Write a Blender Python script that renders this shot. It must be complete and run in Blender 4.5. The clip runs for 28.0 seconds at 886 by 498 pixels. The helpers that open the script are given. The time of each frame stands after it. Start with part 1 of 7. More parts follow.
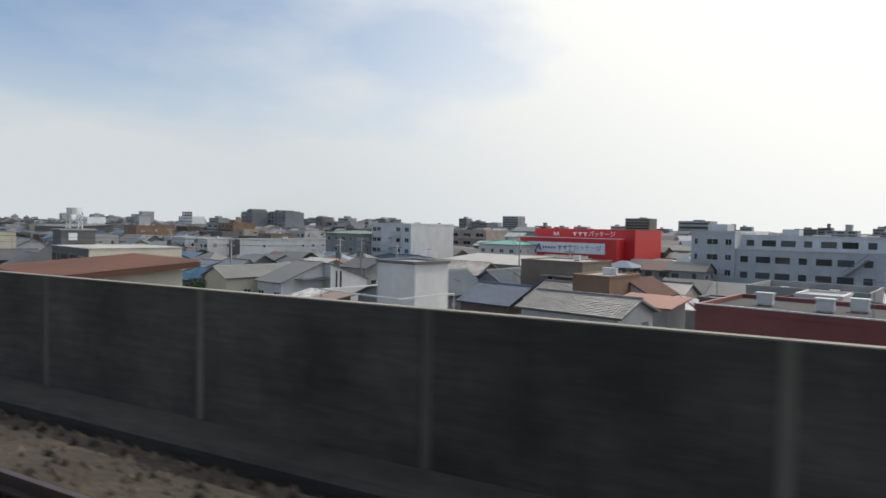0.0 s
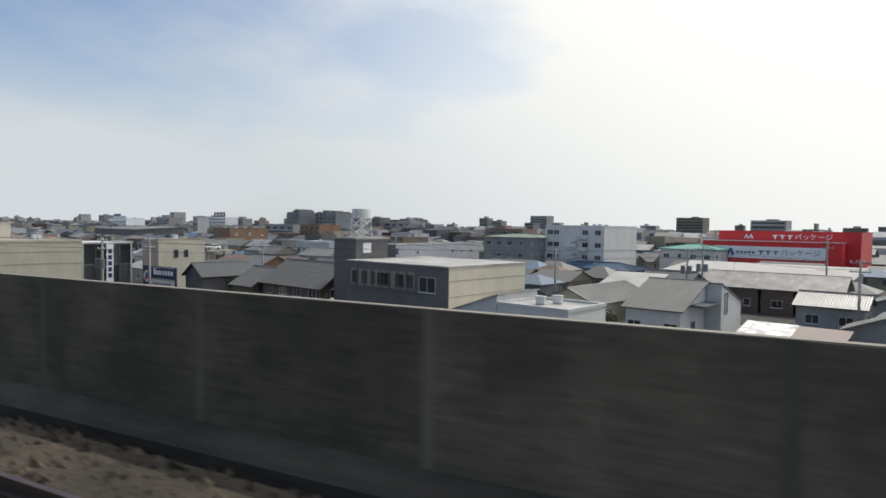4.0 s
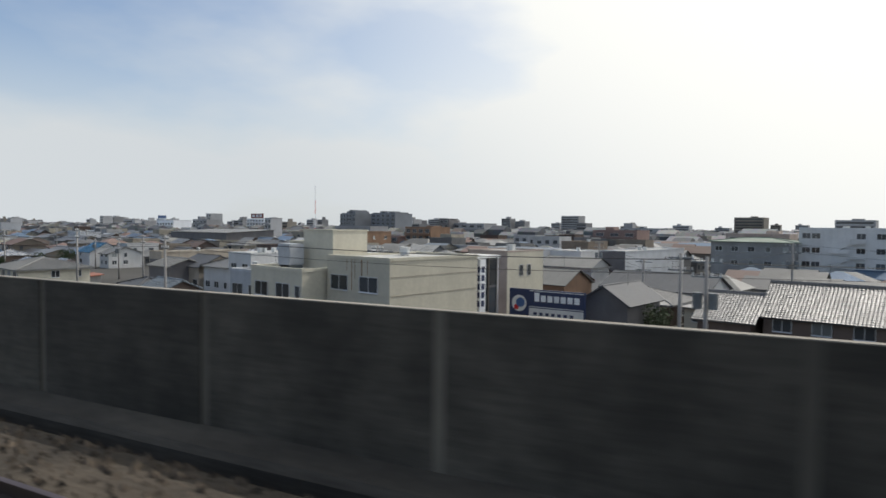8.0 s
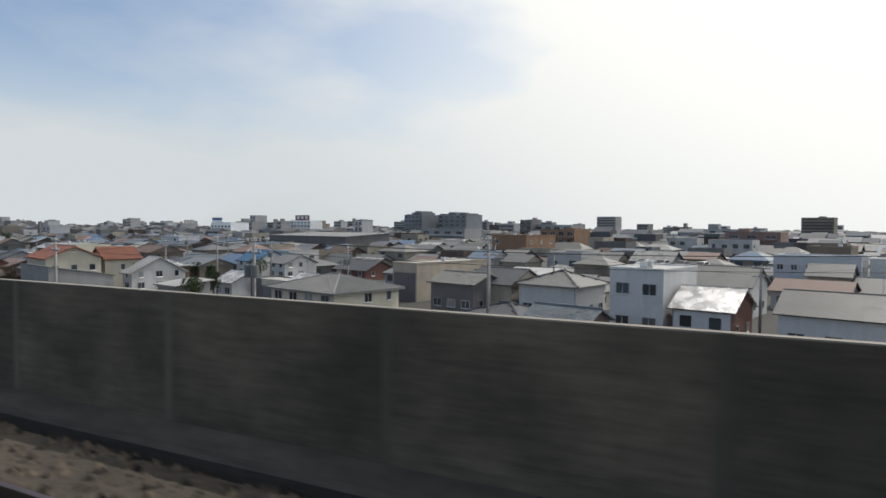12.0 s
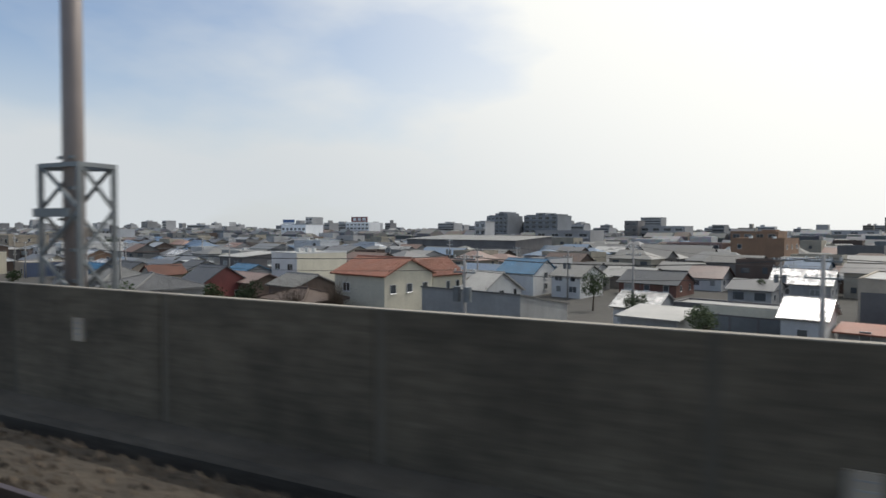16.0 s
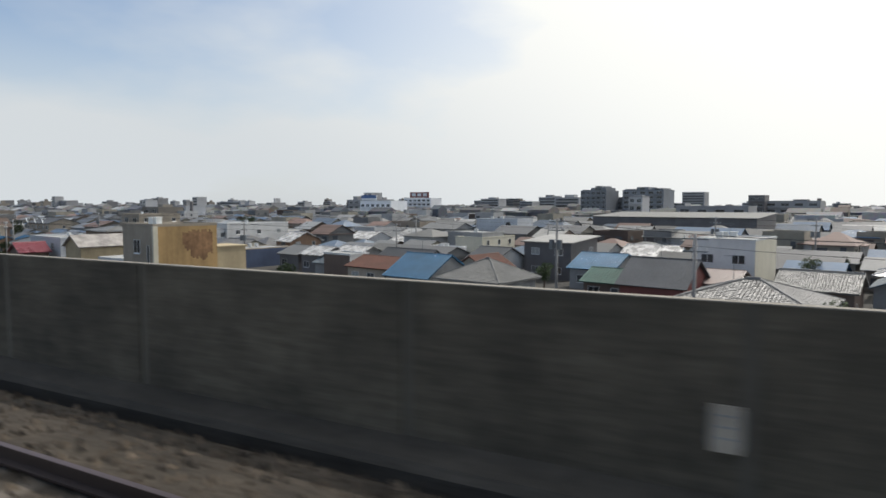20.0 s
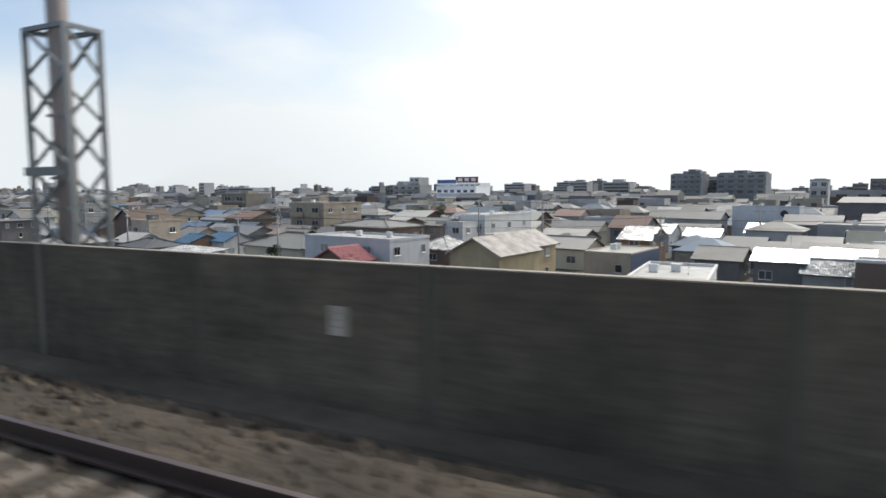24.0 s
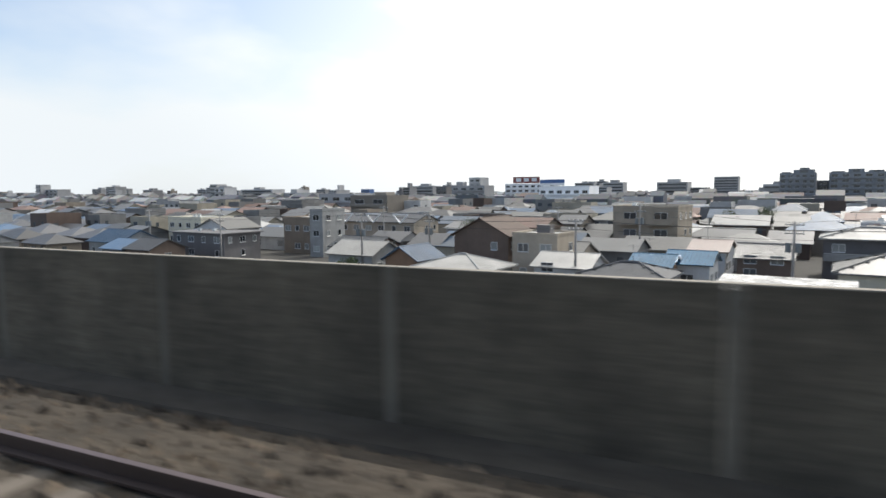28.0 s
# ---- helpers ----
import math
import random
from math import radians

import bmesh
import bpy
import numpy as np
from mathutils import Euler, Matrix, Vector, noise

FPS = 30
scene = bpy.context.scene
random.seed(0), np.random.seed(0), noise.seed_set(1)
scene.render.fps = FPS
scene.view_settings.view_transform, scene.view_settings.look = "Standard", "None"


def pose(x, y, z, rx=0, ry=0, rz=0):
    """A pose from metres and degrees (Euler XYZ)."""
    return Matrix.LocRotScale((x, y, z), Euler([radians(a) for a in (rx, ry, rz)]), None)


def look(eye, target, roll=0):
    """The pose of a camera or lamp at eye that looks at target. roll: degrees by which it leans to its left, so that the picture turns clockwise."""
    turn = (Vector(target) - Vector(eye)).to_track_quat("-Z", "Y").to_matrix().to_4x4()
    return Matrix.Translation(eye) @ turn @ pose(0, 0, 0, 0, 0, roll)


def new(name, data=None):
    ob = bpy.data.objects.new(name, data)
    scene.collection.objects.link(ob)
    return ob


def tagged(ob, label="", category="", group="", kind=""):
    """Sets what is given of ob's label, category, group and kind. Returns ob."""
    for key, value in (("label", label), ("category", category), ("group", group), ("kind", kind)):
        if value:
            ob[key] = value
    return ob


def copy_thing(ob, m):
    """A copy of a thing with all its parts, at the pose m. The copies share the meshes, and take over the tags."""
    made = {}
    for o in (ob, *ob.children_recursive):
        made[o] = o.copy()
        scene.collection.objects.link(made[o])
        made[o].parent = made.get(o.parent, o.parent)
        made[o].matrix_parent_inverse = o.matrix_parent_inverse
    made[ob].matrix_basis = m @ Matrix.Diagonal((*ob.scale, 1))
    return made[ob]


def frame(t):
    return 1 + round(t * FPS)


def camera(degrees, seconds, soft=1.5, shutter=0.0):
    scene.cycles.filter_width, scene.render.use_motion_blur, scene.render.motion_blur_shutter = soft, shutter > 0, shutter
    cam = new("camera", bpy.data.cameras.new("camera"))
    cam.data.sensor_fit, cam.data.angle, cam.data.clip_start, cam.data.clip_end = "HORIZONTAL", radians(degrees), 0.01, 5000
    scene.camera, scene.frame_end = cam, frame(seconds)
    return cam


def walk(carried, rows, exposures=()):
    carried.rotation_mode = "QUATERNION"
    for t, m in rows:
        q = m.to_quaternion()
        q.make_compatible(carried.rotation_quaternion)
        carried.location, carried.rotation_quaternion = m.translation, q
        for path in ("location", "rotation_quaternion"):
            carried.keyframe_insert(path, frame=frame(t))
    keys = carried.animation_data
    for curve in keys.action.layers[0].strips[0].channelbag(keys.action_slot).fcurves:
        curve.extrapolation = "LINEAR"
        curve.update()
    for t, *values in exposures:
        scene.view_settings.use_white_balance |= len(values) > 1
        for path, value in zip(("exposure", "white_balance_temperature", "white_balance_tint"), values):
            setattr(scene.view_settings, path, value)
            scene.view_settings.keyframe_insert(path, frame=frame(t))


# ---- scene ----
# ===== camera: carried along a viaduct that bends gently after 230 m =====
cam = camera(70.47, 28.0, soft=1.6, shutter=0.25)


def bend(s):
    """How far the line has drifted to +y after s metres of travel."""
    return 2.4e-4 * max(0.0, s - 230.0) ** 2


EYE = 12.0
# seconds, metres travelled, yaw, pitch, lean
TRAVEL = [
    (0.0, 0.00, 27.09, -2.12, -1.04),
    (1.0, 13.18, 27.03, -2.12, -0.99),
    (2.0, 26.51, 26.96, -2.13, -0.94),
    (3.0, 40.13, 26.85, -2.14, -0.89),
    (4.0, 54.06, 26.72, -2.15, -0.84),
    (5.0, 68.19, 26.59, -2.15, -0.79),
    (6.0, 82.43, 26.48, -2.15, -0.74),
    (7.5, 104.09, 26.34, -2.13, -0.66),
    (9.0, 126.15, 26.19, -2.08, -0.59),
    (10.5, 148.18, 26.08, -2.03, -0.51),
    (12.0, 170.17, 26.05, -2.01, -0.43),
    (13.0, 185.23, 26.06, -2.01, -0.38),
    (14.0, 200.90, 26.07, -2.00, -0.33),
    (15.0, 217.38, 26.05, -1.95, -0.28),
    (16.0, 234.66, 25.98, -1.88, -0.23),
    (17.0, 251.97, 25.93, -1.97, -0.18),
    (17.5, 260.39, 25.94, -2.16, -0.16),
    (18.0, 268.80, 25.92, -2.43, -0.13),
    (18.5, 277.41, 25.84, -2.78, -0.10),
    (19.0, 286.39, 25.66, -3.18, -0.08),
    (19.5, 295.63, 25.41, -3.62, -0.05),
    (20.0, 305.01, 25.12, -4.08, -0.03),
    (20.5, 314.39, 24.83, -4.53, -0.00),
    (21.0, 323.76, 24.52, -4.94, 0.02),
    (21.5, 333.12, 24.16, -5.24, 0.05),
    (22.5, 351.92, 23.27, -5.46, 0.10),
    (23.5, 371.23, 22.27, -5.42, 0.15),
    (24.5, 391.34, 21.30, -5.37, 0.20),
    (25.5, 411.63, 20.34, -5.36, 0.25),
    (26.5, 431.87, 19.38, -5.35, 0.30),
    (27.5, 452.27, 18.45, -5.29, 0.35),
    (28.0, 462.52, 17.99, -5.26, 0.38),
]


def eye_height(t):
    return EYE - 0.085 * min(1.0, max(0.0, (t - 16.0) / 6.0))


walk(cam, [(t, pose(-s, bend(s), eye_height(t), 90 + pitch, 0, yaw) @ pose(0, 0, 0, 0, 0, -lean))
           for t, s, yaw, pitch, lean in TRAVEL],
     exposures=[(0.0, 0.0), (19.0, 0.0), (23.0, 0.28), (28.0, 0.44)])

# ===== world and sun =====
SUN_AZ, SUN_EL = 28.0, 50.0        # azimuth from +y towards +x
sun_way = Vector((math.sin(radians(SUN_AZ)) * math.cos(radians(SUN_EL)),
                  math.cos(radians(SUN_AZ)) * math.cos(radians(SUN_EL)), math.sin(radians(SUN_EL))))
world = bpy.data.worlds.new("world")
scene.world = world
world.use_nodes = True
wn, wl = world.node_tree.nodes, world.node_tree.links
wn.clear()
w_out = wn.new("ShaderNodeOutputWorld")
w_bg = wn.new("ShaderNodeBackground")
w_sky = wn.new("ShaderNodeTexSky")
w_sky.sky_type = "NISHITA"
w_sky.sun_disc = False
w_sky.sun_elevation = radians(SUN_EL)
w_sky.sun_rotation = radians(SUN_AZ)
w_sky.air_density, w_sky.dust_density, w_sky.ozone_density = 1.0, 1.2, 2.0
w_bg.inputs["Strength"].default_value = 0.13
w_co = wn.new("ShaderNodeTexCoord")
w_dot = wn.new("ShaderNodeVectorMath")
w_dot.operation = "DOT_PRODUCT"
w_dot.inputs[1].default_value = sun_way
w_glow = wn.new("ShaderNodeMapRange")          # bright haze towards the sun
w_glow.interpolation_type = "SMOOTHSTEP"
w_glow.inputs["From Min"].default_value, w_glow.inputs["From Max"].default_value = 0.235, 0.94
w_sep = wn.new("ShaderNodeSeparateXYZ")
w_low = wn.new("ShaderNodeMapRange")           # haze thins with height
w_low.interpolation_type = "SMOOTHSTEP"
w_low.inputs["From Min"].default_value, w_low.inputs["From Max"].default_value = 0.02, 0.32
w_low.inputs["To Min"].default_value, w_low.inputs["To Max"].default_value = 0.88, 0.0
w_side = wn.new("ShaderNodeMapRange")          # and away from the sun, where the sky is clear blue
w_side.interpolation_type = "SMOOTHSTEP"
w_side.inputs["From Min"].default_value, w_side.inputs["From Max"].default_value = -0.45, 0.12
w_side.inputs["To Min"].default_value, w_side.inputs["To Max"].default_value = 0.10, 1.0
w_both = wn.new("ShaderNodeMath")
w_both.operation = "MULTIPLY"
w_map = wn.new("ShaderNodeMapping")
w_map.inputs["Scale"].default_value = (1.0, 1.0, 2.6)
w_map.inputs["Rotation"].default_value = (0.0, 0.5, 0.3)
w_noise = wn.new("ShaderNodeTexNoise")         # thin cloud veil
w_noise.inputs["Scale"].default_value, w_noise.inputs["Detail"].default_value = 2.3, 5.0
w_veil = wn.new("ShaderNodeMapRange")
w_veil.inputs["From Min"].default_value, w_veil.inputs["From Max"].default_value = 0.40, 0.75
w_veil.inputs["To Min"].default_value, w_veil.inputs["To Max"].default_value = 0.0, 0.78
w_a = wn.new("ShaderNodeMath")
w_b = wn.new("ShaderNodeMath")
w_b.use_clamp = True
w_haze = wn.new("ShaderNodeMix")
w_haze.data_type = "RGBA"
w_haze.inputs["A"].default_value = (5.0, 5.3, 5.5, 1)
w_haze.inputs["B"].default_value = (8.8, 8.7, 8.2, 1)
w_mix = wn.new("ShaderNodeMix")
w_mix.data_type = "RGBA"
wl.new(w_co.outputs["Generated"], w_dot.inputs[0])
wl.new(w_dot.outputs["Value"], w_glow.inputs["Value"])
wl.new(w_co.outputs["Generated"], w_sep.inputs["Vector"])
wl.new(w_sep.outputs["Z"], w_low.inputs["Value"])
wl.new(w_co.outputs["Generated"], w_map.inputs["Vector"])
wl.new(w_map.outputs["Vector"], w_noise.inputs["Vector"])
wl.new(w_noise.outputs["Fac"], w_veil.inputs["Value"])
wl.new(w_glow.outputs["Result"], w_a.inputs[0])
wl.new(w_dot.outputs["Value"], w_side.inputs["Value"])
wl.new(w_low.outputs["Result"], w_both.inputs[0])
wl.new(w_side.outputs["Result"], w_both.inputs[1])
wl.new(w_both.outputs["Value"], w_a.inputs[1])
wl.new(w_a.outputs["Value"], w_b.inputs[0])
wl.new(w_veil.outputs["Result"], w_b.inputs[1])
wl.new(w_glow.outputs["Result"], w_haze.inputs["Factor"])
wl.new(w_b.outputs["Value"], w_mix.inputs["Factor"])
wl.new(w_sky.outputs["Color"], w_mix.inputs["A"])
wl.new(w_haze.outputs["Result"], w_mix.inputs["B"])
wl.new(w_mix.outputs["Result"], w_bg.inputs["Color"])
wl.new(w_bg.outputs["Background"], w_out.inputs["Surface"])

sun = new("sun", bpy.data.lights.new("sun", "SUN"))
sun.data.energy, sun.data.angle, sun.data.color = 2.6, radians(0.6), (1.0, 0.95, 0.88)
sun.matrix_world = look(sun_way * 300, (0, 0, 0))

# ===== materials =====


def surface(name, base, rough=0.7, metal=0.0, vary=0.12, stain=0.25, grain=3.0, blotch=0.35, bump=0.15,
            tone=0.10, spec=0.5, streak=0.0, course=0.0, island=False, board=0.0):
    """A weathered opaque surface. vary: grain, stain: large blotches, tone: how far whole pieces differ,
    streak: rain streaks down upright faces, course: height of tile courses along z,
    island: each joined piece differs, not each object, board: level soot and formwork streaks running on from piece to piece."""
    m = bpy.data.materials.new(name)
    m.use_nodes = True
    n, l = m.node_tree.nodes, m.node_tree.links
    b = n["Principled BSDF"]
    b.inputs["Roughness"].default_value, b.inputs["Metallic"].default_value = rough, metal
    b.inputs["Specular IOR Level"].default_value = spec
    co, info = n.new("ShaderNodeTexCoord"), n.new("ShaderNodeObjectInfo")
    place = n.new("ShaderNodeNewGeometry").outputs["Position"] if board else co.outputs["Object"]
    fine, big = n.new("ShaderNodeTexNoise"), n.new("ShaderNodeTexNoise")
    fine.inputs["Scale"].default_value, fine.inputs["Detail"].default_value = grain, 6.0
    big.inputs["Scale"].default_value, big.inputs["Detail"].default_value = blotch, 4.0
    l.new(place, fine.inputs["Vector"])
    l.new(place, big.inputs["Vector"])
    val = n.new("ShaderNodeMath")
    val.operation = "MULTIPLY_ADD"
    val.inputs[1].default_value, val.inputs[2].default_value = 2 * vary, 1.0 - vary
    l.new(fine.outputs["Fac"], val.inputs[0])
    val2 = n.new("ShaderNodeMapRange")
    val2.inputs["From Min"].default_value, val2.inputs["From Max"].default_value = 0.3, 0.7
    val2.inputs["To Min"].default_value, val2.inputs["To Max"].default_value = 1.0 - stain, 1.0 + 0.3 * stain
    l.new(big.outputs["Fac"], val2.inputs["Value"])
    mul = n.new("ShaderNodeMath")
    mul.operation = "MULTIPLY"
    l.new(val.outputs["Value"], mul.inputs[0])
    l.new(val2.outputs["Result"], mul.inputs[1])
    ton = n.new("ShaderNodeMath")
    ton.operation = "MULTIPLY_ADD"
    ton.inputs[1].default_value, ton.inputs[2].default_value = 2 * tone, 1.0 - tone
    geo = n.new("ShaderNodeNewGeometry")
    l.new(geo.outputs["Random Per Island"] if island else info.outputs["Random"], ton.inputs[0])
    mul2 = n.new("ShaderNodeMath")
    mul2.operation = "MULTIPLY"
    l.new(mul.outputs["Value"], mul2.inputs[0])
    l.new(ton.outputs["Value"], mul2.inputs[1])
    last = mul2.outputs["Value"]
    if streak:
        mp, st = n.new("ShaderNodeMapping"), n.new("ShaderNodeTexNoise")
        mp.inputs["Scale"].default_value = (0.9, 0.9, 0.10)
        st.inputs["Scale"].default_value, st.inputs["Detail"].default_value = 1.5, 5.0
        l.new(place, mp.inputs["Vector"])
        l.new(mp.outputs["Vector"], st.inputs["Vector"])
        sr = n.new("ShaderNodeMapRange")
        sr.inputs["From Min"].default_value, sr.inputs["From Max"].default_value = 0.45, 0.72
        sr.inputs["To Min"].default_value, sr.inputs["To Max"].default_value = 1.0, 1.0 - 0.3 * streak
        l.new(st.outputs["Fac"], sr.inputs["Value"])
        mul3 = n.new("ShaderNodeMath")
        mul3.operation = "MULTIPLY"
        l.new(last, mul3.inputs[0])
        l.new(sr.outputs["Result"], mul3.inputs[1])
        last = mul3.outputs["Value"]
    if board:
        mp, st = n.new("ShaderNodeMapping"), n.new("ShaderNodeTexNoise")
        mp.inputs["Scale"].default_value = (0.35, 0.35, 3.2)
        st.inputs["Scale"].default_value, st.inputs["Detail"].default_value = 4.0, 6.0
        st.inputs["Roughness"].default_value = 0.65
        l.new(place, mp.inputs["Vector"])
        l.new(mp.outputs["Vector"], st.inputs["Vector"])
        sr = n.new("ShaderNodeMapRange")
        sr.inputs["From Min"].default_value, sr.inputs["From Max"].default_value = 0.32, 0.70
        sr.inputs["To Min"].default_value, sr.inputs["To Max"].default_value = 1.0 - board, 1.0 + board
        l.new(st.outputs["Fac"], sr.inputs["Value"])
        mul4 = n.new("ShaderNodeMath")
        mul4.operation = "MULTIPLY"
        l.new(last, mul4.inputs[0])
        l.new(sr.outputs["Result"], mul4.inputs[1])
        last = mul4.outputs["Value"]
    col = n.new("ShaderNodeVectorMath")
    col.operation = "SCALE"
    col.inputs[0].default_value = base
    l.new(last, col.inputs["Scale"])
    l.new(col.outputs["Vector"], b.inputs["Base Color"])
    rr = n.new("ShaderNodeMapRange")
    rr.inputs["To Min"].default_value, rr.inputs["To Max"].default_value = max(0.05, rough - 0.12), min(1.0, rough + 0.12)
    l.new(big.outputs["Fac"], rr.inputs["Value"])
    l.new(rr.outputs["Result"], b.inputs["Roughness"])
    bp = n.new("ShaderNodeBump")
    bp.inputs["Strength"].default_value, bp.inputs["Distance"].default_value = bump, 0.05
    height = fine.outputs["Fac"]
    if course:
        sep, wrap = n.new("ShaderNodeSeparateXYZ"), n.new("ShaderNodeMath")
        wrap.operation = "FRACT"
        sc = n.new("ShaderNodeMath")
        sc.operation = "MULTIPLY"
        sc.inputs[1].default_value = 1.0 / course
        l.new(co.outputs["Object"], sep.inputs["Vector"])
        l.new(sep.outputs["Z"], sc.inputs[0])
        l.new(sc.outputs["Value"], wrap.inputs[0])
        ad = n.new("ShaderNodeMath")
        ad.operation = "SUBTRACT"
        l.new(fine.outputs["Fac"], ad.inputs[0])
        l.new(wrap.outputs["Value"], ad.inputs[1])
        height = ad.outputs["Value"]
    l.new(height, bp.inputs["Height"])
    l.new(bp.outputs["Normal"], b.inputs["Normal"])
    return m


def pane_glass(name, tint, rough=0.08):
    """A window pane over a dark room: dark, glossy."""
    m = bpy.data.materials.new(name)
    m.use_nodes = True
    n, l = m.node_tree.nodes, m.node_tree.links
    b = n["Principled BSDF"]
    info, mixer = n.new("ShaderNodeObjectInfo"), n.new("ShaderNodeMix")
    mixer.data_type = "RGBA"
    mixer.inputs["A"].default_value = (*[c * 0.5 for c in tint], 1)
    mixer.inputs["B"].default_value = (*[min(1, c * 2.6) for c in tint], 1)
    l.new(info.outputs["Random"], mixer.inputs["Factor"])
    l.new(mixer.outputs["Result"], b.inputs["Base Color"])
    b.inputs["Roughness"].default_value = rough
    b.inputs["Specular IOR Level"].default_value = 0.6
    return m


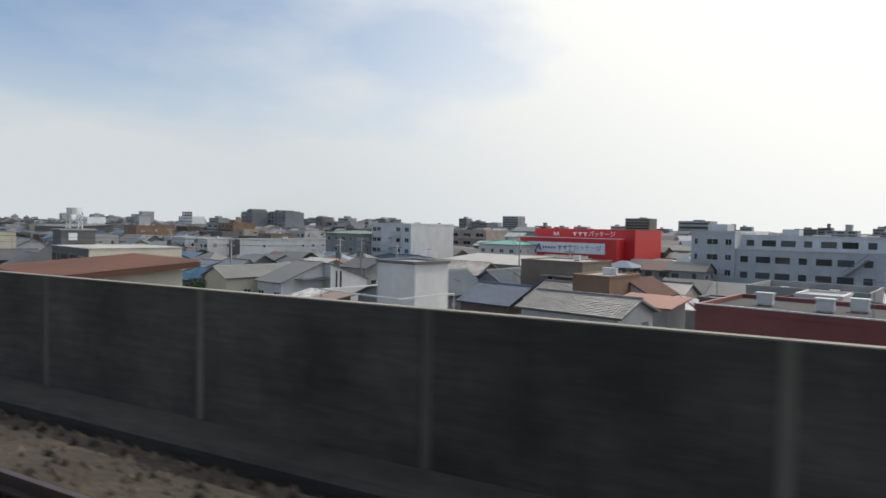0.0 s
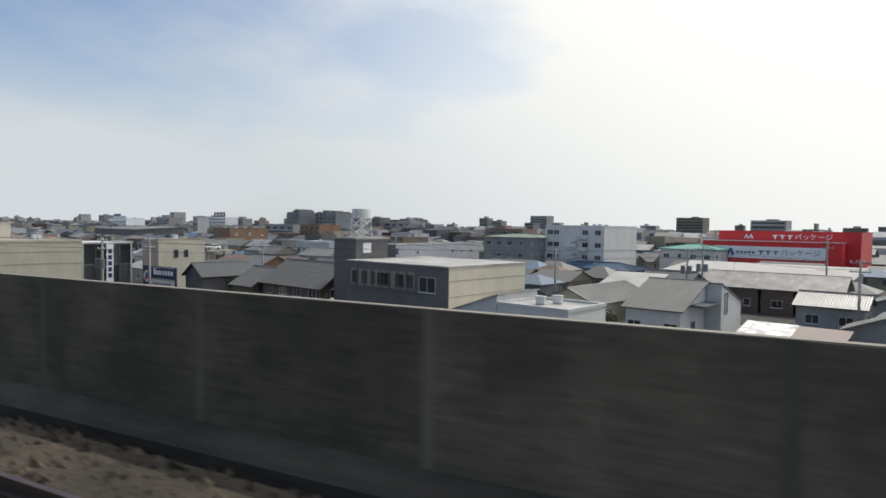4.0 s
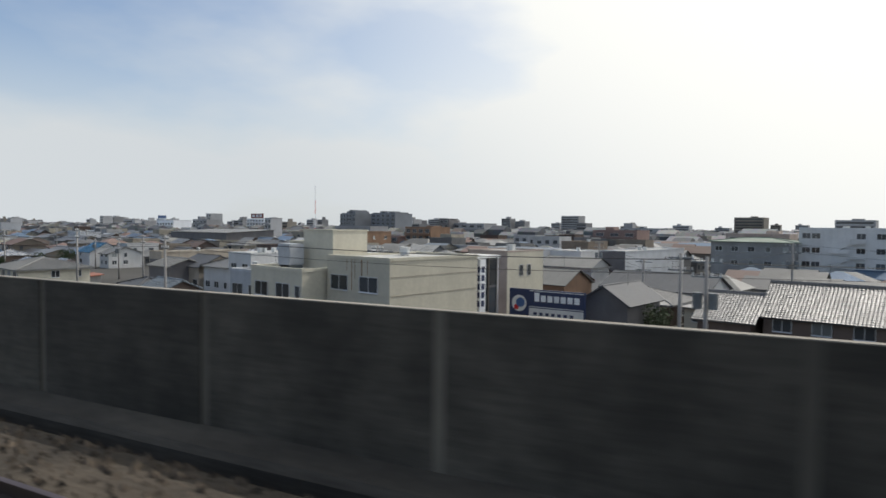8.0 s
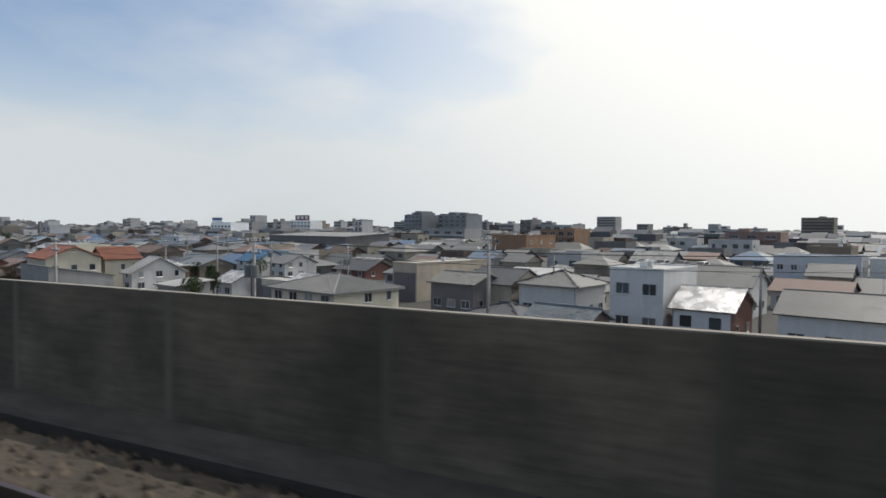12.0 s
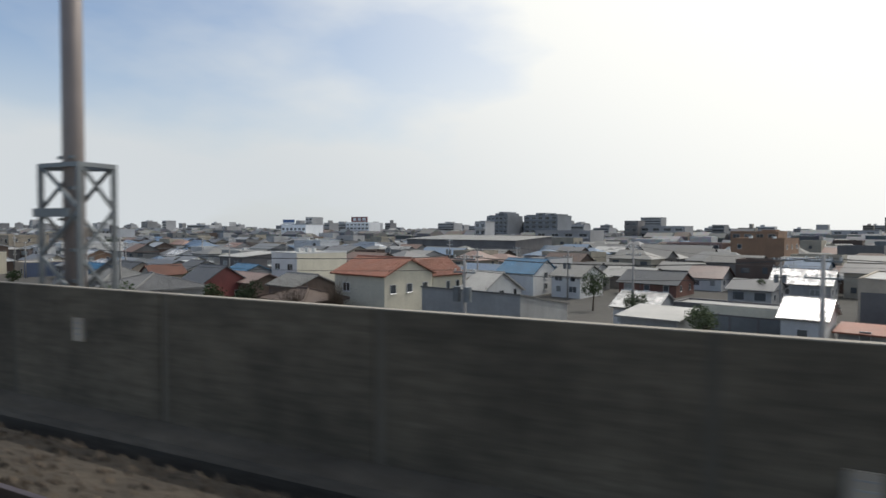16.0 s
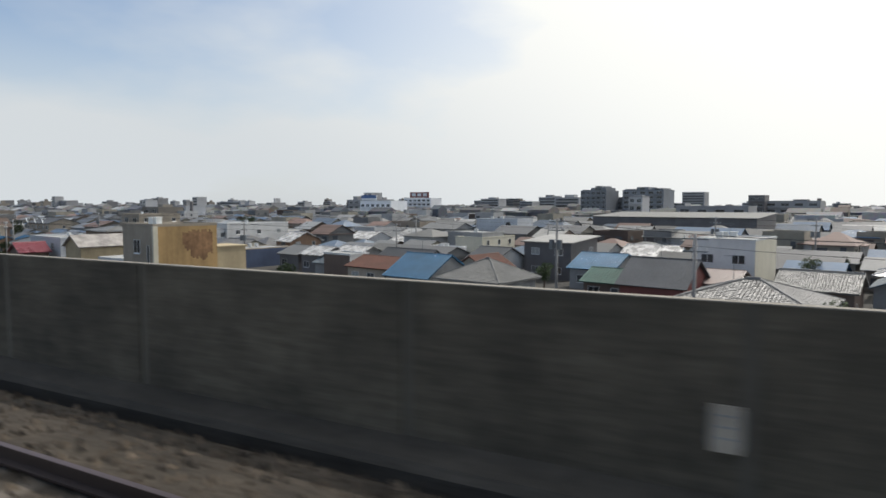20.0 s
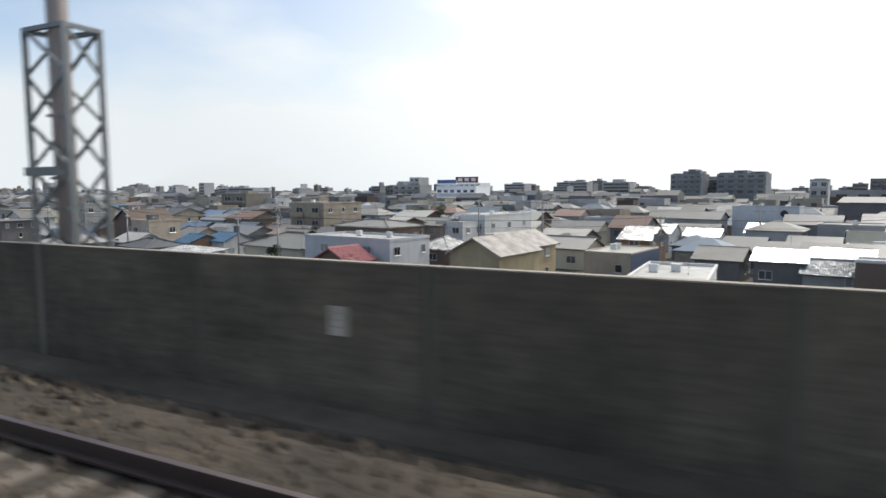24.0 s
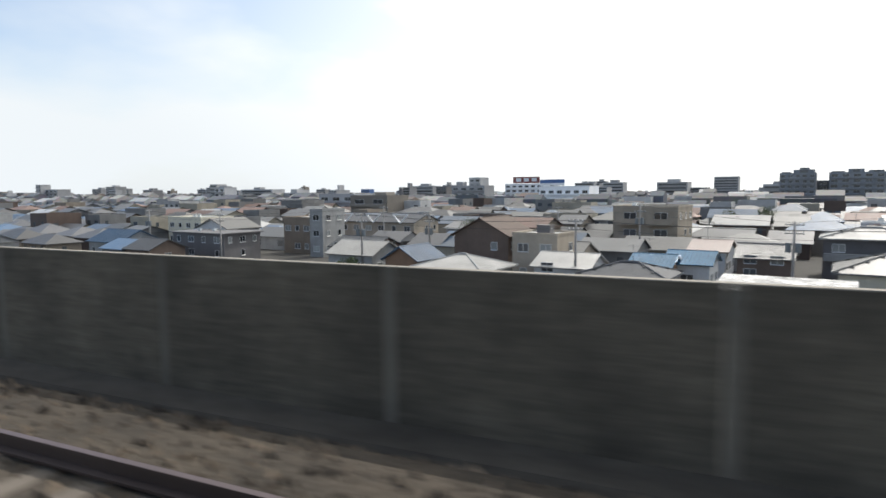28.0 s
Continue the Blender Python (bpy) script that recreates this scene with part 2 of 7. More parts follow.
M = {
    "white": surface("white_stucco", (0.64, 0.645, 0.645), 0.75, streak=0.25, stain=0.12),
    "bluewhite": surface("pale_blue_stucco", (0.52, 0.545, 0.58), 0.75, streak=0.3, stain=0.15),
    "cream": surface("cream_stucco", (0.62, 0.585, 0.48), 0.8, streak=0.18, stain=0.12),
    "beige": surface("beige_stucco", (0.44, 0.385, 0.315), 0.8, streak=0.25),
    "pinkish": surface("pinkish_concrete", (0.46, 0.38, 0.33), 0.8, streak=0.3),
    "ochre": surface("ochre_stucco", (0.46, 0.375, 0.24), 0.8, streak=0.3),
    "orangewall": surface("orange_tiled_wall", (0.27, 0.165, 0.105), 0.7, streak=0.2),
    "grey": surface("grey_mortar", (0.32, 0.325, 0.325), 0.8, streak=0.3),
    "darkgrey": surface("dark_grey_siding", (0.15, 0.145, 0.15), 0.6, streak=0.2),
    "brownwall": surface("brown_board_wall", (0.165, 0.122, 0.10), 0.75, streak=0.3),
    "darkred": surface("dark_red_metal_siding", (0.22, 0.065, 0.06), 0.5, streak=0.2),
    "brick": surface("red_brown_wall", (0.20, 0.10, 0.08), 0.8, streak=0.2),
    "pink": surface("pink_painted_wall", (0.31, 0.15, 0.15), 0.7, streak=0.2),
    "redpaint": surface("red_painted_metal", (0.62, 0.028, 0.03), 0.5, vary=0.05, stain=0.12, streak=0.12),
    "tile": surface("grey_glazed_roof_tile", (0.118, 0.118, 0.12), 0.48, spec=1.0, course=0.12, bump=0.3, vary=0.2, tone=0.25),
    "matttile": surface("weathered_grey_roof_tile", (0.15, 0.15, 0.146), 0.48, spec=0.8, course=0.12, bump=0.3, vary=0.2, tone=0.2),
    "redtile": surface("glossy_red_roof_tile", (0.26, 0.06, 0.075), 0.3, spec=1.0, course=0.12, bump=0.3, vary=0.2, tone=0.1),
    "slate": surface("dark_slate_roof", (0.075, 0.08, 0.09), 0.6, spec=0.35, course=0.1, bump=0.3, vary=0.2, tone=0.2),
    "blueglaze": surface("blue_glazed_roof_tile", (0.04, 0.07, 0.135), 0.35, spec=1.0, course=0.12, bump=0.3, vary=0.2, tone=0.1),
    "bluetile": surface("blue_grey_roof_tile", (0.085, 0.115, 0.145), 0.3, spec=0.7, course=0.12, bump=0.4, tone=0.2),
    "bluemetal": surface("blue_metal_roof", (0.038, 0.085, 0.155), 0.38, vary=0.12, stain=0.3),
    "brightblue": surface("bright_blue_roof", (0.045, 0.185, 0.32), 0.4, stain=0.3),
    "orange": surface("orange_roof_tile", (0.25, 0.095, 0.06), 0.5, course=0.12, bump=0.35),
    "redroof": surface("red_metal_roof", (0.22, 0.055, 0.07), 0.45, stain=0.3),
    "brownroof": surface("rust_brown_roof", (0.135, 0.062, 0.045), 0.85, stain=0.3, course=0.15),
    "umber": surface("dark_umber_roof", (0.105, 0.075, 0.062), 0.8, stain=0.3, course=0.12),
    "salmon": surface("salmon_metal_roof", (0.21, 0.15, 0.135), 0.5, stain=0.25),
    "lightroof": surface("pale_metal_roof", (0.31, 0.305, 0.295), 0.32, spec=1.0, stain=0.3, metal=0.0),
    "palewave": surface("faded_tan_sheet_roof", (0.40, 0.37, 0.345), 0.55, stain=0.45, vary=0.25, blotch=0.7),
    "zinc": surface("zinc_sheet_roof", (0.50, 0.50, 0.51), 0.27, metal=0.7, stain=0.5, vary=0.25, bump=0.6, blotch=0.8),
    "greyroof": surface("grey_cement_roof", (0.115, 0.115, 0.112), 0.46, spec=0.8, course=0.1, bump=0.25, stain=0.3, tone=0.25),
    "teal": surface("teal_painted_metal_roof", (0.09, 0.29, 0.25), 0.45, stain=0.25),
    "palegreen": surface("pale_grey_green_roof", (0.17, 0.22, 0.18), 0.55, stain=0.3),
    "dullgreen": surface("dull_green_metal_roof", (0.07, 0.14, 0.115), 0.5, stain=0.3),
    "glossblue": surface("glossy_blue_sheet_roof", (0.035, 0.14, 0.26), 0.24, metal=0.3, spec=1.0, stain=0.3, vary=0.2, bump=0.3),
    "duskbeige": surface("dusky_beige_render", (0.36, 0.315, 0.255), 0.8, streak=0.35),
    "tan": surface("tan_shaded_render", (0.25, 0.20, 0.155), 0.8, streak=0.3),
    "navywall": surface("navy_painted_wall", (0.06, 0.085, 0.15), 0.6, streak=0.2),
    "deck": surface("flat_roof_coating", (0.40, 0.40, 0.39), 0.75, stain=0.35),
    "concrete": surface("weathered_concrete", (0.36, 0.355, 0.34), 0.85, streak=0.4, stain=0.3),
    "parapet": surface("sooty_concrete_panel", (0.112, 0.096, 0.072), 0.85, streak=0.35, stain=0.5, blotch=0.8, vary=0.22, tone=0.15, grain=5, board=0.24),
    "darkpanel": surface("darker_concrete_panel", (0.069, 0.062, 0.051), 0.85, streak=0.35, stain=0.6, blotch=0.9, vary=0.25, tone=0.18, grain=5, board=0.24),
    "sootledge": surface("sooty_duct_concrete", (0.062, 0.057, 0.049), 0.9, stain=0.5, board=0.3, tone=0),
    # paler than the panels: sunlight on the wall's top is put into this colour
    "coping": surface("sunlit_concrete_edge", (0.27, 0.245, 0.21), 0.8, stain=0.3),
    "joint": surface("grey_joint_mortar", (0.122, 0.110, 0.090), 0.85, stain=0.3, tone=0.3),
    "ballast": surface("rusty_ballast", (0.063, 0.051, 0.038), 0.95, vary=0.6, grain=9, bump=0.9, stain=0.55, blotch=0.9, tone=0),
    "stone": surface("ballast_stone", (0.102, 0.080, 0.059), 0.9, vary=0.4, tone=0.95, island=True, blotch=0.7, stain=0.5),
    "rail": surface("rusty_rail_steel", (0.058, 0.042, 0.038), 0.55, metal=0.4, tone=0.0),
    "railhead": surface("polished_rail_head", (0.20, 0.165, 0.175), 0.45, metal=1.0, tone=0.0),
    "sleeper": surface("concrete_sleeper", (0.15, 0.128, 0.105), 0.85, stain=0.3),
    "steel": surface("galvanised_steel", (0.20, 0.22, 0.235), 0.5, metal=0.5, stain=0.3),
    "pipe": surface("brown_grey_steel_tube", (0.27, 0.235, 0.225), 0.5, metal=0.3, stain=0.3, tone=0.15),
    "frame": surface("aluminium_frame", (0.55, 0.56, 0.57), 0.4, metal=0.5, stain=0.1),
    "darkframe": surface("bronze_frame", (0.10, 0.09, 0.08), 0.45, metal=0.3),
    "plate": surface("white_enamel_plate", (0.72, 0.73, 0.72), 0.5, stain=0.15),
    "wallplate": surface("weathered_enamel_plate", (0.42, 0.37, 0.31), 0.6, stain=0.4, vary=0.3),
    "navy": surface("navy_sign_paint", (0.02, 0.035, 0.10), 0.45, stain=0.1),
    "signwhite": surface("white_sign_paint", (0.80, 0.82, 0.85), 0.5, stain=0.08),
    "signblue": surface("blue_sign_paint", (0.06, 0.13, 0.30), 0.5, stain=0.1),
    "ground": surface("packed_ground", (0.062, 0.059, 0.054), 0.95, vary=0.3, stain=0.4, blotch=0.05, grain=0.8, tone=0.0),
    # tower greys are lightened and blued, with the air's haze put into the colour
    "towergrey": surface("hazed_grey_tower_tiles", (0.38, 0.385, 0.40), 0.7, streak=0.3, tone=0.3, blotch=0.08),
    "towerdeep": surface("hazed_deep_tower_tiles", (0.215, 0.235, 0.265), 0.7, streak=0.3, tone=0.1, blotch=0.08),
    "towerdark": surface("hazed_dark_tower_tiles", (0.23, 0.235, 0.25), 0.7, streak=0.3, tone=0.25, blotch=0.08),
    "towerpale": surface("hazed_pale_tower_tiles", (0.42, 0.43, 0.45), 0.7, streak=0.3, tone=0.2, blotch=0.08),
    "towertan": surface("tan_tower_tiles", (0.26, 0.235, 0.205), 0.7, streak=0.3, tone=0.25, blotch=0.08),
    "towerbrown": surface("brown_tower_tiles", (0.25, 0.17, 0.15), 0.7, streak=0.3, tone=0.2, blotch=0.08),
    "rust": surface("rust_stain", (0.29, 0.165, 0.085), 0.85, vary=0.5, stain=0.6, streak=0.4),
    "asphalt": surface("asphalt", (0.055, 0.055, 0.057), 0.9, vary=0.25, stain=0.25),
    "leaf": surface("dark_green_foliage", (0.050, 0.075, 0.030), 0.7, vary=0.4, tone=0.3, spec=0.3),
    "bark": surface("tree_bark", (0.10, 0.075, 0.055), 0.9, vary=0.3),
    "wood": surface("weathered_pole_concrete", (0.30, 0.29, 0.28), 0.85, stain=0.2),
    "wire": surface("black_cable", (0.02, 0.02, 0.02), 0.6),
    "glass": pane_glass("dark_window_glass", (0.035, 0.04, 0.045)),
    "curtain": pane_glass("curtained_window_glass", (0.16, 0.17, 0.17), 0.15),
}

# ===== mesh helpers =====
GRID = -14.5                              # the town's streets run askew to the line
GU = Vector((math.cos(radians(GRID)), math.sin(radians(GRID)), 0))
GV = Vector((-GU.y, GU.x, 0))
rng = random.Random(7)


def slab(bm, x0, x1, y0, y1, z0, z1):
    """An upright box between the given planes."""
    v = [bm.verts.new(p) for p in ((x0, y0, z0), (x1, y0, z0), (x1, y1, z0), (x0, y1, z0),
                                   (x0, y0, z1), (x1, y0, z1), (x1, y1, z1), (x0, y1, z1))]
    for f in ((3, 2, 1, 0), (4, 5, 6, 7), (0, 1, 5, 4), (1, 2, 6, 5), (2, 3, 7, 6), (3, 0, 4, 7)):
        bm.faces.new([v[i] for i in f])


def beam(bm, a, b, r, sides=4, r2=None):
    """A straight bar from a to b."""
    a, b = Vector(a), Vector(b)
    q = (b - a).to_track_quat("Z", "Y")
    r2 = r if r2 is None else r2
    lo = [bm.verts.new(a + q @ Vector((r * math.cos(k), r * math.sin(k), 0))) for k in
          [2 * math.pi * (i + 0.5) / sides for i in range(sides)]]
    hi = [bm.verts.new(b + q @ Vector((r2 * math.cos(k), r2 * math.sin(k), 0))) for k in
          [2 * math.pi * (i + 0.5) / sides for i in range(sides)]]
    for i in range(sides):
        bm.faces.new((lo[i], lo[(i + 1) % sides], hi[(i + 1) % sides], hi[i]))
    bm.faces.new(lo[::-1])
    bm.faces.new(hi)


def polygon(bm, pts):
    bm.faces.new([bm.verts.new(p) for p in pts])


def mesh_of(name, bm, *mats):
    me = bpy.data.meshes.new(name)
    bm.to_mesh(me)
    bm.free()
    for m in mats:
        me.materials.append(M[m] if isinstance(m, str) else m)
    return me


def part(name, bm, material, parent, label="", smooth=False):
    """Links a bmesh as one mesh object under parent."""
    me = mesh_of(name, bm, material)
    if smooth:
        for p in me.polygons:
            p.use_smooth = True
    ob = new(name, me)
    ob.parent = parent
    return tagged(ob, label) if label else ob


def shared(name, me, parent, m, label=""):
    """Links a mesh that other pieces use too."""
    ob = new(name, me)
    ob.parent = parent
    ob.matrix_basis = m
    return tagged(ob, label) if label else ob


def root(name, m, label, category, group="", kind=""):
    ob = new(name)
    ob.empty_display_size = 0.3
    ob.matrix_basis = m
    return tagged(ob, label, category, group, kind)


# ===== windows, shared by size =====
WIN = {}


def window_mesh(w, h, frame_mat="frame", glass_mat="glass"):
    key = (w, h, frame_mat, glass_mat)
    if key not in WIN:
        bm = bmesh.new()
        t, dp = 0.06, 0.07
        xs = [-w / 2, -w / 2 + t, -t / 2, t / 2, w / 2 - t, w / 2] if w > 1.0 else [-w / 2, -w / 2 + t, w / 2 - t, w / 2]
        zs = [-h / 2 - 0.04, -h / 2 + t, h / 2 - t, h / 2]
        holes = {(1, 1), (3, 1)} if w > 1.0 else {(1, 1)}
        near = [[bm.verts.new((x, -dp if k else -0.13, z)) for k, z in enumerate(zs)] for x in xs]
        back = [[bm.verts.new((x, 0, z)) for z in zs] for x in xs]
        cells = {(i, k) for i in range(len(xs) - 1) for k in range(3)} - holes
        for i, k in cells:
            ring = ((i, k), (i + 1, k), (i + 1, k + 1), (i, k + 1))
            bm.faces.new([near[c][d] for c, d in ring])
            bm.faces.new([back[c][d] for c, d in ring[::-1]])
            for (di, dk), (p0, p1) in zip(((0, -1), (1, 0), (0, 1), (-1, 0)), zip(ring, ring[1:] + ring[:1])):
                if (i + di, k + dk) not in cells:
                    bm.faces.new((near[p0[0]][p0[1]], back[p0[0]][p0[1]], back[p1[0]][p1[1]], near[p1[0]][p1[1]]))
        fr = mesh_of("window", bm, frame_mat)
        bm = bmesh.new()
        slab(bm, -w / 2 + t, w / 2 - t, -0.03, -0.005, -h / 2 + t, h / 2 - t)
        pane_me = mesh_of("pane", bm, glass_mat)
        both = bmesh.new()
        both.from_mesh(fr)
        k = len(both.faces)
        both.from_mesh(pane_me)
        both.faces.ensure_lookup_table()
        for f in both.faces[k:]:
            f.material_index = 1
        WIN[key] = (fr, pane_me, mesh_of("window", both, frame_mat, glass_mat))
    return WIN[key]


FACE = {"front": 0, "right": 90, "back": 180, "left": -90}


def window(parent, face, at, z, w, d, ww, wh, frame_mat="frame", glass_mat="glass", split=True):
    """A window on a face of a body that spans x from -w to 0 and y from 0 to d."""
    fr, pn, whole = window_mesh(round(ww, 1), round(wh, 1), frame_mat, glass_mat)
    place = {"front": (at - w, 0), "right": (0, at), "left": (-w, at), "back": (at - w, d)}[face]
    ob = shared("window", fr if split else whole, parent, pose(place[0], place[1], z, 0, 0, FACE[face]))
    if split:
        shared("pane", pn, ob, Matrix())
    return ob


def wall_windows(parent, face, w, d, eave, cols, rows, split=True, ww=1.5, wh=1.1, sill=0.95, skip=0.12, frame_mat="frame"):
    span = w if face in ("front", "back") else d
    storey = eave / rows
    for r in range(rows):
        for c in range(cols):
            if rng.random() < skip:
                continue
            k = ww * rng.choice((1, 1, 0.7))
            window(parent, face, span * (c + 0.5) / cols, r * storey + sill + wh / 2, w, d, k, wh, frame_mat,
                   rng.choice(("glass", "glass", "curtain")), split)


# ===== roofs =====
tiles = random.Random(77)
PROFILE = {"tile": (0.28, ((0, 0), (0.22, 0.045), (0.4, 0.055), (0.6, 0.042), (0.8, 0.018), (1, 0))),
           "seam": (0.45, ((0, 0), (0.88, 0), (0.9, 0.045), (0.97, 0.045), (1, 0))),
           "wave": (0.22, ((0, 0), (0.3, 0.03), (0.6, 0.03), (1, 0))),
           "plain": (1.2, ((0, 0), (0.97, 0.0), (0.975, -0.01), (1, -0.01)))}


def clad(bm, o, ex, length, ev, rise, hl, hr, style, rows=False):
    """Columns of tiles or sheets on a slope. o: left end of the eave, ex along it, ev up the slope,
    hl and hr: how much of the eave the hips cut off at the top."""
    step, prof = PROFILE[style]
    n = max(1, round(length / step))
    c = length / n
    up = ex.cross(ev).normalized()
    last = None
    if rows:
        # every tile a lapped strip of its own, its foot a little lifted
        nr = max(2, round(rise / 0.27))
        h = rise / nr
        for r in range(nr):
            for i in range(n):
                xm, ym = (i + 0.5) * c, (r + 0.5) * h
                if (hl > 0 and ym > rise * xm / hl) or (hr > 0 and ym > rise * (length - xm) / hr):
                    continue
                lift, skew = 0.033 + 0.026 * tiles.random(), 0.03 * (tiles.random() - 0.5)
                lo = [bm.verts.new(o + ex * (i + a) * c + ev * (r * h) + up * (b + lift + skew * a)) for a, b in prof]
                hi = [bm.verts.new(o + ex * (i + a) * c + ev * (r * h + h * 1.06) + up * (b + 0.016)) for a, b in prof]
                for k in range(len(lo) - 1):
                    bm.faces.new((lo[k], lo[k + 1], hi[k + 1], hi[k]))
                ft = [bm.verts.new(o + ex * (i + a) * c + ev * (r * h)) for a in (0, 1)]
                bm.faces.new((ft[0], ft[1], *lo[::-1]))
        return
    for i in range(n):
        xm = (i + 0.5) * c
        top = rise
        if hl > 0:
            top = min(top, rise * xm / hl)
        if hr > 0:
            top = min(top, rise * (length - xm) / hr)
        if top < 0.1:
            continue
        same = last is not None
        lo = [bm.verts.new(o + ex * (i + a) * c + up * (b + 0.012)) for a, b in (prof[1:] if same else prof)]
        hi = [bm.verts.new(v.co + ev * top) for v in lo]
        foot = [bm.verts.new(o + ex * (i + a) * c - up * 0.05) for a in ((1,) if same else (0, 1))]
        if same:
            first = last[1] if abs(last[3] - top) < 1e-6 else bm.verts.new(last[0].co + ev * top)
            lo, hi, foot = [last[0]] + lo, [first] + hi, [last[2]] + foot
        for k in range(len(lo) - 1):
            bm.faces.new((lo[k], lo[k + 1], hi[k + 1], hi[k]))
        bm.faces.new((foot[0], foot[1], *lo[::-1]))
        last = (lo[-1], hi[-1], foot[-1], top)


def bar_box(bm, a, b, wide, tall):
    """A capping of rectangular section along a line, its foot on the line."""
    a, b = Vector(a), Vector(b)
    d = (b - a).normalized()
    s = d.cross(Vector((0, 0, 1))).normalized() * wide / 2
    u = Vector((0, 0, tall))
    lo = [bm.verts.new(p) for p in (a - s, a + s, a + s * 0.5 + u, a - s * 0.5 + u)]
    hi = [bm.verts.new(p) for p in (b - s, b + s, b + s * 0.5 + u, b - s * 0.5 + u)]
    for i in range(4):
        bm.faces.new((lo[i], lo[(i + 1) % 4], hi[(i + 1) % 4], hi[i]))
    bm.faces.new(lo[::-1])
    bm.faces.new(hi)


def gable_roof(parent, w, d, eave, rise, axis, mat, style, over=0.45, ridge_mat=None, rows=False):
    """Two tiled slopes over a body x in [-w, 0], y in [0, d]; axis: the way the ridge runs."""
    bm, rb = bmesh.new(), bmesh.new()
    if axis == "x":
        run, L = d / 2 + over, w + 2 * over
        ends = ((Vector((-w - over, -over, 0)), Vector((1, 0, 0)), Vector((0, 1, 0))),
                (Vector((over, d + over, 0)), Vector((-1, 0, 0)), Vector((0, -1, 0))))
        ra, re = Vector((-w - over, d / 2, 0)), Vector((over, d / 2, 0))
    else:
        run, L = w / 2 + over, d + 2 * over
        ends = ((Vector((over, -over, 0)), Vector((0, 1, 0)), Vector((-1, 0, 0))),
                (Vector((-w - over, d + over, 0)), Vector((0, -1, 0)), Vector((1, 0, 0))))
        ra, re = Vector((-w / 2, -over, 0)), Vector((-w / 2, d + over, 0))
    half = (d if axis == "x" else w) / 2
    slope = rise / half
    z_eave = eave - slope * over
    top = eave + rise
    for o, ex, inw in ends:
        o = o + Vector((0, 0, z_eave + 0.1))
        ev = (inw * run + Vector((0, 0, slope * run)))
        S = ev.length
        ev.normalize()
        up = ex.cross(ev).normalized()
        quad = [o, o + ex * L, o + ex * L + ev * S, o + ev * S]
        a = [bm.verts.new(p) for p in quad]
        b = [bm.verts.new(p - up * 0.13) for p in quad]
        bm.faces.new(a)
        bm.faces.new(b[::-1])
        for i in range(4):
            bm.faces.new((b[i], b[(i + 1) % 4], a[(i + 1) % 4], a[i]))
        clad(bm, o, ex, L, ev, S, 0, 0, style, rows)
    tiled = part("roof", bm, mat, parent)
    if rows:
        tagged(tiled, "rows of lapped roof tiles", kind="stuff")
    lift = Vector((0, 0, top + 0.09))
    bar_box(rb, ra + lift, re + lift, 0.36 if style == "tile" else 0.25, 0.2 if style == "tile" else 0.08)
    part("ridge", rb, ridge_mat or mat, parent)


def hip_roof(parent, w, d, eave, rise, mat, style, over=0.5, ridge_mat=None, hip=None, rows=False):
    bm, rb = bmesh.new(), bmesh.new()
    x0, x1, y0, y1 = -w - over, over, -over, d + over
    W, D = x1 - x0, y1 - y0
    z0, z1 = eave + 0.05, eave + rise
    h = min(W, D) / 2 if hip is None else hip
    long_x = W >= D
    if long_x:
        ra, re = Vector((x0 + h, (y0 + y1) / 2, z1)), Vector((x1 - h, (y0 + y1) / 2, z1))
    else:
        ra, re = Vector(((x0 + x1) / 2, y0 + h, z1)), Vector(((x0 + x1) / 2, y1 - h, z1))
    c = [Vector((x0, y0, z0)), Vector((x1, y0, z0)), Vector((x1, y1, z0)), Vector((x0, y1, z0))]
    if long_x:
        faces = ((c[0], c[1], re, ra), (c[1], c[2], re), (c[2], c[3], ra, re), (c[3], c[0], ra))
    else:
        faces = ((c[0], c[1], ra), (c[1], c[2], re, ra), (c[2], c[3], re), (c[3], c[0], ra, re))
    for f in faces:
        polygon(bm, f)
        ex = (f[1] - f[0]).normalized()
        L = (f[1] - f[0]).length
        apex_r = f[2] - f[0]
        apex_l = (f[3] if len(f) > 3 else f[2]) - f[0]
        hl = apex_l.dot(ex)
        hr = L - apex_r.dot(ex)
        ev = apex_l - ex * hl
        S = ev.length
        clad(bm, f[0], ex, L, ev.normalized(), S, hl, hr, style, rows)
    low = [bm.verts.new(p - Vector((0, 0, 0.16))) for p in c]
    bm.faces.new(low[::-1])
    for i in range(4):
        a, b = c[i], c[(i + 1) % 4]
        bm.faces.new((low[i], low[(i + 1) % 4], bm.verts.new(b), bm.verts.new(a)))
    tiled = part("roof", bm, mat, parent)
    if rows:
        tagged(tiled, "rows of lapped roof tiles", kind="stuff")
    up = Vector((0, 0, 0.02))
    if (re - ra).length > 0.3:
        bar_box(rb, ra + up, re + up, 0.34, 0.2)
    for p, q in ((c[0], ra), (c[3], ra if long_x else re), (c[1], re if long_x else ra), (c[2], re)):
        bar_box(rb, p + up, q + up, 0.24, 0.13)
    part("ridge", rb, ridge_mat or mat, parent)


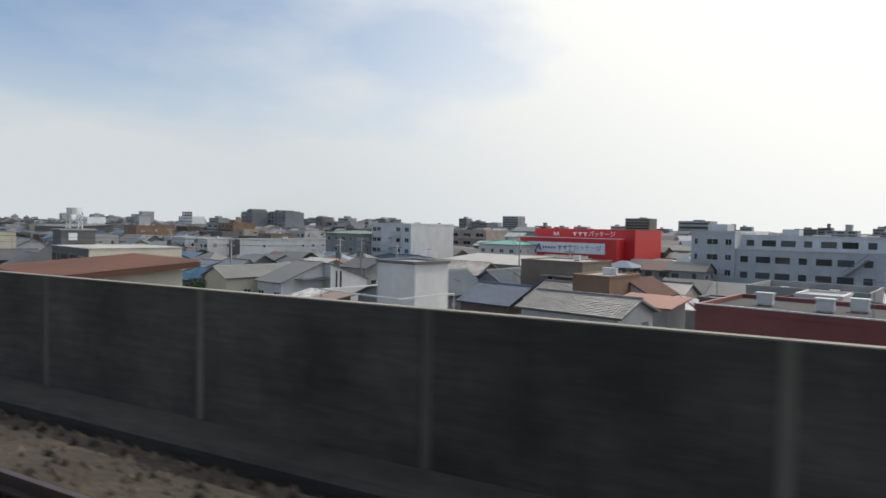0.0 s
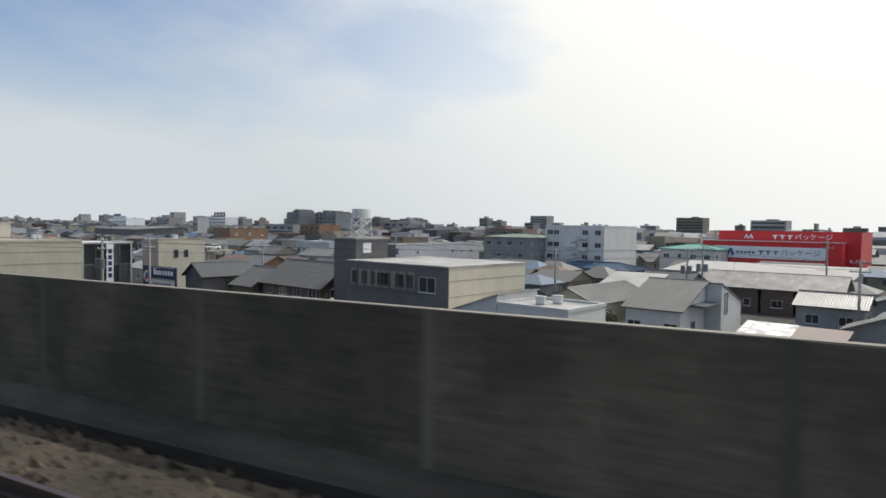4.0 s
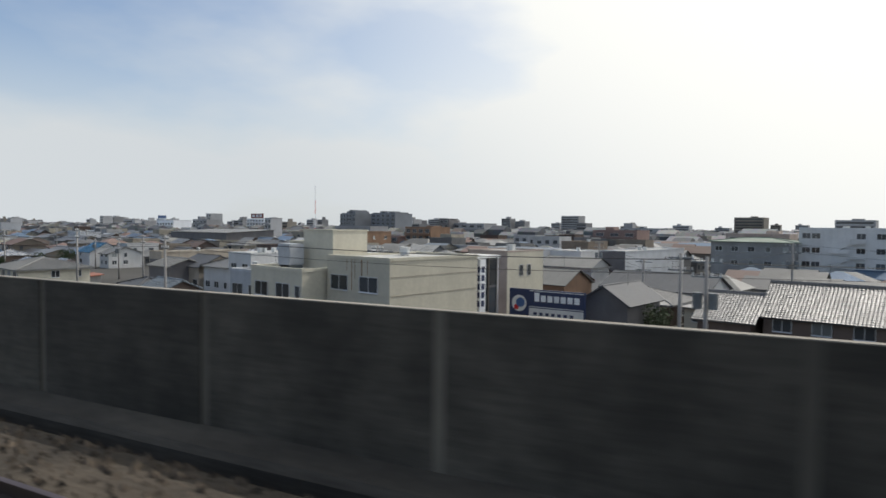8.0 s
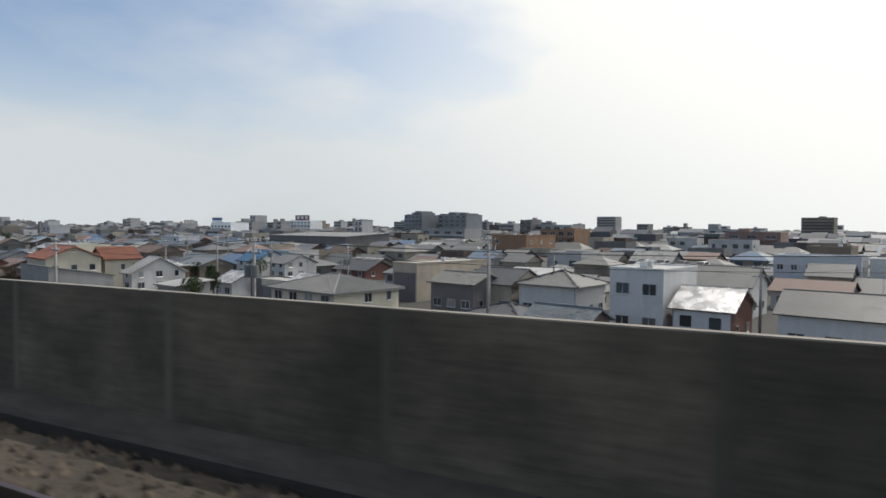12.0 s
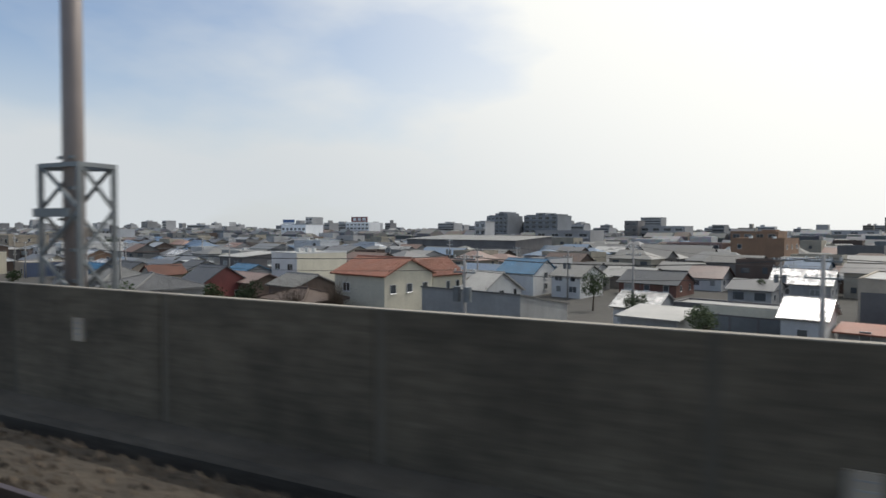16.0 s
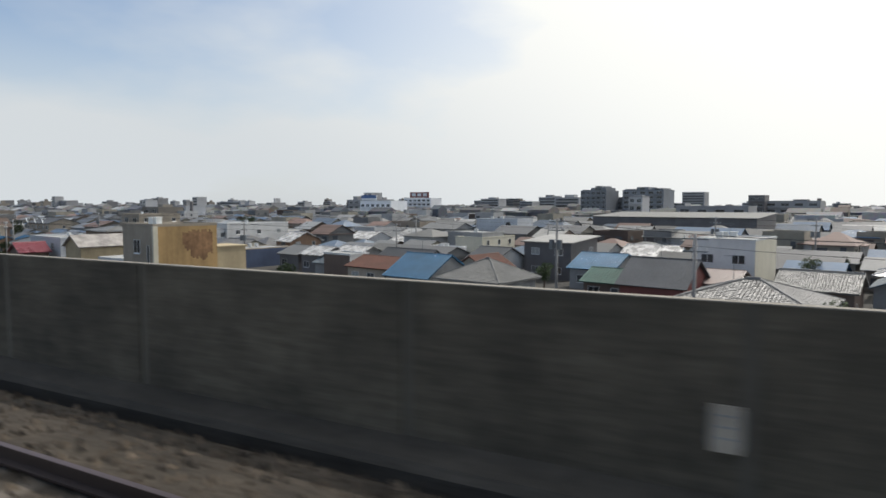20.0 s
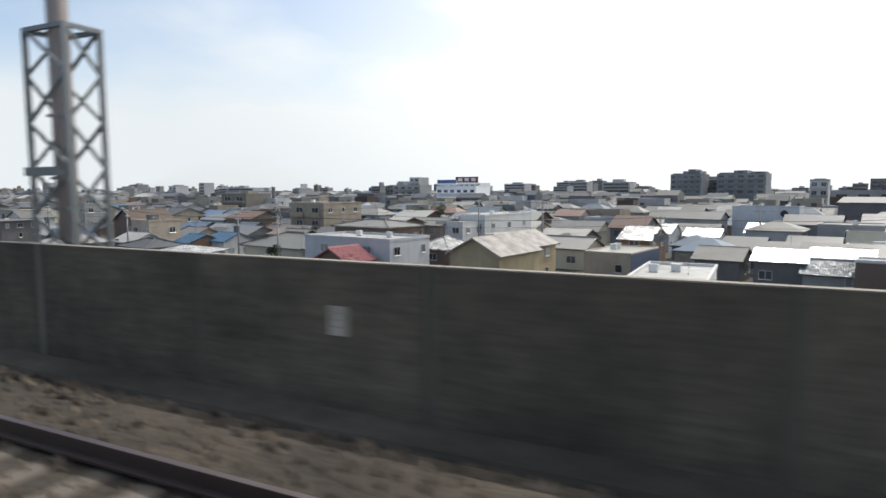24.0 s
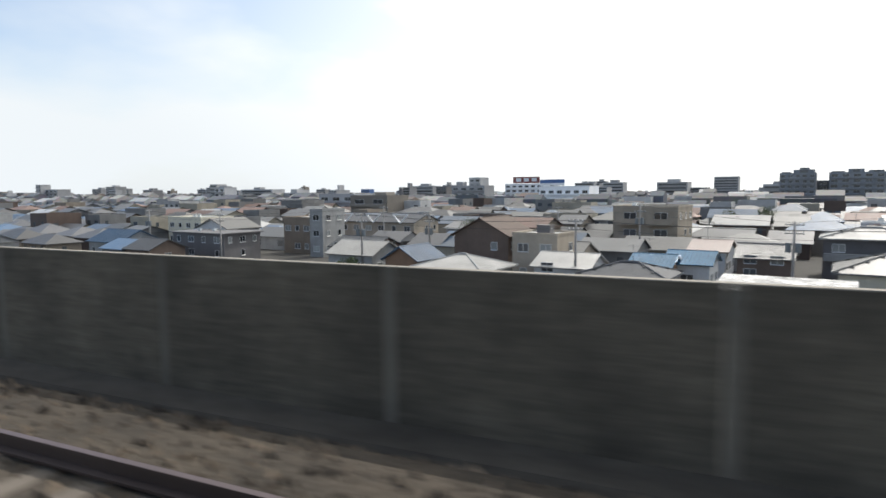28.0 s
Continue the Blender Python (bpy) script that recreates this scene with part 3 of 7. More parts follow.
def flat_roof(parent, w, d, top, wall_mat, deck="deck", lip=0.35):
    bm = bmesh.new()
    t = 0.16
    slab(bm, -w - 0.06, 0.06, -0.06, t, top, top + lip)
    slab(bm, -w - 0.06, 0.06, d - t, d + 0.06, top, top + lip)
    slab(bm, -w - 0.06, -w + t, t, d - t, top, top + lip)
    slab(bm, -t, 0.06, t, d - t, top, top + lip)
    part("parapet", bm, wall_mat, parent)
    bm = bmesh.new()
    slab(bm, -w + t, -t, t, d - t, top - 0.1, top + 0.05)
    part("roof", bm, deck, parent)


def shed_roof(parent, w, d, eave, rise, mat, style, over=0.4):
    """One slope, low towards the front."""
    bm = bmesh.new()
    o = Vector((-w - over, -over, eave - rise / d * over + 0.1))
    ex = Vector((1, 0, 0))
    ev = Vector((0, d + 2 * over, rise / d * (d + 2 * over)))
    S = ev.length
    ev.normalize()
    up = ex.cross(ev)
    L = w + 2 * over
    quad = [o, o + ex * L, o + ex * L + ev * S, o + ev * S]
    a = [bm.verts.new(p) for p in quad]
    b = [bm.verts.new(p - up * 0.14) for p in quad]
    bm.faces.new(a)
    bm.faces.new(b[::-1])
    for i in range(4):
        bm.faces.new((b[i], b[(i + 1) % 4], a[(i + 1) % 4], a[i]))
    clad(bm, o, ex, L, ev, S, 0, 0, style)
    part("roof", bm, mat, parent)


FOOT = []          # footprints in the street grid, to keep houses apart


def claim(x, y, w, d, margin=0.6):
    p = Vector((x, y, 0))
    a, b = p.dot(GU), p.dot(GV)
    FOOT.append((a - w - margin, a + margin, b - margin, b + d + margin))


def is_free(a0, a1, b0, b1):
    return all(a1 < f[0] or a0 > f[1] or b1 < f[2] or b0 > f[3] for f in FOOT)


def body(name, x, y, w, d, eave, rise, roof, wall, rot=GRID):
    """The walls, which carry the rest as parts. (x, y) is the corner nearest the line; w runs back along
    the street, d away from the line."""
    bm = bmesh.new()
    if roof == "gx":
        prof = [(0, 0), (d, 0), (d, eave), (d / 2, eave + rise), (0, eave)]
        lo = [bm.verts.new((-w, a, b)) for a, b in prof]
        hi = [bm.verts.new((0, a, b)) for a, b in prof]
    elif roof == "gy":
        prof = [(-w, 0), (0, 0), (0, eave), (-w / 2, eave + rise), (-w, eave)]
        lo = [bm.verts.new((a, d, b)) for a, b in prof]
        hi = [bm.verts.new((a, 0, b)) for a, b in prof]
    elif roof in ("shed", "fall"):
        prof = [(0, 0), (d, 0), (d, eave + rise), (0, eave)] if roof == "shed" else [(0, 0), (d, 0), (d, eave), (0, eave + rise)]
        lo = [bm.verts.new((-w, a, b)) for a, b in prof]
        hi = [bm.verts.new((0, a, b)) for a, b in prof]
    else:
        prof = [(0, 0), (d, 0), (d, eave), (0, eave)]
        lo = [bm.verts.new((-w, a, b)) for a, b in prof]
        hi = [bm.verts.new((0, a, b)) for a, b in prof]
    n = len(prof)
    for i in range(n):
        bm.faces.new((lo[i], hi[i], hi[(i + 1) % n], lo[(i + 1) % n]))
    bm.faces.new(lo)
    bm.faces.new(hi[::-1])
    bmesh.ops.recalc_face_normals(bm, faces=bm.faces)
    ob = new(name, mesh_of(name, bm, wall))
    ob.matrix_basis = pose(x, y, 0, 0, 0, rot)
    return ob


STYLE = {"tile": "tile", "redtile": "tile", "matttile": "tile", "blueglaze": "tile", "bluetile": "tile", "orange": "tile", "slate": "plain", "greyroof": "plain", "bluemetal": "seam",
         "brightblue": "seam", "redroof": "seam", "brownroof": "wave", "umber": "plain", "salmon": "wave", "lightroof": "wave",
         "zinc": "wave", "palewave": "wave", "teal": "seam", "palegreen": "seam", "dullgreen": "seam", "glossblue": "seam"}


ANTENNAS, UNITS = [], []       # where roof aerials and air conditioners will stand


def house(x, y, w, d, eave, rise=0.0, roof="gx", wall="white", cover="tile", storeys=2, front=3, right=2,
          label="", name="house", style=None, over=0.45, split=True, ww=1.5, wh=1.1, frame="frame", skip=0.12,
          ridge=None, category="house", group="", rot=GRID, hip=None):
    ob = body(name, x, y, w, d, eave, rise, roof, wall, rot)
    tagged(ob, label, category, group)
    claim(x, y, w, d)
    st = style or STYLE.get(cover, "plain")
    if roof in ("gx", "gy"):
        gable_roof(ob, w, d, eave, rise, roof[1], cover, st, over, ridge, split and st == "tile")
    elif roof == "hip":
        hip_roof(ob, w, d, eave, rise, cover, st, over + 0.1, ridge, hip, split and st == "tile")
    elif roof == "shed":
        shed_roof(ob, w, d, eave, rise, cover, st, over)
    elif roof == "fall":
        bm = bmesh.new()
        for y0, z0, y1, z1 in ((-0.1, eave + rise + 0.02, d + 0.3, eave - 0.05),):
            lo = [bm.verts.new(p) for p in ((-w - 0.1, y0, z0), (0.1, y0, z0), (0.1, y1, z1), (-w - 0.1, y1, z1))]
            hi = [bm.verts.new(v.co + Vector((0, 0, 0.14))) for v in lo]
            bm.faces.new(lo[::-1])
            bm.faces.new(hi)
            for i in range(4):
                bm.faces.new((lo[i], lo[(i + 1) % 4], hi[(i + 1) % 4], hi[i]))
        part("roof", bm, cover, ob)
    else:
        flat_roof(ob, w, d, eave, wall, cover if cover in ("deck", "lightroof", "zinc", "concrete", "asphalt", "darkgrey") else "deck", max(rise, 0.2))
    if split and roof not in ("shed", "fall") and rng.random() < 0.6:
        ANTENNAS.append((ob.matrix_basis @ Vector((-w * rng.uniform(0.3, 0.7), d / 2 if roof != "flat" else d * 0.4, eave + (rise if roof != "flat" else 0.05) + 0.05)), rng.uniform(-50, 50)))
    if front:
        wall_windows(ob, "front", w, d, eave, front, storeys, split, ww, wh, skip=skip, frame_mat=frame)
    if split and roof == "flat" and w > 4 and d > 5:
        for _ in range(rng.choice((1, 2, 3))):
            UNITS.append(ob.matrix_basis @ Vector((-w * rng.uniform(0.25, 0.8), d * rng.uniform(0.25, 0.7), eave + 0.05)))
    if right:
        right += 1 if split and right < 3 else 0
        wall_windows(ob, "right", w, d, eave, right, storeys, split, ww * 0.8, wh, skip=skip + 0.1, frame_mat=frame)
    return ob


# ===== ground =====
bm = bmesh.new()
polygon(bm, ((-2600, -900, 0), (1600, -900, 0), (1600, 4200, 0), (-2600, 4200, 0)))
ground = new("ground", mesh_of("ground", bm, "ground"))
tagged(ground, "bare grey ground between the houses", "ground", kind="structure")

# ===== the viaduct: deck, ballast, rails, parapet =====
S_LIST = [-45 + 5 * i for i in range(117)]


def rail_point(s, off, z):
    """A point off metres to the side of the camera's line after s metres."""
    g = 4.8e-4 * max(0.0, s - 230.0)
    n = Vector((g, 1, 0)).normalized()
    return Vector((-s, bend(s), z)) + n * off


def cant(s):
    """How much the bed is raised where the line curves."""
    k = min(1.0, max(0.0, (s - 322.0) / 58.0))
    return 0.19 * k * k * (3 - 2 * k)


def sweep(name, section, mat, parent=None, label="", category="", kind="structure", closed=True, raised=False):
    """A cross-section of (offset, height) run along the whole line."""
    bm = bmesh.new()
    rows = [[bm.verts.new(rail_point(s, o, z + (cant(s) if raised else 0))) for o, z in section] for s in S_LIST]
    n = len(section)
    for a, b in zip(rows, rows[1:]):
        for i in range(n if closed else n - 1):
            j = (i + 1) % n
            bm.faces.new((a[i], a[j], b[j], b[i]))
    if closed:
        bm.faces.new(rows[0][::-1])
        bm.faces.new(rows[-1])
    bmesh.ops.recalc_face_normals(bm, faces=bm.faces)
    ob = new(name, mesh_of(name, bm, mat))
    if parent:
        ob.parent = parent
        return ob
    return tagged(ob, label, category, kind=kind)


WALL_IN, WALL_TOP = 5.88, EYE - 0.885
viaduct = sweep("viaduct", [(-9.5, 8.7), (6.25, 8.7), (6.25, 7.2), (4.5, 6.9), (4.2, 5.6), (-7.5, 5.6), (-7.8, 6.9), (-9.5, 7.2)],
                "concrete", label="concrete viaduct deck under the tracks", category="viaduct")
sweep("ballast_bed", [(-5.6, 8.72), (-4.6, 9.28), (4.50, 9.33), (4.86, 9.31), (5.36, 8.92), (5.38, 8.72)], "ballast", raised=True,
      label="rusty brown ballast bed of the tracks", category="ballast")
sweep("cable_duct", [(5.40, 8.71), (5.40, 9.20), (5.47, 9.29), (5.876, 9.38), (5.876, 8.71)], "sootledge",
      label="low sooty concrete cable duct along the parapet", category="cable duct")

# loose stones on the shoulder of the bed
bm = bmesh.new()
for i in range(80000):
    s = rng.uniform(-20, 505)
    o = rng.uniform(2.2, 5.25)
    z = (9.32 if o < 4.5 else 9.33 - 0.055 * (o - 4.5) if o < 4.86 else 9.31 - 0.78 * (o - 4.86)) + cant(s)
    c = rail_point(s, o, z + 0.015)
    r = rng.choice((0.03, 0.035, 0.04, 0.05, 0.06, 0.08))
    t = rng.uniform(0, 6.28)
    p = [c + Vector((math.cos(t + k) * r * f, math.sin(t + k) * r * f, zz)) for k, f, zz in
         ((0, 1, -0.03), (2.1, 0.9, -0.03), (4.2, 1.1, -0.03), (0.5, 0.3, r * 0.9))]
    v = [bm.verts.new(q) for q in p]
    bm.faces.new((v[0], v[1], v[3]))
    bm.faces.new((v[1], v[2], v[3]))
    bm.faces.new((v[2], v[0], v[3]))
stones = new("ballast_stones", mesh_of("ballast_stones", bm, "stone"))
tagged(stones, "loose rust-stained ballast stones beside the rails", "ballast", kind="stuff")

# the neighbouring track: two rails and its sleepers
track = root("railway_track", pose(0, 0, 0), "railway track with rusty rails on concrete sleepers", "track", kind="structure")
RAIL_TOP = 9.55
for off in (3.42, 1.985):
    r = sweep("rail", [(off - 0.07, RAIL_TOP - 0.175), (off - 0.07, RAIL_TOP - 0.15), (off - 0.01, RAIL_TOP - 0.13),
                       (off - 0.01, RAIL_TOP - 0.045), (off - 0.034, RAIL_TOP - 0.035), (off - 0.034, RAIL_TOP - 0.002),
                       (off + 0.034, RAIL_TOP - 0.002), (off + 0.034, RAIL_TOP - 0.035), (off + 0.01, RAIL_TOP - 0.045),
                       (off + 0.01, RAIL_TOP - 0.13), (off + 0.07, RAIL_TOP - 0.15), (off + 0.07, RAIL_TOP - 0.175)], "rail", track, raised=True)
    sweep("rail_head", [(off - 0.03, RAIL_TOP - 0.003), (off + 0.03, RAIL_TOP - 0.003), (off + 0.03, RAIL_TOP),
                        (off - 0.03, RAIL_TOP)], "railhead", r, raised=True)
bm = bmesh.new()
slab(bm, -0.13, 0.13, -1.02, 1.02, -0.1, 0.07)
sleeper_mesh = mesh_of("sleeper", bm, "sleeper")
rest = bmesh.new()
for i in range(830):
    s = -8 + i * 0.61
    p = rail_point(s, 2.7, RAIL_TOP - 0.285 + cant(s))
    m = pose(*p, 0, 0, -math.degrees(math.atan(4.8e-4 * max(0, s - 230))))
    if 305 < s < 487:
        shared("sleeper", sleeper_mesh, track, m)
    else:
        k = len(rest.verts)
        slab(rest, -0.13, 0.13, -1.02, 1.02, -0.1, 0.07)
        rest.verts.ensure_lookup_table()
        for v in rest.verts[k:]:
            v.co = m @ v.co
tagged(part("sleepers", rest, "sleeper", track), "concrete sleepers half sunk in ballast", kind="stuff")

# the parapet, panel by panel
parapet = root("parapet_wall", pose(0, 0, 0), "dark sooty concrete parapet with pale sunlit top edge", "parapet", kind="structure")
PANEL = 3.4
bm = bmesh.new()
slab(bm, -0.065, 0.065, 0.006, 0.16, 8.72, WALL_TOP - 0.02)
joint_mesh = mesh_of("joint", bm, "joint")
panel_shapes = {}


def panel_shape(length, deep, mat):
    """One precast panel and its coping strip, shared between panels of one length."""
    key = (round(length, 2), deep, mat)
    if key not in panel_shapes:
        bm, top, sink = bmesh.new(), bmesh.new(), 0.02 if deep else 0
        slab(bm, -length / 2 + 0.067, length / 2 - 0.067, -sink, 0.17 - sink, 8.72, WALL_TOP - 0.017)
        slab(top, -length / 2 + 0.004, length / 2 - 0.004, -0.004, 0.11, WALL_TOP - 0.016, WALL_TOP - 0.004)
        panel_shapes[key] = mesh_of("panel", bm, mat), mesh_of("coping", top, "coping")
    return panel_shapes[key]


# joints run at even steps within each span of the viaduct, with an odd panel between spans
joints = []
for start, stop, phase in ((-31, 40, 3.18), (40, 85, 2.78), (85, 137, 2.15), (137, 250, 0.33), (250, 311, 2.48), (311, 515, 0.02)):
    at = math.ceil((start - phase) / PANEL) * PANEL + phase
    while at < stop:
        if not joints or at - joints[-1] > 1.2:
            joints.append(at)
        at += PANEL
for i, (left, right) in enumerate(zip(joints, joints[1:])):
    mid = (left + right) / 2
    turn = -math.degrees(math.atan(4.8e-4 * max(0, mid - 230)))
    # two spans take the panel material with a darker base colour
    panel_mesh, coping_mesh = panel_shape(right - left, i % 7 in (2, 3), "darkpanel" if mid < 52 or 88 < mid < 136 else "parapet")
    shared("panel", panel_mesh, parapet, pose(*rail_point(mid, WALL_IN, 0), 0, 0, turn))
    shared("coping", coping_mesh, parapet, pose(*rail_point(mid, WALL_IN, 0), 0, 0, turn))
    shared("joint", joint_mesh, parapet, pose(*rail_point(right, WALL_IN, 0), 0, 0, turn))


# plates and boxes fixed to the parapet
def wall_plate(s, z, w, h, bars=True):
    ob = root("distance_plate", pose(*rail_point(s, WALL_IN, z), 0, 0, -math.degrees(math.atan(4.8e-4 * max(0, s - 230)))),
              "small white enamel plate fixed to the parapet", "plate", "plates on the parapet")
    bm = bmesh.new()
    slab(bm, -w / 2, w / 2, -0.05, -0.024, -h / 2, h / 2)
    part("plate", bm, "wallplate", ob)
    bm = bmesh.new()
    slab(bm, -w / 2 - 0.02, w / 2 + 0.02, -0.024, 0.0, -h * 0.4, h * 0.4)
    part("backing", bm, "steel", ob)
    if bars:
        for k in (-0.22, 0.02, 0.26):
            bm = bmesh.new()
            slab(bm, -w * 0.3, w * 0.3, -0.054, -0.0505, k * h, k * h + 0.05 * h)
            part("printed_bar", bm, "grey", ob)


for s, z in ((127.0, 10.51), (153.9, 10.48), (217.0, 10.47), (233.8, 9.93), (243.5, 10.5), (256.0, 10.46), (335.0, 10.5),
             (337.7, 10.6), (385.4, 10.42), (452.7, 10.56)):
    wall_plate(s, z, 0.24, 0.34)
wall_plate(305.25, 10.0, 0.24, 0.42)


# catenary masts: a steel tube in a lattice cage
def catenary_mast(s, cage_top, tilt=0):
    """cage_top: height of the lattice cage above the eye."""
    base = rail_point(s, 6.62, 0)
    turn = -math.degrees(math.atan(4.8e-4 * max(0, s - 230)))
    ob = root("catenary_mast", pose(*base, 0, 0, turn),
              "grey steel tube mast in a lattice cage behind the parapet", "mast", "catenary masts along the line")
    bm = bmesh.new()
    beam(bm, (0, -0.06, 6.9), (0, -0.06, 21.0), 0.175, 14, 0.15)
    part("tube", bm, "pipe", ob, smooth=True)
    bm = bmesh.new()
    slab(bm, -0.6, 0.6, -0.3, 0.6, 6.6, 7.2)
    slab(bm, -0.45, 0.45, -0.3, 0.45, 7.2, 10.0)
    part("footing", bm, "concrete", ob)
    hx, h, lo, hi = 0.49, 0.30, 10.05, EYE + cage_top
    corners = ((-hx, -h), (hx, -h), (hx, h), (-hx, h))
    for cx, cy in corners:
        bm = bmesh.new()
        slab(bm, cx - 0.035, cx + 0.035, cy - 0.035, cy + 0.035, lo, hi)
        part("leg", bm, "steel", ob)
    n = max(2, round((hi - lo) / 0.72))
    st = (hi - lo) / n
    for k in range(4):
        (ax, ay), (bx, by) = corners[k], corners[(k + 1) % 4]
        for i in range(n):
            if i % 2:
                ax, ay, bx, by = bx, by, ax, ay
            bm = bmesh.new()
            beam(bm, (ax, ay, lo + i * st), (bx, by, lo + (i + 1) * st), 0.034)
            part("brace", bm, "steel", ob)
            if i % 2:
                ax, ay, bx, by = bx, by, ax, ay
        bm = bmesh.new()
        beam(bm, (ax, ay, hi - 0.03), (bx, by, hi - 0.03), 0.05)
        part("ring_bar", bm, "steel", ob)
        bm = bmesh.new()
        beam(bm, (ax, ay, lo + 0.05), (bx, by, lo + 0.05), 0.05)
        part("ring_bar", bm, "steel", ob)
    for cx, cy in corners:
        bm = bmesh.new()
        beam(bm, (cx, cy, hi - 0.08), (0, 0, hi - 0.08), 0.035)
        part("stay", bm, "steel", ob)
        bm = bmesh.new()
        beam(bm, (cx, cy, lo + st), (0, 0, lo + st + 0.2), 0.03)
        part("stay", bm, "steel", ob)
    bm = bmesh.new()
    slab(bm, -0.62, 0.3, -h - 0.06, -h - 0.02, EYE + 0.16, EYE + 0.30)
    part("number_plate_board", bm, "steel", ob)
    for i in range(6):
        bm = bmesh.new()
        z = 10.6 + i * 0.5
        slab(bm, -0.2, 0.2, -0.2, -0.16, z, z + 0.05)
        part("step_iron", bm, "steel", ob)


for s, c in ((-14.0, 2.7), (36.85, 2.65), (87.0, 2.55), (141.25, 2.55), (193.0, 2.5), (244.65, 1.02), (287.75, 2.55), (340.2, 2.6),
             (391.25, 2.5), (440.2, 2.35), (490.0, 2.8)):
    catenary_mast(s, c)

# ===== the town, from the first buildings passed to the last =====


def extra(name, x, y, z, w, d, h, mat, label, category, rot=GRID, group=""):
    """A plain boxy thing on a roof, with a lid and a foot."""
    ob = root(name, pose(x, y, z, 0, 0, rot), label, category, group)
    bm = bmesh.new()
    slab(bm, -w, 0, 0, d, 0.06, h)
    bmesh.ops.bevel(bm, geom=bm.edges[:], offset=0.03, segments=1, affect="EDGES")
    part("casing", bm, mat, ob)
    bm = bmesh.new()
    slab(bm, -w - 0.05, 0.05, -0.05, d + 0.05, h - 0.02, h + 0.06)
    part("lid", bm, mat, ob)
    bm = bmesh.new()
    slab(bm, -w + 0.1, -w + 0.2, 0.1, d - 0.1, 0, 0.06)
    slab(bm, -0.2, -0.1, 0.1, d - 0.1, 0, 0.06)
    part("foot", bm, "steel", ob)
    return ob


def spot(x, y, u, v):
    """From a house's near corner, u along its front and v to its back, in the plan."""
    p = Vector((x, y, 0)) + GU * u + GV * v
    return p.x, p.y


def lot(a, b):
    """A corner in the plan from its place in the street grid."""
    p = GU * a + GV * b
    return p.x, p.y


# -- first stretch --
flat1 = house(-11.0, 18.2, 5.0, 9, 7.6, 0.12, "flat", "white", "concrete", 3, 0, 0, "white rendered flat-roofed building with a stair tower", "building", category="building")
pent = body("roof_stair_tower", -11.7, 20.6, 2.1, 1.9, 2.9, 0, "flat", "white")
pent.location.z = 7.6
tagged(pent, "white stair tower on a flat roof", "stair tower")
flat_roof(pent, 2.1, 1.9, 2.9, "darkgrey", "deck", 0.12)
rl = root("roof_railing", pose(-11.2, 18.4, 7.65, 0, 0, GRID), "thin white tube railing round a flat roof", "railing")
for u0, v0, u1, v1 in ((-4.4, 0.2, -0.1, 0.2), (-0.1, 0.2, -0.1, 3.2), (-4.4, 0.2, -4.4, 7.5)):
    bm = bmesh.new()
    beam(bm, (u0, v0, 1.77), (u1, v1, 1.77), 0.035)
    part("rail", bm, "plate", rl)
    for f in (0.0, 1.0):
        bm = bmesh.new()
        beam(bm, (u0 + (u1 - u0) * f, v0 + (v1 - v0) * f, 0), (u0 + (u1 - u0) * f, v0 + (v1 - v0) * f, 1.77), 0.022)
        part("post", bm, "plate", rl)
house(-14.95, 8.9, 3.6, 3.2, 10.55, 0.22, "shed", "cream", "brownroof", 3, 0, 0, "cream building with a rust-brown pantile roof", "annex", category="annex", style="tile", over=0.35)
dr = house(9.5, 33.0, 13.1, 8, 7.75, 0.3, "flat", "darkred", "asphalt", 2, 0, 0, "dark red metal-clad workshop with a flat grey roof", "workshop", category="workshop")
bm = bmesh.new()
slab(bm, -13.25, 0.12, -0.1, 0.02, 8.055, 8.12)
part("coping", bm, "plate", dr)
house(*lot(-20.4, 42.2), 8.4, 6.0, 5.6, 1.0, "gx", "white", "tile", 2, 3, 1, "white house with a glinting grey tile roof")
house(*lot(-20.8, 52.2), 5.0, 4.0, 5.3, 0.5, "shed", "grey", "orange", 1, 1, 1, "low shed with a faded orange roof", "shed", category="shed", style="wave")
house(*lot(-29.4, 58.6), 4.2, 7.0, 7.0, 0.2, "flat", "orangewall", "concrete", 2, 0, 0, "narrow house clad in orange-brown boards")
house(*lot(-40.8, 57.0), 6.8, 8.6, 3.25, 1.7, "gx", "brownwall", "blueglaze", 1, 2, 1, "brown boarded house with a glinting blue-glazed tile roof")
house(*lot(-34.4, 58.8), 5.0, 8.6, 4.0, 1.65, "gx", "brownwall", "tile", 1, 2, 1, "narrow brown house with a glinting tile roof")
house(*lot(-51.8, 58.4), 8.8, 9.6, 3.3, 2.5, "gy", "grey", "bluetile", 1, 2, 1, "house with a wide blue-grey tile roof")
house(*lot(-49.2, 69.0), 7.4, 7.6, 3.6, 2.2, "gy", "grey", "bluetile", 1, 2, 1, "grey house with a blue-grey tiled gable roof")
house(*lot(-54.6, 53.6), 7.6, 3.8, 3.1, 1.5, "gy", "grey", "greyroof", 1, 1, 1, "small grey gabled house with a patchy grey roof")
main = house(*lot(-76.4, 51.4), 6.0, 14.4, 3.5, 2.6, "gx", "white", "greyroof", 1, 3, 1, "white gabled house with a broad grey roof")
bm = bmesh.new()
slab(bm, 0.004, 1.75, 2.4, 7.4, 3.75, 3.9)
part("porch_roof", bm, "slate", main)
sl = house(*lot(-74.68, 58.9), 1.66, 7.2, 3.4, 2.5, "fall", "white", "greyroof", 2, 0, 0, "white lean-to wing with narrow dark window slits", "wing", category="wing")
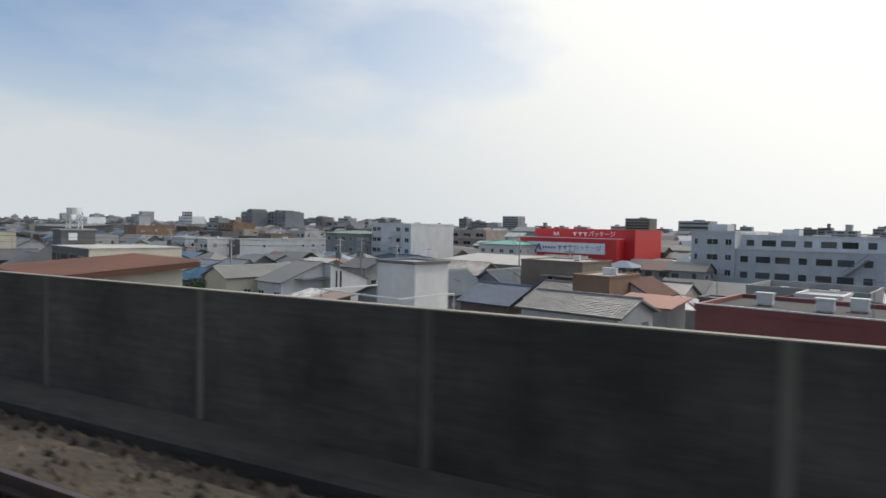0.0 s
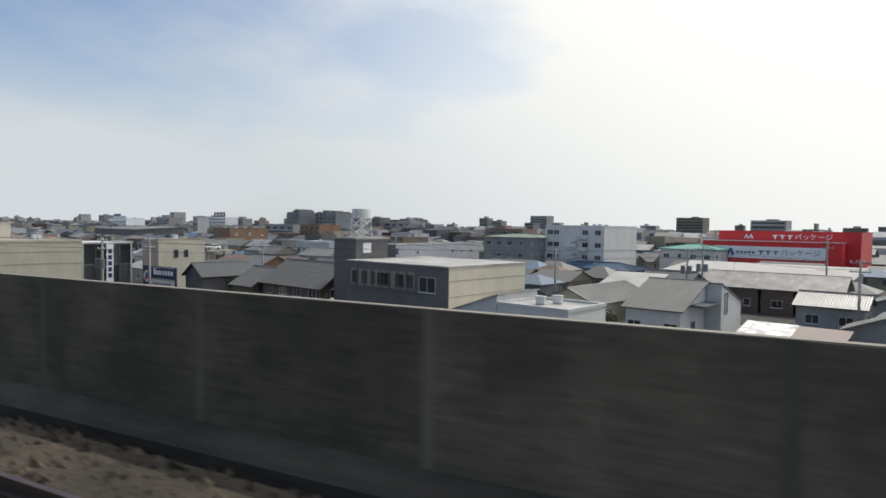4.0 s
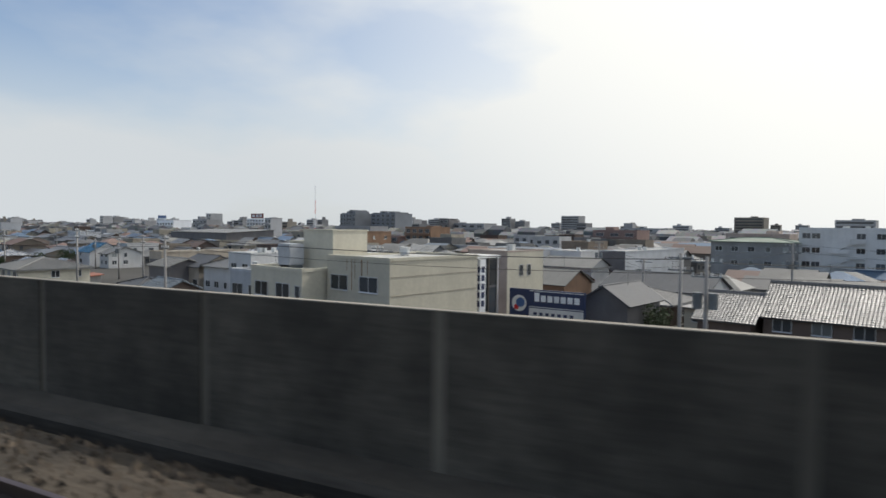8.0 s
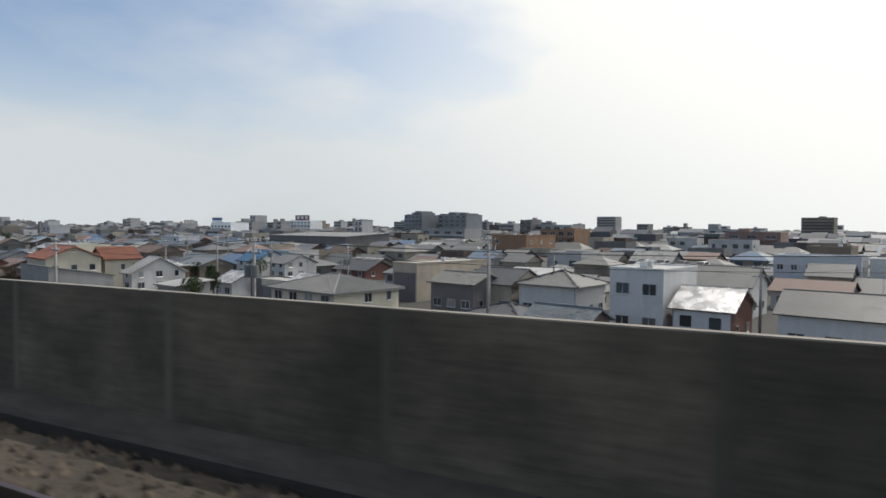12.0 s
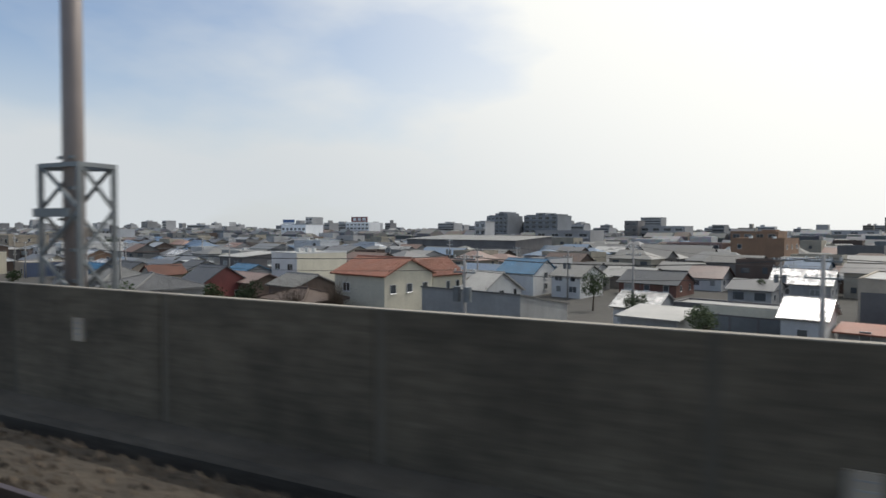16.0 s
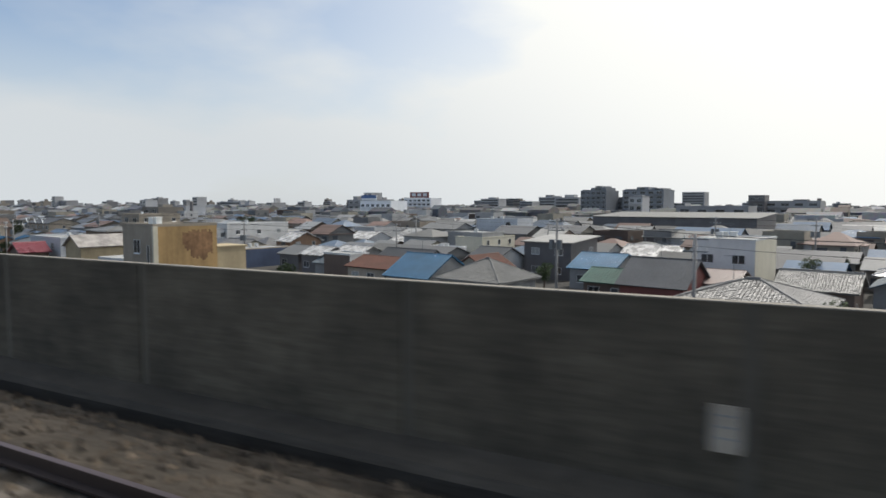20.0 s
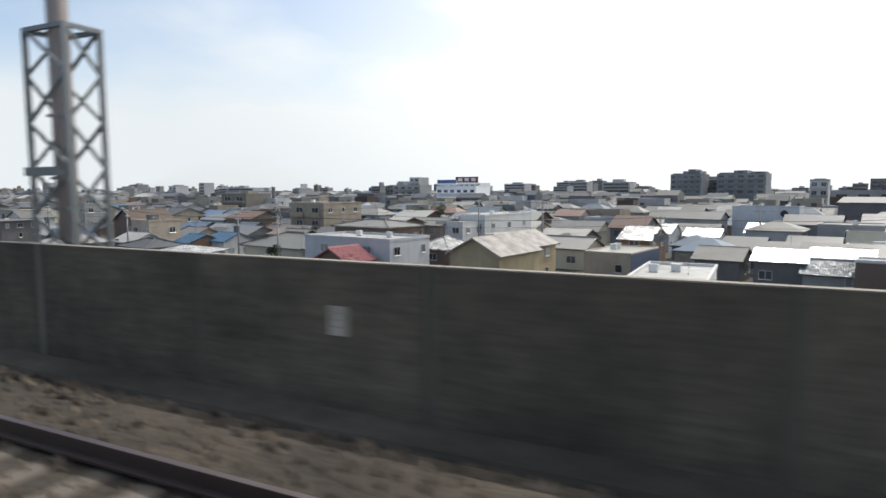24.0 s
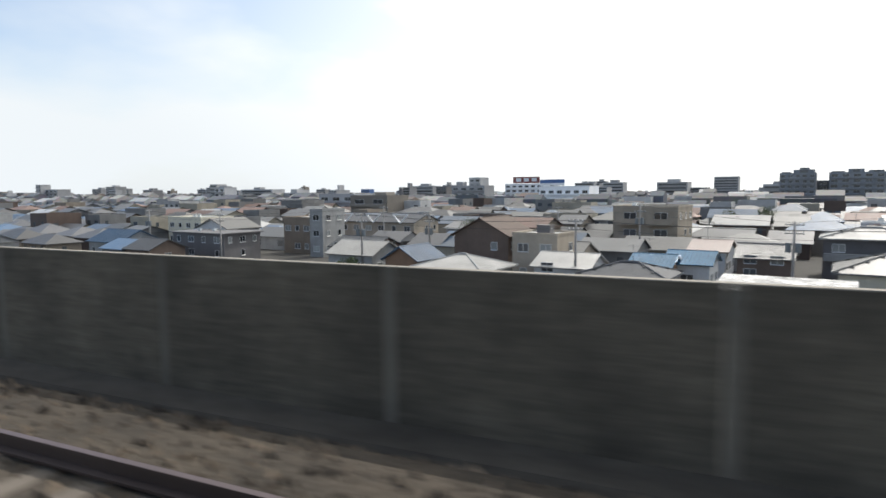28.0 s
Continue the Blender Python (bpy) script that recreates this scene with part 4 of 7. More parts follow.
for v_ in (1.0, 1.8):
    bm = bmesh.new()
    slab(bm, 0.004, 0.04, v_, v_ + 0.3, 2.4, 4.9)
    part("window_slit", bm, "glass", sl)
house(*lot(-83.9, 47.2), 6.4, 13.5, 3.9, 1.4, "gy", "cream", "matttile", 1, 2, 1, "cream gabled house with a grey ribbed roof", style="seam")
# white workshop: a wing whose roof falls towards the street, and a flat-roofed hall with a dark strip of windows
wing = root("workshop", pose(*lot(-84.4, 30.2), 0, 0, 0, GRID), "white workshop with a roof falling to one side", "workshop")
for nm, mt, prof in (("wall", "white", ((0, 0), (0, 6.0), (-5.9, 3.95), (-5.9, 0))), ("roof", "palewave", ((0.15, 6.06), (0.15, 6.2), (-6.1, 4.02), (-6.1, 3.88)))):
    bm = bmesh.new()
    y0, y1 = (0, 6.4) if nm == "wall" else (-0.12, 6.52)
    near = [bm.verts.new((x, y0, z)) for x, z in prof]
    far = [bm.verts.new((x, y1, z)) for x, z in prof]
    bm.faces.new(near)
    bm.faces.new(far[::-1])
    for i in range(4):
        bm.faces.new((near[i], far[i], far[(i + 1) % 4], near[(i + 1) % 4]))
    bmesh.ops.recalc_face_normals(bm, faces=bm.faces[:])
    part(nm, bm, mt, wing)
claim(*lot(-84.4, 30.2), 6, 6.4)
ws = house(*lot(-77.4, 30.2), 6.9, 6.4, 5.2, 0.3, "flat", "white", "deck", 1, 0, 1, "white flat-roofed workshop with a dark strip of windows", "workshop", category="workshop")
for k in range(6):
    bm = bmesh.new()
    slab(bm, -6.8 + k * 0.9, -5.94 + k * 0.9, -0.05, -0.004, 3.6, 4.3)
    part("pane", bm, "glass", ws)
for a_, w_ in ((-77.6, 9.0), (-73.0, 4.2), (-67.2, 5.4)):
    house(*lot(a_, 84.6), w_, 7.0, 3.7, 1.9, "gx", "brownwall", "palewave", 1, max(1, int(w_ / 3)), 1, "brown house with a faded tan corrugated roof", group="houses in a row")
house(-79.0, 141.0, 20, 9, 2.6, 1.3, "hip", "grey", "bluemetal", 1, 4, 2, "low grey building with a blue hipped metal roof", "building", category="building")
claim(*lot(-90, 99), 26, 16)
tan = house(*lot(-39.6, 71.4), 9.4, 8.0, 7.5, 0.2, "flat", "tan", "concrete", 2, 1, 1, "tan flat-roofed building with a pale awning", "building", category="building")
for k in range(12):
    bm = bmesh.new()
    slab(bm, -5.4 + k * 0.4, -5.03 + k * 0.4, -1.5, 0, 5.7 + 0.02 * (k % 2), 5.8 + 0.02 * (k % 2))
    part("awning_sheet", bm, "lightroof", tan)
house(*lot(-27.0, 63.5), 5.5, 6.0, 5.0, 1.5, "gy", "white", "brownroof", 2, 1, 1, "small white gabled house with narrow windows")
for a_, b_, w_, h_ in ((-14.0, 47.5, 2.6, 6.9), (-10.8, 47.8, 2.4, 6.9)):
    house(*lot(a_, b_), w_, 2.2, h_, 0.15, "flat", "darkgrey", "concrete", 2, 1, 0, "dark plant room with a pale slab top", "plant_room", category="plant room")
house(*lot(-8.2, 52.0), 3.0, 4.0, 7.3, 0.15, "flat", "white", "deck", 2, 0, 0, "plain white end wall of a small block", "building", category="building")
house(*lot(-4.0, 58.0), 14.0, 9.0, 5.2, 1.1, "hip", "darkgrey", "slate", 2, 3, 1, "dark house with a broad low slate roof")
house(*lot(-66.0, 47.5), 3.6, 4.0, 2.3, 0.7, "shed", "grey", "zinc", 1, 1, 0, "low lean-to with a grey metal roof", "shed", category="shed")
house(*lot(-61.8, 48.0), 3.4, 4.0, 2.4, 0.5, "shed", "brownwall", "salmon", 1, 1, 0, "low lean-to with a faded red roof", "shed", category="shed")
house(*lot(-60.0, 45.6), 3.0, 2.0, 2.2, 0.2, "shed", "grey", "palegreen", 1, 0, 0, "low shelter with a pale green roof", "shed", category="shed")
house(-63.0, 93.0, 7, 8, 4.2, 1.4, "gx", "grey", "slate", 1, 2, 1, "small grey house with a dark roof")
house(10.0, 78.0, 12, 10, 4.6, 1.2, "flat", "grey", "concrete", 1, 3, 1, "low grey concrete building", "building", category="building")
# long white roof before the red warehouse
house(-40.0, 128.0, 32, 16, 3.6, 1.2, "shed", "grey", "lightroof", 1, 0, 0, "long low shed with a white metal roof", "shed", category="shed", over=0.8)
# three-storey pale blue offices
off = body("office_block", *spot(24.0, 152.5, -31.0, 0), 10.0, 16, 11.6, 0, "flat", "bluewhite")
tagged(off, "long pale blue three-storey office block with stepped wings", "office")
claim(24.0, 152.5, 41, 16)
flat_roof(off, 10.0, 16, 11.6, "bluewhite", "deck", 0.4)
for r in range(3):
    for u, ww_ in ((1.2, 0.8), (5.0, 2.6), (8.6, 1.4)):
        window(off, "front", u, r * 3.6 + 2.2, 10.0, 16, ww_, 1.4)
for nm, x0, x1, y0, y1, h0 in (("rear_wing", 0.004, 31.0, 5.0, 16.0, 10.9), ("front_wing", 0.004, 29.0, 0.5, 4.996, 7.7), ("roof_house", -7.5, -3.0, 4.0, 9.0, 13.6),
                               ("stair_house", 8.0, 11.5, 8.0, 12.0, 12.6)):
    z0 = 11.7 if nm == "roof_house" else 10.9 if nm == "stair_house" else 0.0
    bm = bmesh.new()
    slab(bm, x0, x1, y0, y1, z0, h0)
    wing = part(nm, bm, "bluewhite", off)
    if "wing" in nm:
        bm = bmesh.new()
        slab(bm, x0 - 0.002, x1 + 0.1, y0 - 0.12, y0 + 0.25, h0, h0 + 0.35)
        part("parapet", bm, "bluewhite", wing)
        zs = (9.3,) if nm == "rear_wing" else (2.0, 5.6)
        for zz in zs:
            for c in range(7):
                bm = bmesh.new()
                u = 2.0 + c * 4.0
                k = 1.5 if c % 3 else 0.8
                slab(bm, u - k, u + k, y0 - 0.06, y0 - 0.004, zz - 0.7, zz + 0.7)
                part("window", bm, "glass", wing)
for i in range(14):
    bm = bmesh.new()
    slab(bm, 22.0 + i * 0.3, 22.42 + i * 0.3, -1.0, 0.45, 3.0 + i * 0.26, 3.1 + i * 0.26)
    part("stair_tread", bm, "steel", off)
bm = bmesh.new()
beam(bm, (22.0, -1.0, 4.0), (26.2, -1.0, 7.7), 0.09, 4)
part("stair_rail", bm, "steel", off)
bm = bmesh.new()
beam(bm, (22.0, -1.0, 2.95), (26.2, -1.0, 6.6), 0.14, 4)
part("stair_string", bm, "steel", off)
# four-storey white apartments
wap = house(-86.9, 150.3, 16.2, 18.0, 12.1, 0.4, "flat", "white", "deck", 4, 0, 0, "white four-storey apartment block with open stairs", "apartment_block", category="apartments")
for r in range(4):
    for u in (1.4, 3.2, 11.2, 14.6):
        window(wap, "front", u, r * 3.0 + 1.75, 16.2, 18, 1.6, 1.2)
    if r < 3:
        bm = bmesh.new()
        for i in range(9):
            z = r * 3.0 + 1.2 + i * 0.17
            slab(bm, -10.4 + i * 0.33, -10.0 + i * 0.33, -1.0, -0.05, z, z + 0.12)
        slab(bm, -10.6, -7.0, -1.05, -0.98, r * 3.0 + 1.2, r * 3.0 + 2.0)
        part("stair_flight", bm, "white", wap)
    bm = bmesh.new()
    slab(bm, -6.8, -4.2, -1.0, 0, r * 3.0 + 0.1, r * 3.0 + 0.25)
    slab(bm, -6.8, -4.2, -1.05, -0.97, r * 3.0 + 0.25, r * 3.0 + 1.2)
    part("landing", bm, "white", wap)
house(-103.5, 151.0, 17.0, 12, 9.2, 0.9, "hip", "grey", "palegreen", 3, 5, 2, "grey three-storey apartments with a green metal roof", "apartment_block", category="apartments", style="plain")
# the red packaging warehouse: two stepped blocks
red = body("warehouse", -32.0, 180.0, 33.0, 18, 11.5, 0, "flat", "redpaint")
tagged(red, "bright red warehouse with white and blue advertising boards", "warehouse")
claim(-32, 176, 33, 24)
flat_roof(red, 33, 18, 11.5, "redpaint", "deck", 0.3)
bm = bmesh.new()
slab(bm, -35.5, -3.0, -5, -0.004, 0, 9.1)
part("front_block", bm, "redpaint", red)
bm = bmesh.new()
slab(bm, -35.6, -2.9, -5.1, -4.9, 9.1, 9.25)
slab(bm, -35.6, -2.9, -4.9, -0.01, 9.1, 9.2)
part("ledge", bm, "signwhite", red)
bm = bmesh.new()
slab(bm, -32.5, -6.5, -5.14, -5.004, 4.7, 7.8)
board = part("sign_board", bm, "signwhite", red, "white board with blue lettering")


def lettering(text, size, x, y, z, mat, parent, name="lettering", extrude=0.03):
    cu = bpy.data.curves.new(name, "FONT")
    cu.body, cu.size, cu.extrude, cu.align_x, cu.align_y = text, size, extrude, "LEFT", "CENTER"
    tmp = bpy.data.objects.new(name, cu)
    scene.collection.objects.link(tmp)
    me = bpy.data.meshes.new_from_object(tmp.evaluated_get(bpy.context.evaluated_depsgraph_get()))
    bpy.data.objects.remove(tmp)
    me.materials.clear()
    me.materials.append(M[mat])
    ob = new(name, me)
    ob.parent = parent
    ob.matrix_basis = pose(x, y, z, 90, 0, 0)
    return ob


lettering("パッケージ", 1.75, -16.3, -5.15, 6.3, "signblue", red)
lettering("パッケージ", 1.7, -14.4, -0.05, 10.3, "signwhite", red)
for x0_, y0_, z0_, mt in ((-21.5, -5.15, 5.75, "signblue"), (-19.5, -0.05, 9.75, "signwhite")):
    for k in range(3):
        bm = bmesh.new()
        slab(bm, x0_ + k * 1.72, x0_ + k * 1.72 + 1.25, y0_ - 0.03, y0_ + 0.008, z0_ + 0.75, z0_ + 1.05)
        part("printed_bar", bm, mt, red)
        bm = bmesh.new()
        slab(bm, x0_ + k * 1.72 + 0.4, x0_ + k * 1.72 + 0.8, y0_ - 0.03, y0_ + 0.008, z0_, z0_ + 0.748)
        part("printed_bar", bm, mt, red)
for zx, zz, mt, k in ((-31.2, 5.4, "signblue", 1.0), (-26.5, 9.75, "signwhite", 0.6)):
    for q in (0, 1):
        bm = bmesh.new()
        o = zx + q * 1.9 * k
        yy = -5.18 if k == 1 else -0.06
        for pts in (((o, zz), (o + 0.5 * k, zz), (o + 1.3 * k, zz + 1.8 * k), (o + 0.8 * k, zz + 1.8 * k)),
                    ((o + 0.95 * k, zz + 1.5 * k), (o + 1.3 * k, zz + 1.8 * k), (o + 2.0 * k, zz), (o + 1.3 * k, zz))):
            a = [bm.verts.new((px, yy, pz)) for px, pz in pts]
            b = [bm.verts.new((px, yy + 0.03, pz)) for px, pz in pts]
            bm.faces.new(a)
            for i in range(4):
                bm.faces.new((a[i], b[i], b[(i + 1) % 4], a[(i + 1) % 4]))
        part("emblem", bm, mt, red)
for i in range(5):
    bm = bmesh.new()
    slab(bm, -26.8 + i * 0.95, -26.2 + i * 0.95, -5.17, -5.142, 5.9, 6.5)
    part("printed_bar", bm, "signblue", red)
house(-64.0, 172.0, 14, 12, 6.8, 1.2, "hip", "white", "teal", 2, 4, 2, "white building with a teal green roof and red band", "building", category="building", style="plain")

# -- second stretch --
gry = body("building", -80.0, 52.8, 14.6, 12.7, 8.0, 0, "flat", "darkgrey")
tagged(gry, "dark grey two-storey building with a white roof and cream end wall", "building")
claim(-80, 52.8, 18.6, 12.7)
bm = bmesh.new()
slab(bm, 0.004, 0.06, 0.0, 12.7, 0, 8.0)
part("end_wall", bm, "cream", gry, "cream rendered end wall")
bm = bmesh.new()
slab(bm, -14.7, 0.12, -0.12, 12.8, 8.0, 8.13)
part("roof", bm, "deck", gry, "pale sheet roof")
bm = bmesh.new()
slab(bm, -18.4, -14.6, 1.2, 6.0, 0, 10.3)
tower = part("stair_tower", bm, "darkgrey", gry)
bm = bmesh.new()
slab(bm, -18.6, -14.4, 1.0, 6.2, 10.3, 10.5)
part("cap", bm, "concrete", tower)
bm = bmesh.new()
slab(bm, -14.3, -4.2, -0.012, -0.004, 5.5, 7.3)
part("gallery_wall", bm, "towertan", gry, "beige wall strip of the gallery")
for k in range(9):
    bm = bmesh.new()
    slab(bm, -14.3 + k * 1.25, -14.22 + k * 1.25, -0.12, -0.02, 5.3, 7.35)
    part("gallery_post", bm, "darkgrey", gry)
bm = bmesh.new()
slab(bm, -14.4, -4.1, -0.16, -0.02, 5.3, 5.42)
part("gallery_rail", bm, "darkgrey", gry)
window(gry, "front", 11.9, 6.2, 14.6, 12.7, 2.2, 1.5, split=True)
for u, ww_ in ((1.3, 0.9), (2.8, 0.8), (4.1, 0.6), (5.8, 1.9), (8.1, 1.2), (9.6, 0.8)):
    window(gry, "front", u, 6.4, 14.6, 12.7, ww_, 1.3, "darkframe")
window(gry, "front", 6.0, 2.2, 14.6, 12.7, 1.8, 1.4)
for h_ in (5.2, 6.7):
    bm = bmesh.new()
    slab(bm, 0.062, 0.085, 0.05, 12.6, h_, h_ + 0.07)
    part("wall_band", bm, "beige", gry)
bm = bmesh.new()
slab(bm, -14.59, -14.54, 2.2, 3.4, 8.8, 9.9)
part("side_window", bm, "signwhite", tower)
# lattice stand with a tank on the stair tower
stand = root("tank_stand", pose(*spot(-80, 52.8, -16.5, 3.6), 10.5, 0, 0, GRID), "white lattice stand with a round tank on a roof", "tank stand")
for cx, cy in ((-0.9, -0.9), (0.9, -0.9), (0.9, 0.9), (-0.9, 0.9)):
    bm = bmesh.new()
    beam(bm, (cx, cy, 0), (cx * 0.85, cy * 0.85, 2.2), 0.06)
    part("leg", bm, "plate", stand)
for k in range(4):
    a, b = ((-0.9, -0.9), (0.9, -0.9), (0.9, 0.9), (-0.9, 0.9))[k], ((0.9, -0.9), (0.9, 0.9), (-0.9, 0.9), (-0.9, -0.9))[k]
    for z0, z1 in ((0.05, 1.1), (1.1, 2.15)):
        bm = bmesh.new()
        beam(bm, (a[0], a[1], z0), (b[0], b[1], z1), 0.035)
        beam(bm, (b[0], b[1], z0), (a[0], a[1], z1), 0.035)
        part("brace", bm, "plate", stand)
bm = bmesh.new()
beam(bm, (0, 0, 2.2), (0, 0, 3.25), 0.95, 18)
part("tank", bm, "plate", stand, smooth=False)
bm = bmesh.new()
for k in range(12):
    t = k / 12 * 6.283
    beam(bm, (math.cos(t) * 1.05, math.sin(t) * 1.05, 2.2), (math.cos(t) * 1.05, math.sin(t) * 1.05, 3.3), 0.03)
part("guard_rail", bm, "plate", stand)
house(-66.5, 80.5, 6.5, 6.0, 4.2, 1.6, "shed", "white", "lightroof", 1, 2, 1, "white outbuilding with a lean-to pale roof")
house(-99.0, 58.0, 11.8, 8.0, 4.6, 2.5, "gx", "brownwall", "tile", 2, 4, 1, "house with a broad glinting grey tile roof")
house(-111.4, 60.0, 4.5, 7.0, 4.0, 2.0, "gx", "brownwall", "tile", 1, 1, 1, "small annex with a grey tile roof")
hall = house(-135.4, 135.2, 6, 34, 6.8, 0.3, "flat", "bluewhite", "deck", 2, 0, 0, "long pale blue metal-clad hall with a dark front", "hall", category="hall")
bm = bmesh.new()
slab(bm, -6, 0.0, -0.06, -0.004, 0, 7.0)
part("front_cladding", bm, "darkgrey", hall)
for v_ in (8, 22, 26, 30):
    window(hall, "right", v_, 4.9, 6, 34, 0.8, 0.8)
claim(*lot(-148, 84), 14, 44)
cr = house(-136.6, 41.7, 7.6, 11.1, 9.2, 0.25, "flat", "cream", "deck", 3, 0, 0, "cream rendered building with a blank side wall", "building", category="building")
for u in (1.6, 5.2):
    window(cr, "front", u, 7.2, 7.6, 11, 2.2, 1.3)
    window(cr, "front", u, 4.0, 7.6, 11, 2.2, 1.3)
for u, h0, k in ((3.1, 6.6, 0.1), (3.5, 7.6, 0.07), (4.3, 6.9, 0.12), (5.0, 8.0, 0.08), (2.5, 8.2, 0.06)):
    bm = bmesh.new()
    slab(bm, -7.6 + u, -7.6 + u + k, -0.008, -0.003, h0, 9.3)
    part("rust_streak", bm, "rust", cr, "rust-brown run-off stain")
for z_ in (6.4, 7.9):
    bm = bmesh.new()
    slab(bm, 0.004, 0.03, 0.1, 11, z_, z_ + 0.05)
    part("wall_groove", bm, "beige", cr)
c2 = house(-144.9, 41.4, 7.6, 9, 8.0, 0.3, "flat", "cream", "deck", 2, 0, 0, "cream flat-roofed building with rooftop huts", "building", category="building")
for u in (1.7, 4.9):
    window(c2, "front", u, 6.3, 7.6, 9, 2.0, 1.3)
    window(c2, "front", u, 3.0, 7.6, 9, 2.0, 1.3)
window(c2, "front", 7.0, 6.0, 7.6, 9, 0.7, 1.7)
for (u, v, w_, d_, h_) in ((-0.4, 3.6, 4.2, 4.0, 3.4), (-4.6, 4.0, 2.6, 3.2, 2.3)):
    hut = body("roof_hut", *spot(-144.9, 41.4, u, v), w_, d_, h_, 0, "flat", "cream")
    hut.location.z = 8.05
    tagged(hut, "cream rendered hut on a flat roof", "roof hut")
    flat_roof(hut, w_, d_, h_, "cream", "deck", 0.12)
tank = root("water_tank", pose(*spot(-144.9, 41.4, -4.6, 2.2), 8.05, 0, 0, GRID), "pale blue panelled water tank on a roof", "water tank")
bm = bmesh.new()
slab(bm, -0.9, 0.9, -0.8, 0.8, 0.3, 2.2)
bmesh.ops.bevel(bm, geom=bm.edges[:], offset=0.06, segments=2, affect="EDGES")
part("tank_body", bm, "bluewhite", tank)
for cx in (-0.7, 0.7):
    bm = bmesh.new()
    slab(bm, cx - 0.1, cx + 0.1, -0.7, 0.7, 0, 0.3)
    part("support", bm, "steel", tank)
wb = house(-153.6, 47.0, 6.8, 7.5, 7.1, 0.3, "flat", "bluewhite", "lightroof", 2, 0, 0, "pale blue-white flat-roofed building", "building", category="building")
for u, ww_ in ((1.4, 2.0), (4.2, 1.5), (6.0, 0.6)):
    window(wb, "front", u, 5.2, 6.8, 7.5, ww_, 1.4)
    window(wb, "front", u, 2.0, 6.8, 7.5, ww_, 1.4)
for u in (-5.6, -2.6, -1.4):
    extra("air_conditioner", *spot(-153.6, 47.0, u, 2.4), 7.15, 0.85, 0.4, 0.75, "plate", "white outdoor air conditioner on a flat roof", "air conditioner", group="rooftop units")
pk = house(-136.0, 66.0, 5.6, 7.5, 9.1, 0.2, "flat", "pinkish", "deck", 3, 0, 0, "pinkish concrete building with a lit sign tower", "building", category="building")
# added cream sheet paints the sunlit side brighter than the pinkish front
bm = bmesh.new()
slab(bm, 0.004, 0.04, 0.0, 7.5, 0, 9.28)
part("side_cladding", bm, "cream", pk)
for v_ in (2.4, 4.0):
    bm = bmesh.new()
    slab(bm, 0.044, 0.09, v_ - 0.06, v_ + 0.76, 6.34, 7.66)
    fr_ = part("window", bm, "frame", pk)
    bm = bmesh.new()
    slab(bm, 0.094, 0.1, v_, v_ + 0.7, 6.4, 7.6)
    part("pane", bm, "glass", fr_)
sgn = body("glazed_shop", *lot(-146.0, 18.4), 4.0, 6.6, 8.8, 0, "flat", "darkgrey")
tagged(sgn, "narrow shop with a dark glazed side and vertical sign", "shop")
claim(*lot(-146.0, 18.4), 4.0, 6.6)
for k in range(4):
    for r in range(3):
        bm = bmesh.new()
        slab(bm, 0.004, 0.05, 0.2 + k * 1.6, 1.6 + k * 1.6, 0.3 + r * 2.85, 2.9 + r * 2.85)
        part("pane", bm, "glass", sgn)
for k in range(5):
    bm = bmesh.new()
    slab(bm, 0.004, 0.16, -0.02 + k * 1.6, 0.18 + k * 1.6, 0, 8.8)
    part("mullion", bm, "darkframe" if k % 2 else "frame", sgn)
bm = bmesh.new()
slab(bm, 0.16, 0.5, 3.0, 3.9, 3.2, 8.7)
blade = part("sign_blade", bm, "signwhite", sgn, "white vertical shop sign")
for i in range(5):
    bm = bmesh.new()
    slab(bm, 0.2, 0.46, 2.985, 2.998, 4.0 + i * 0.85, 4.6 + i * 0.85)
    part("printed_bar", bm, "navy", blade)
    bm = bmesh.new()
    slab(bm, 0.502, 0.515, 3.2, 3.7, 4.0 + i * 0.85, 4.6 + i * 0.85)
    part("printed_bar", bm, "navy", blade)
bm = bmesh.new()
slab(bm, -4.1, 0.3, -0.1, 6.7, 8.8, 9.05)
part("cap", bm, "plate", sgn)
# navy billboard
hn = root("billboard", pose(-125.9, 60.6, 0, 0, 0, GRID + 6), "dark navy roadside billboard with a round emblem", "billboard")
bm = bmesh.new()
slab(bm, -8.3, 0, 0, 0.25, 2.5, 5.6)
bd = part("board", bm, "navy", hn)
bm = bmesh.new()
slab(bm, -6.0, -0.12, -0.03, -0.004, 2.62, 3.7)
part("lower_panel", bm, "plate", bd)
for z_ in (3.8, 5.42):
    bm = bmesh.new()
    slab(bm, -6.0, -0.12, -0.03, -0.004, z_, z_ + 0.07)
    part("border_line", bm, "plate", bd)
bm = bmesh.new()
beam(bm, (-7.15, -0.031, 4.1), (-7.15, -0.06, 4.1), 0.85, 20)
part("emblem_disc", bm, "plate", bd)
bm = bmesh.new()
beam(bm, (-7.0, -0.061, 4.2), (-7.0, -0.09, 4.2), 0.5, 16)
part("emblem_dot", bm, "signblue", bd)
bm = bmesh.new()
beam(bm, (-7.45, -0.061, 3.7), (-7.45, -0.085, 3.7), 0.28, 12)
part("emblem_dot", bm, "redpaint", bd)
for k in range(7):
    bm = bmesh.new()
    slab(bm, -5.4 + k * 0.72, -4.86 + k * 0.72, -0.06, -0.031, 4.4, 5.05 if k else 5.3)
    bmesh.ops.bevel(bm, geom=bm.edges[:], offset=0.012, segments=1, affect="EDGES")
    part("printed_bar", bm, "signwhite", bd)
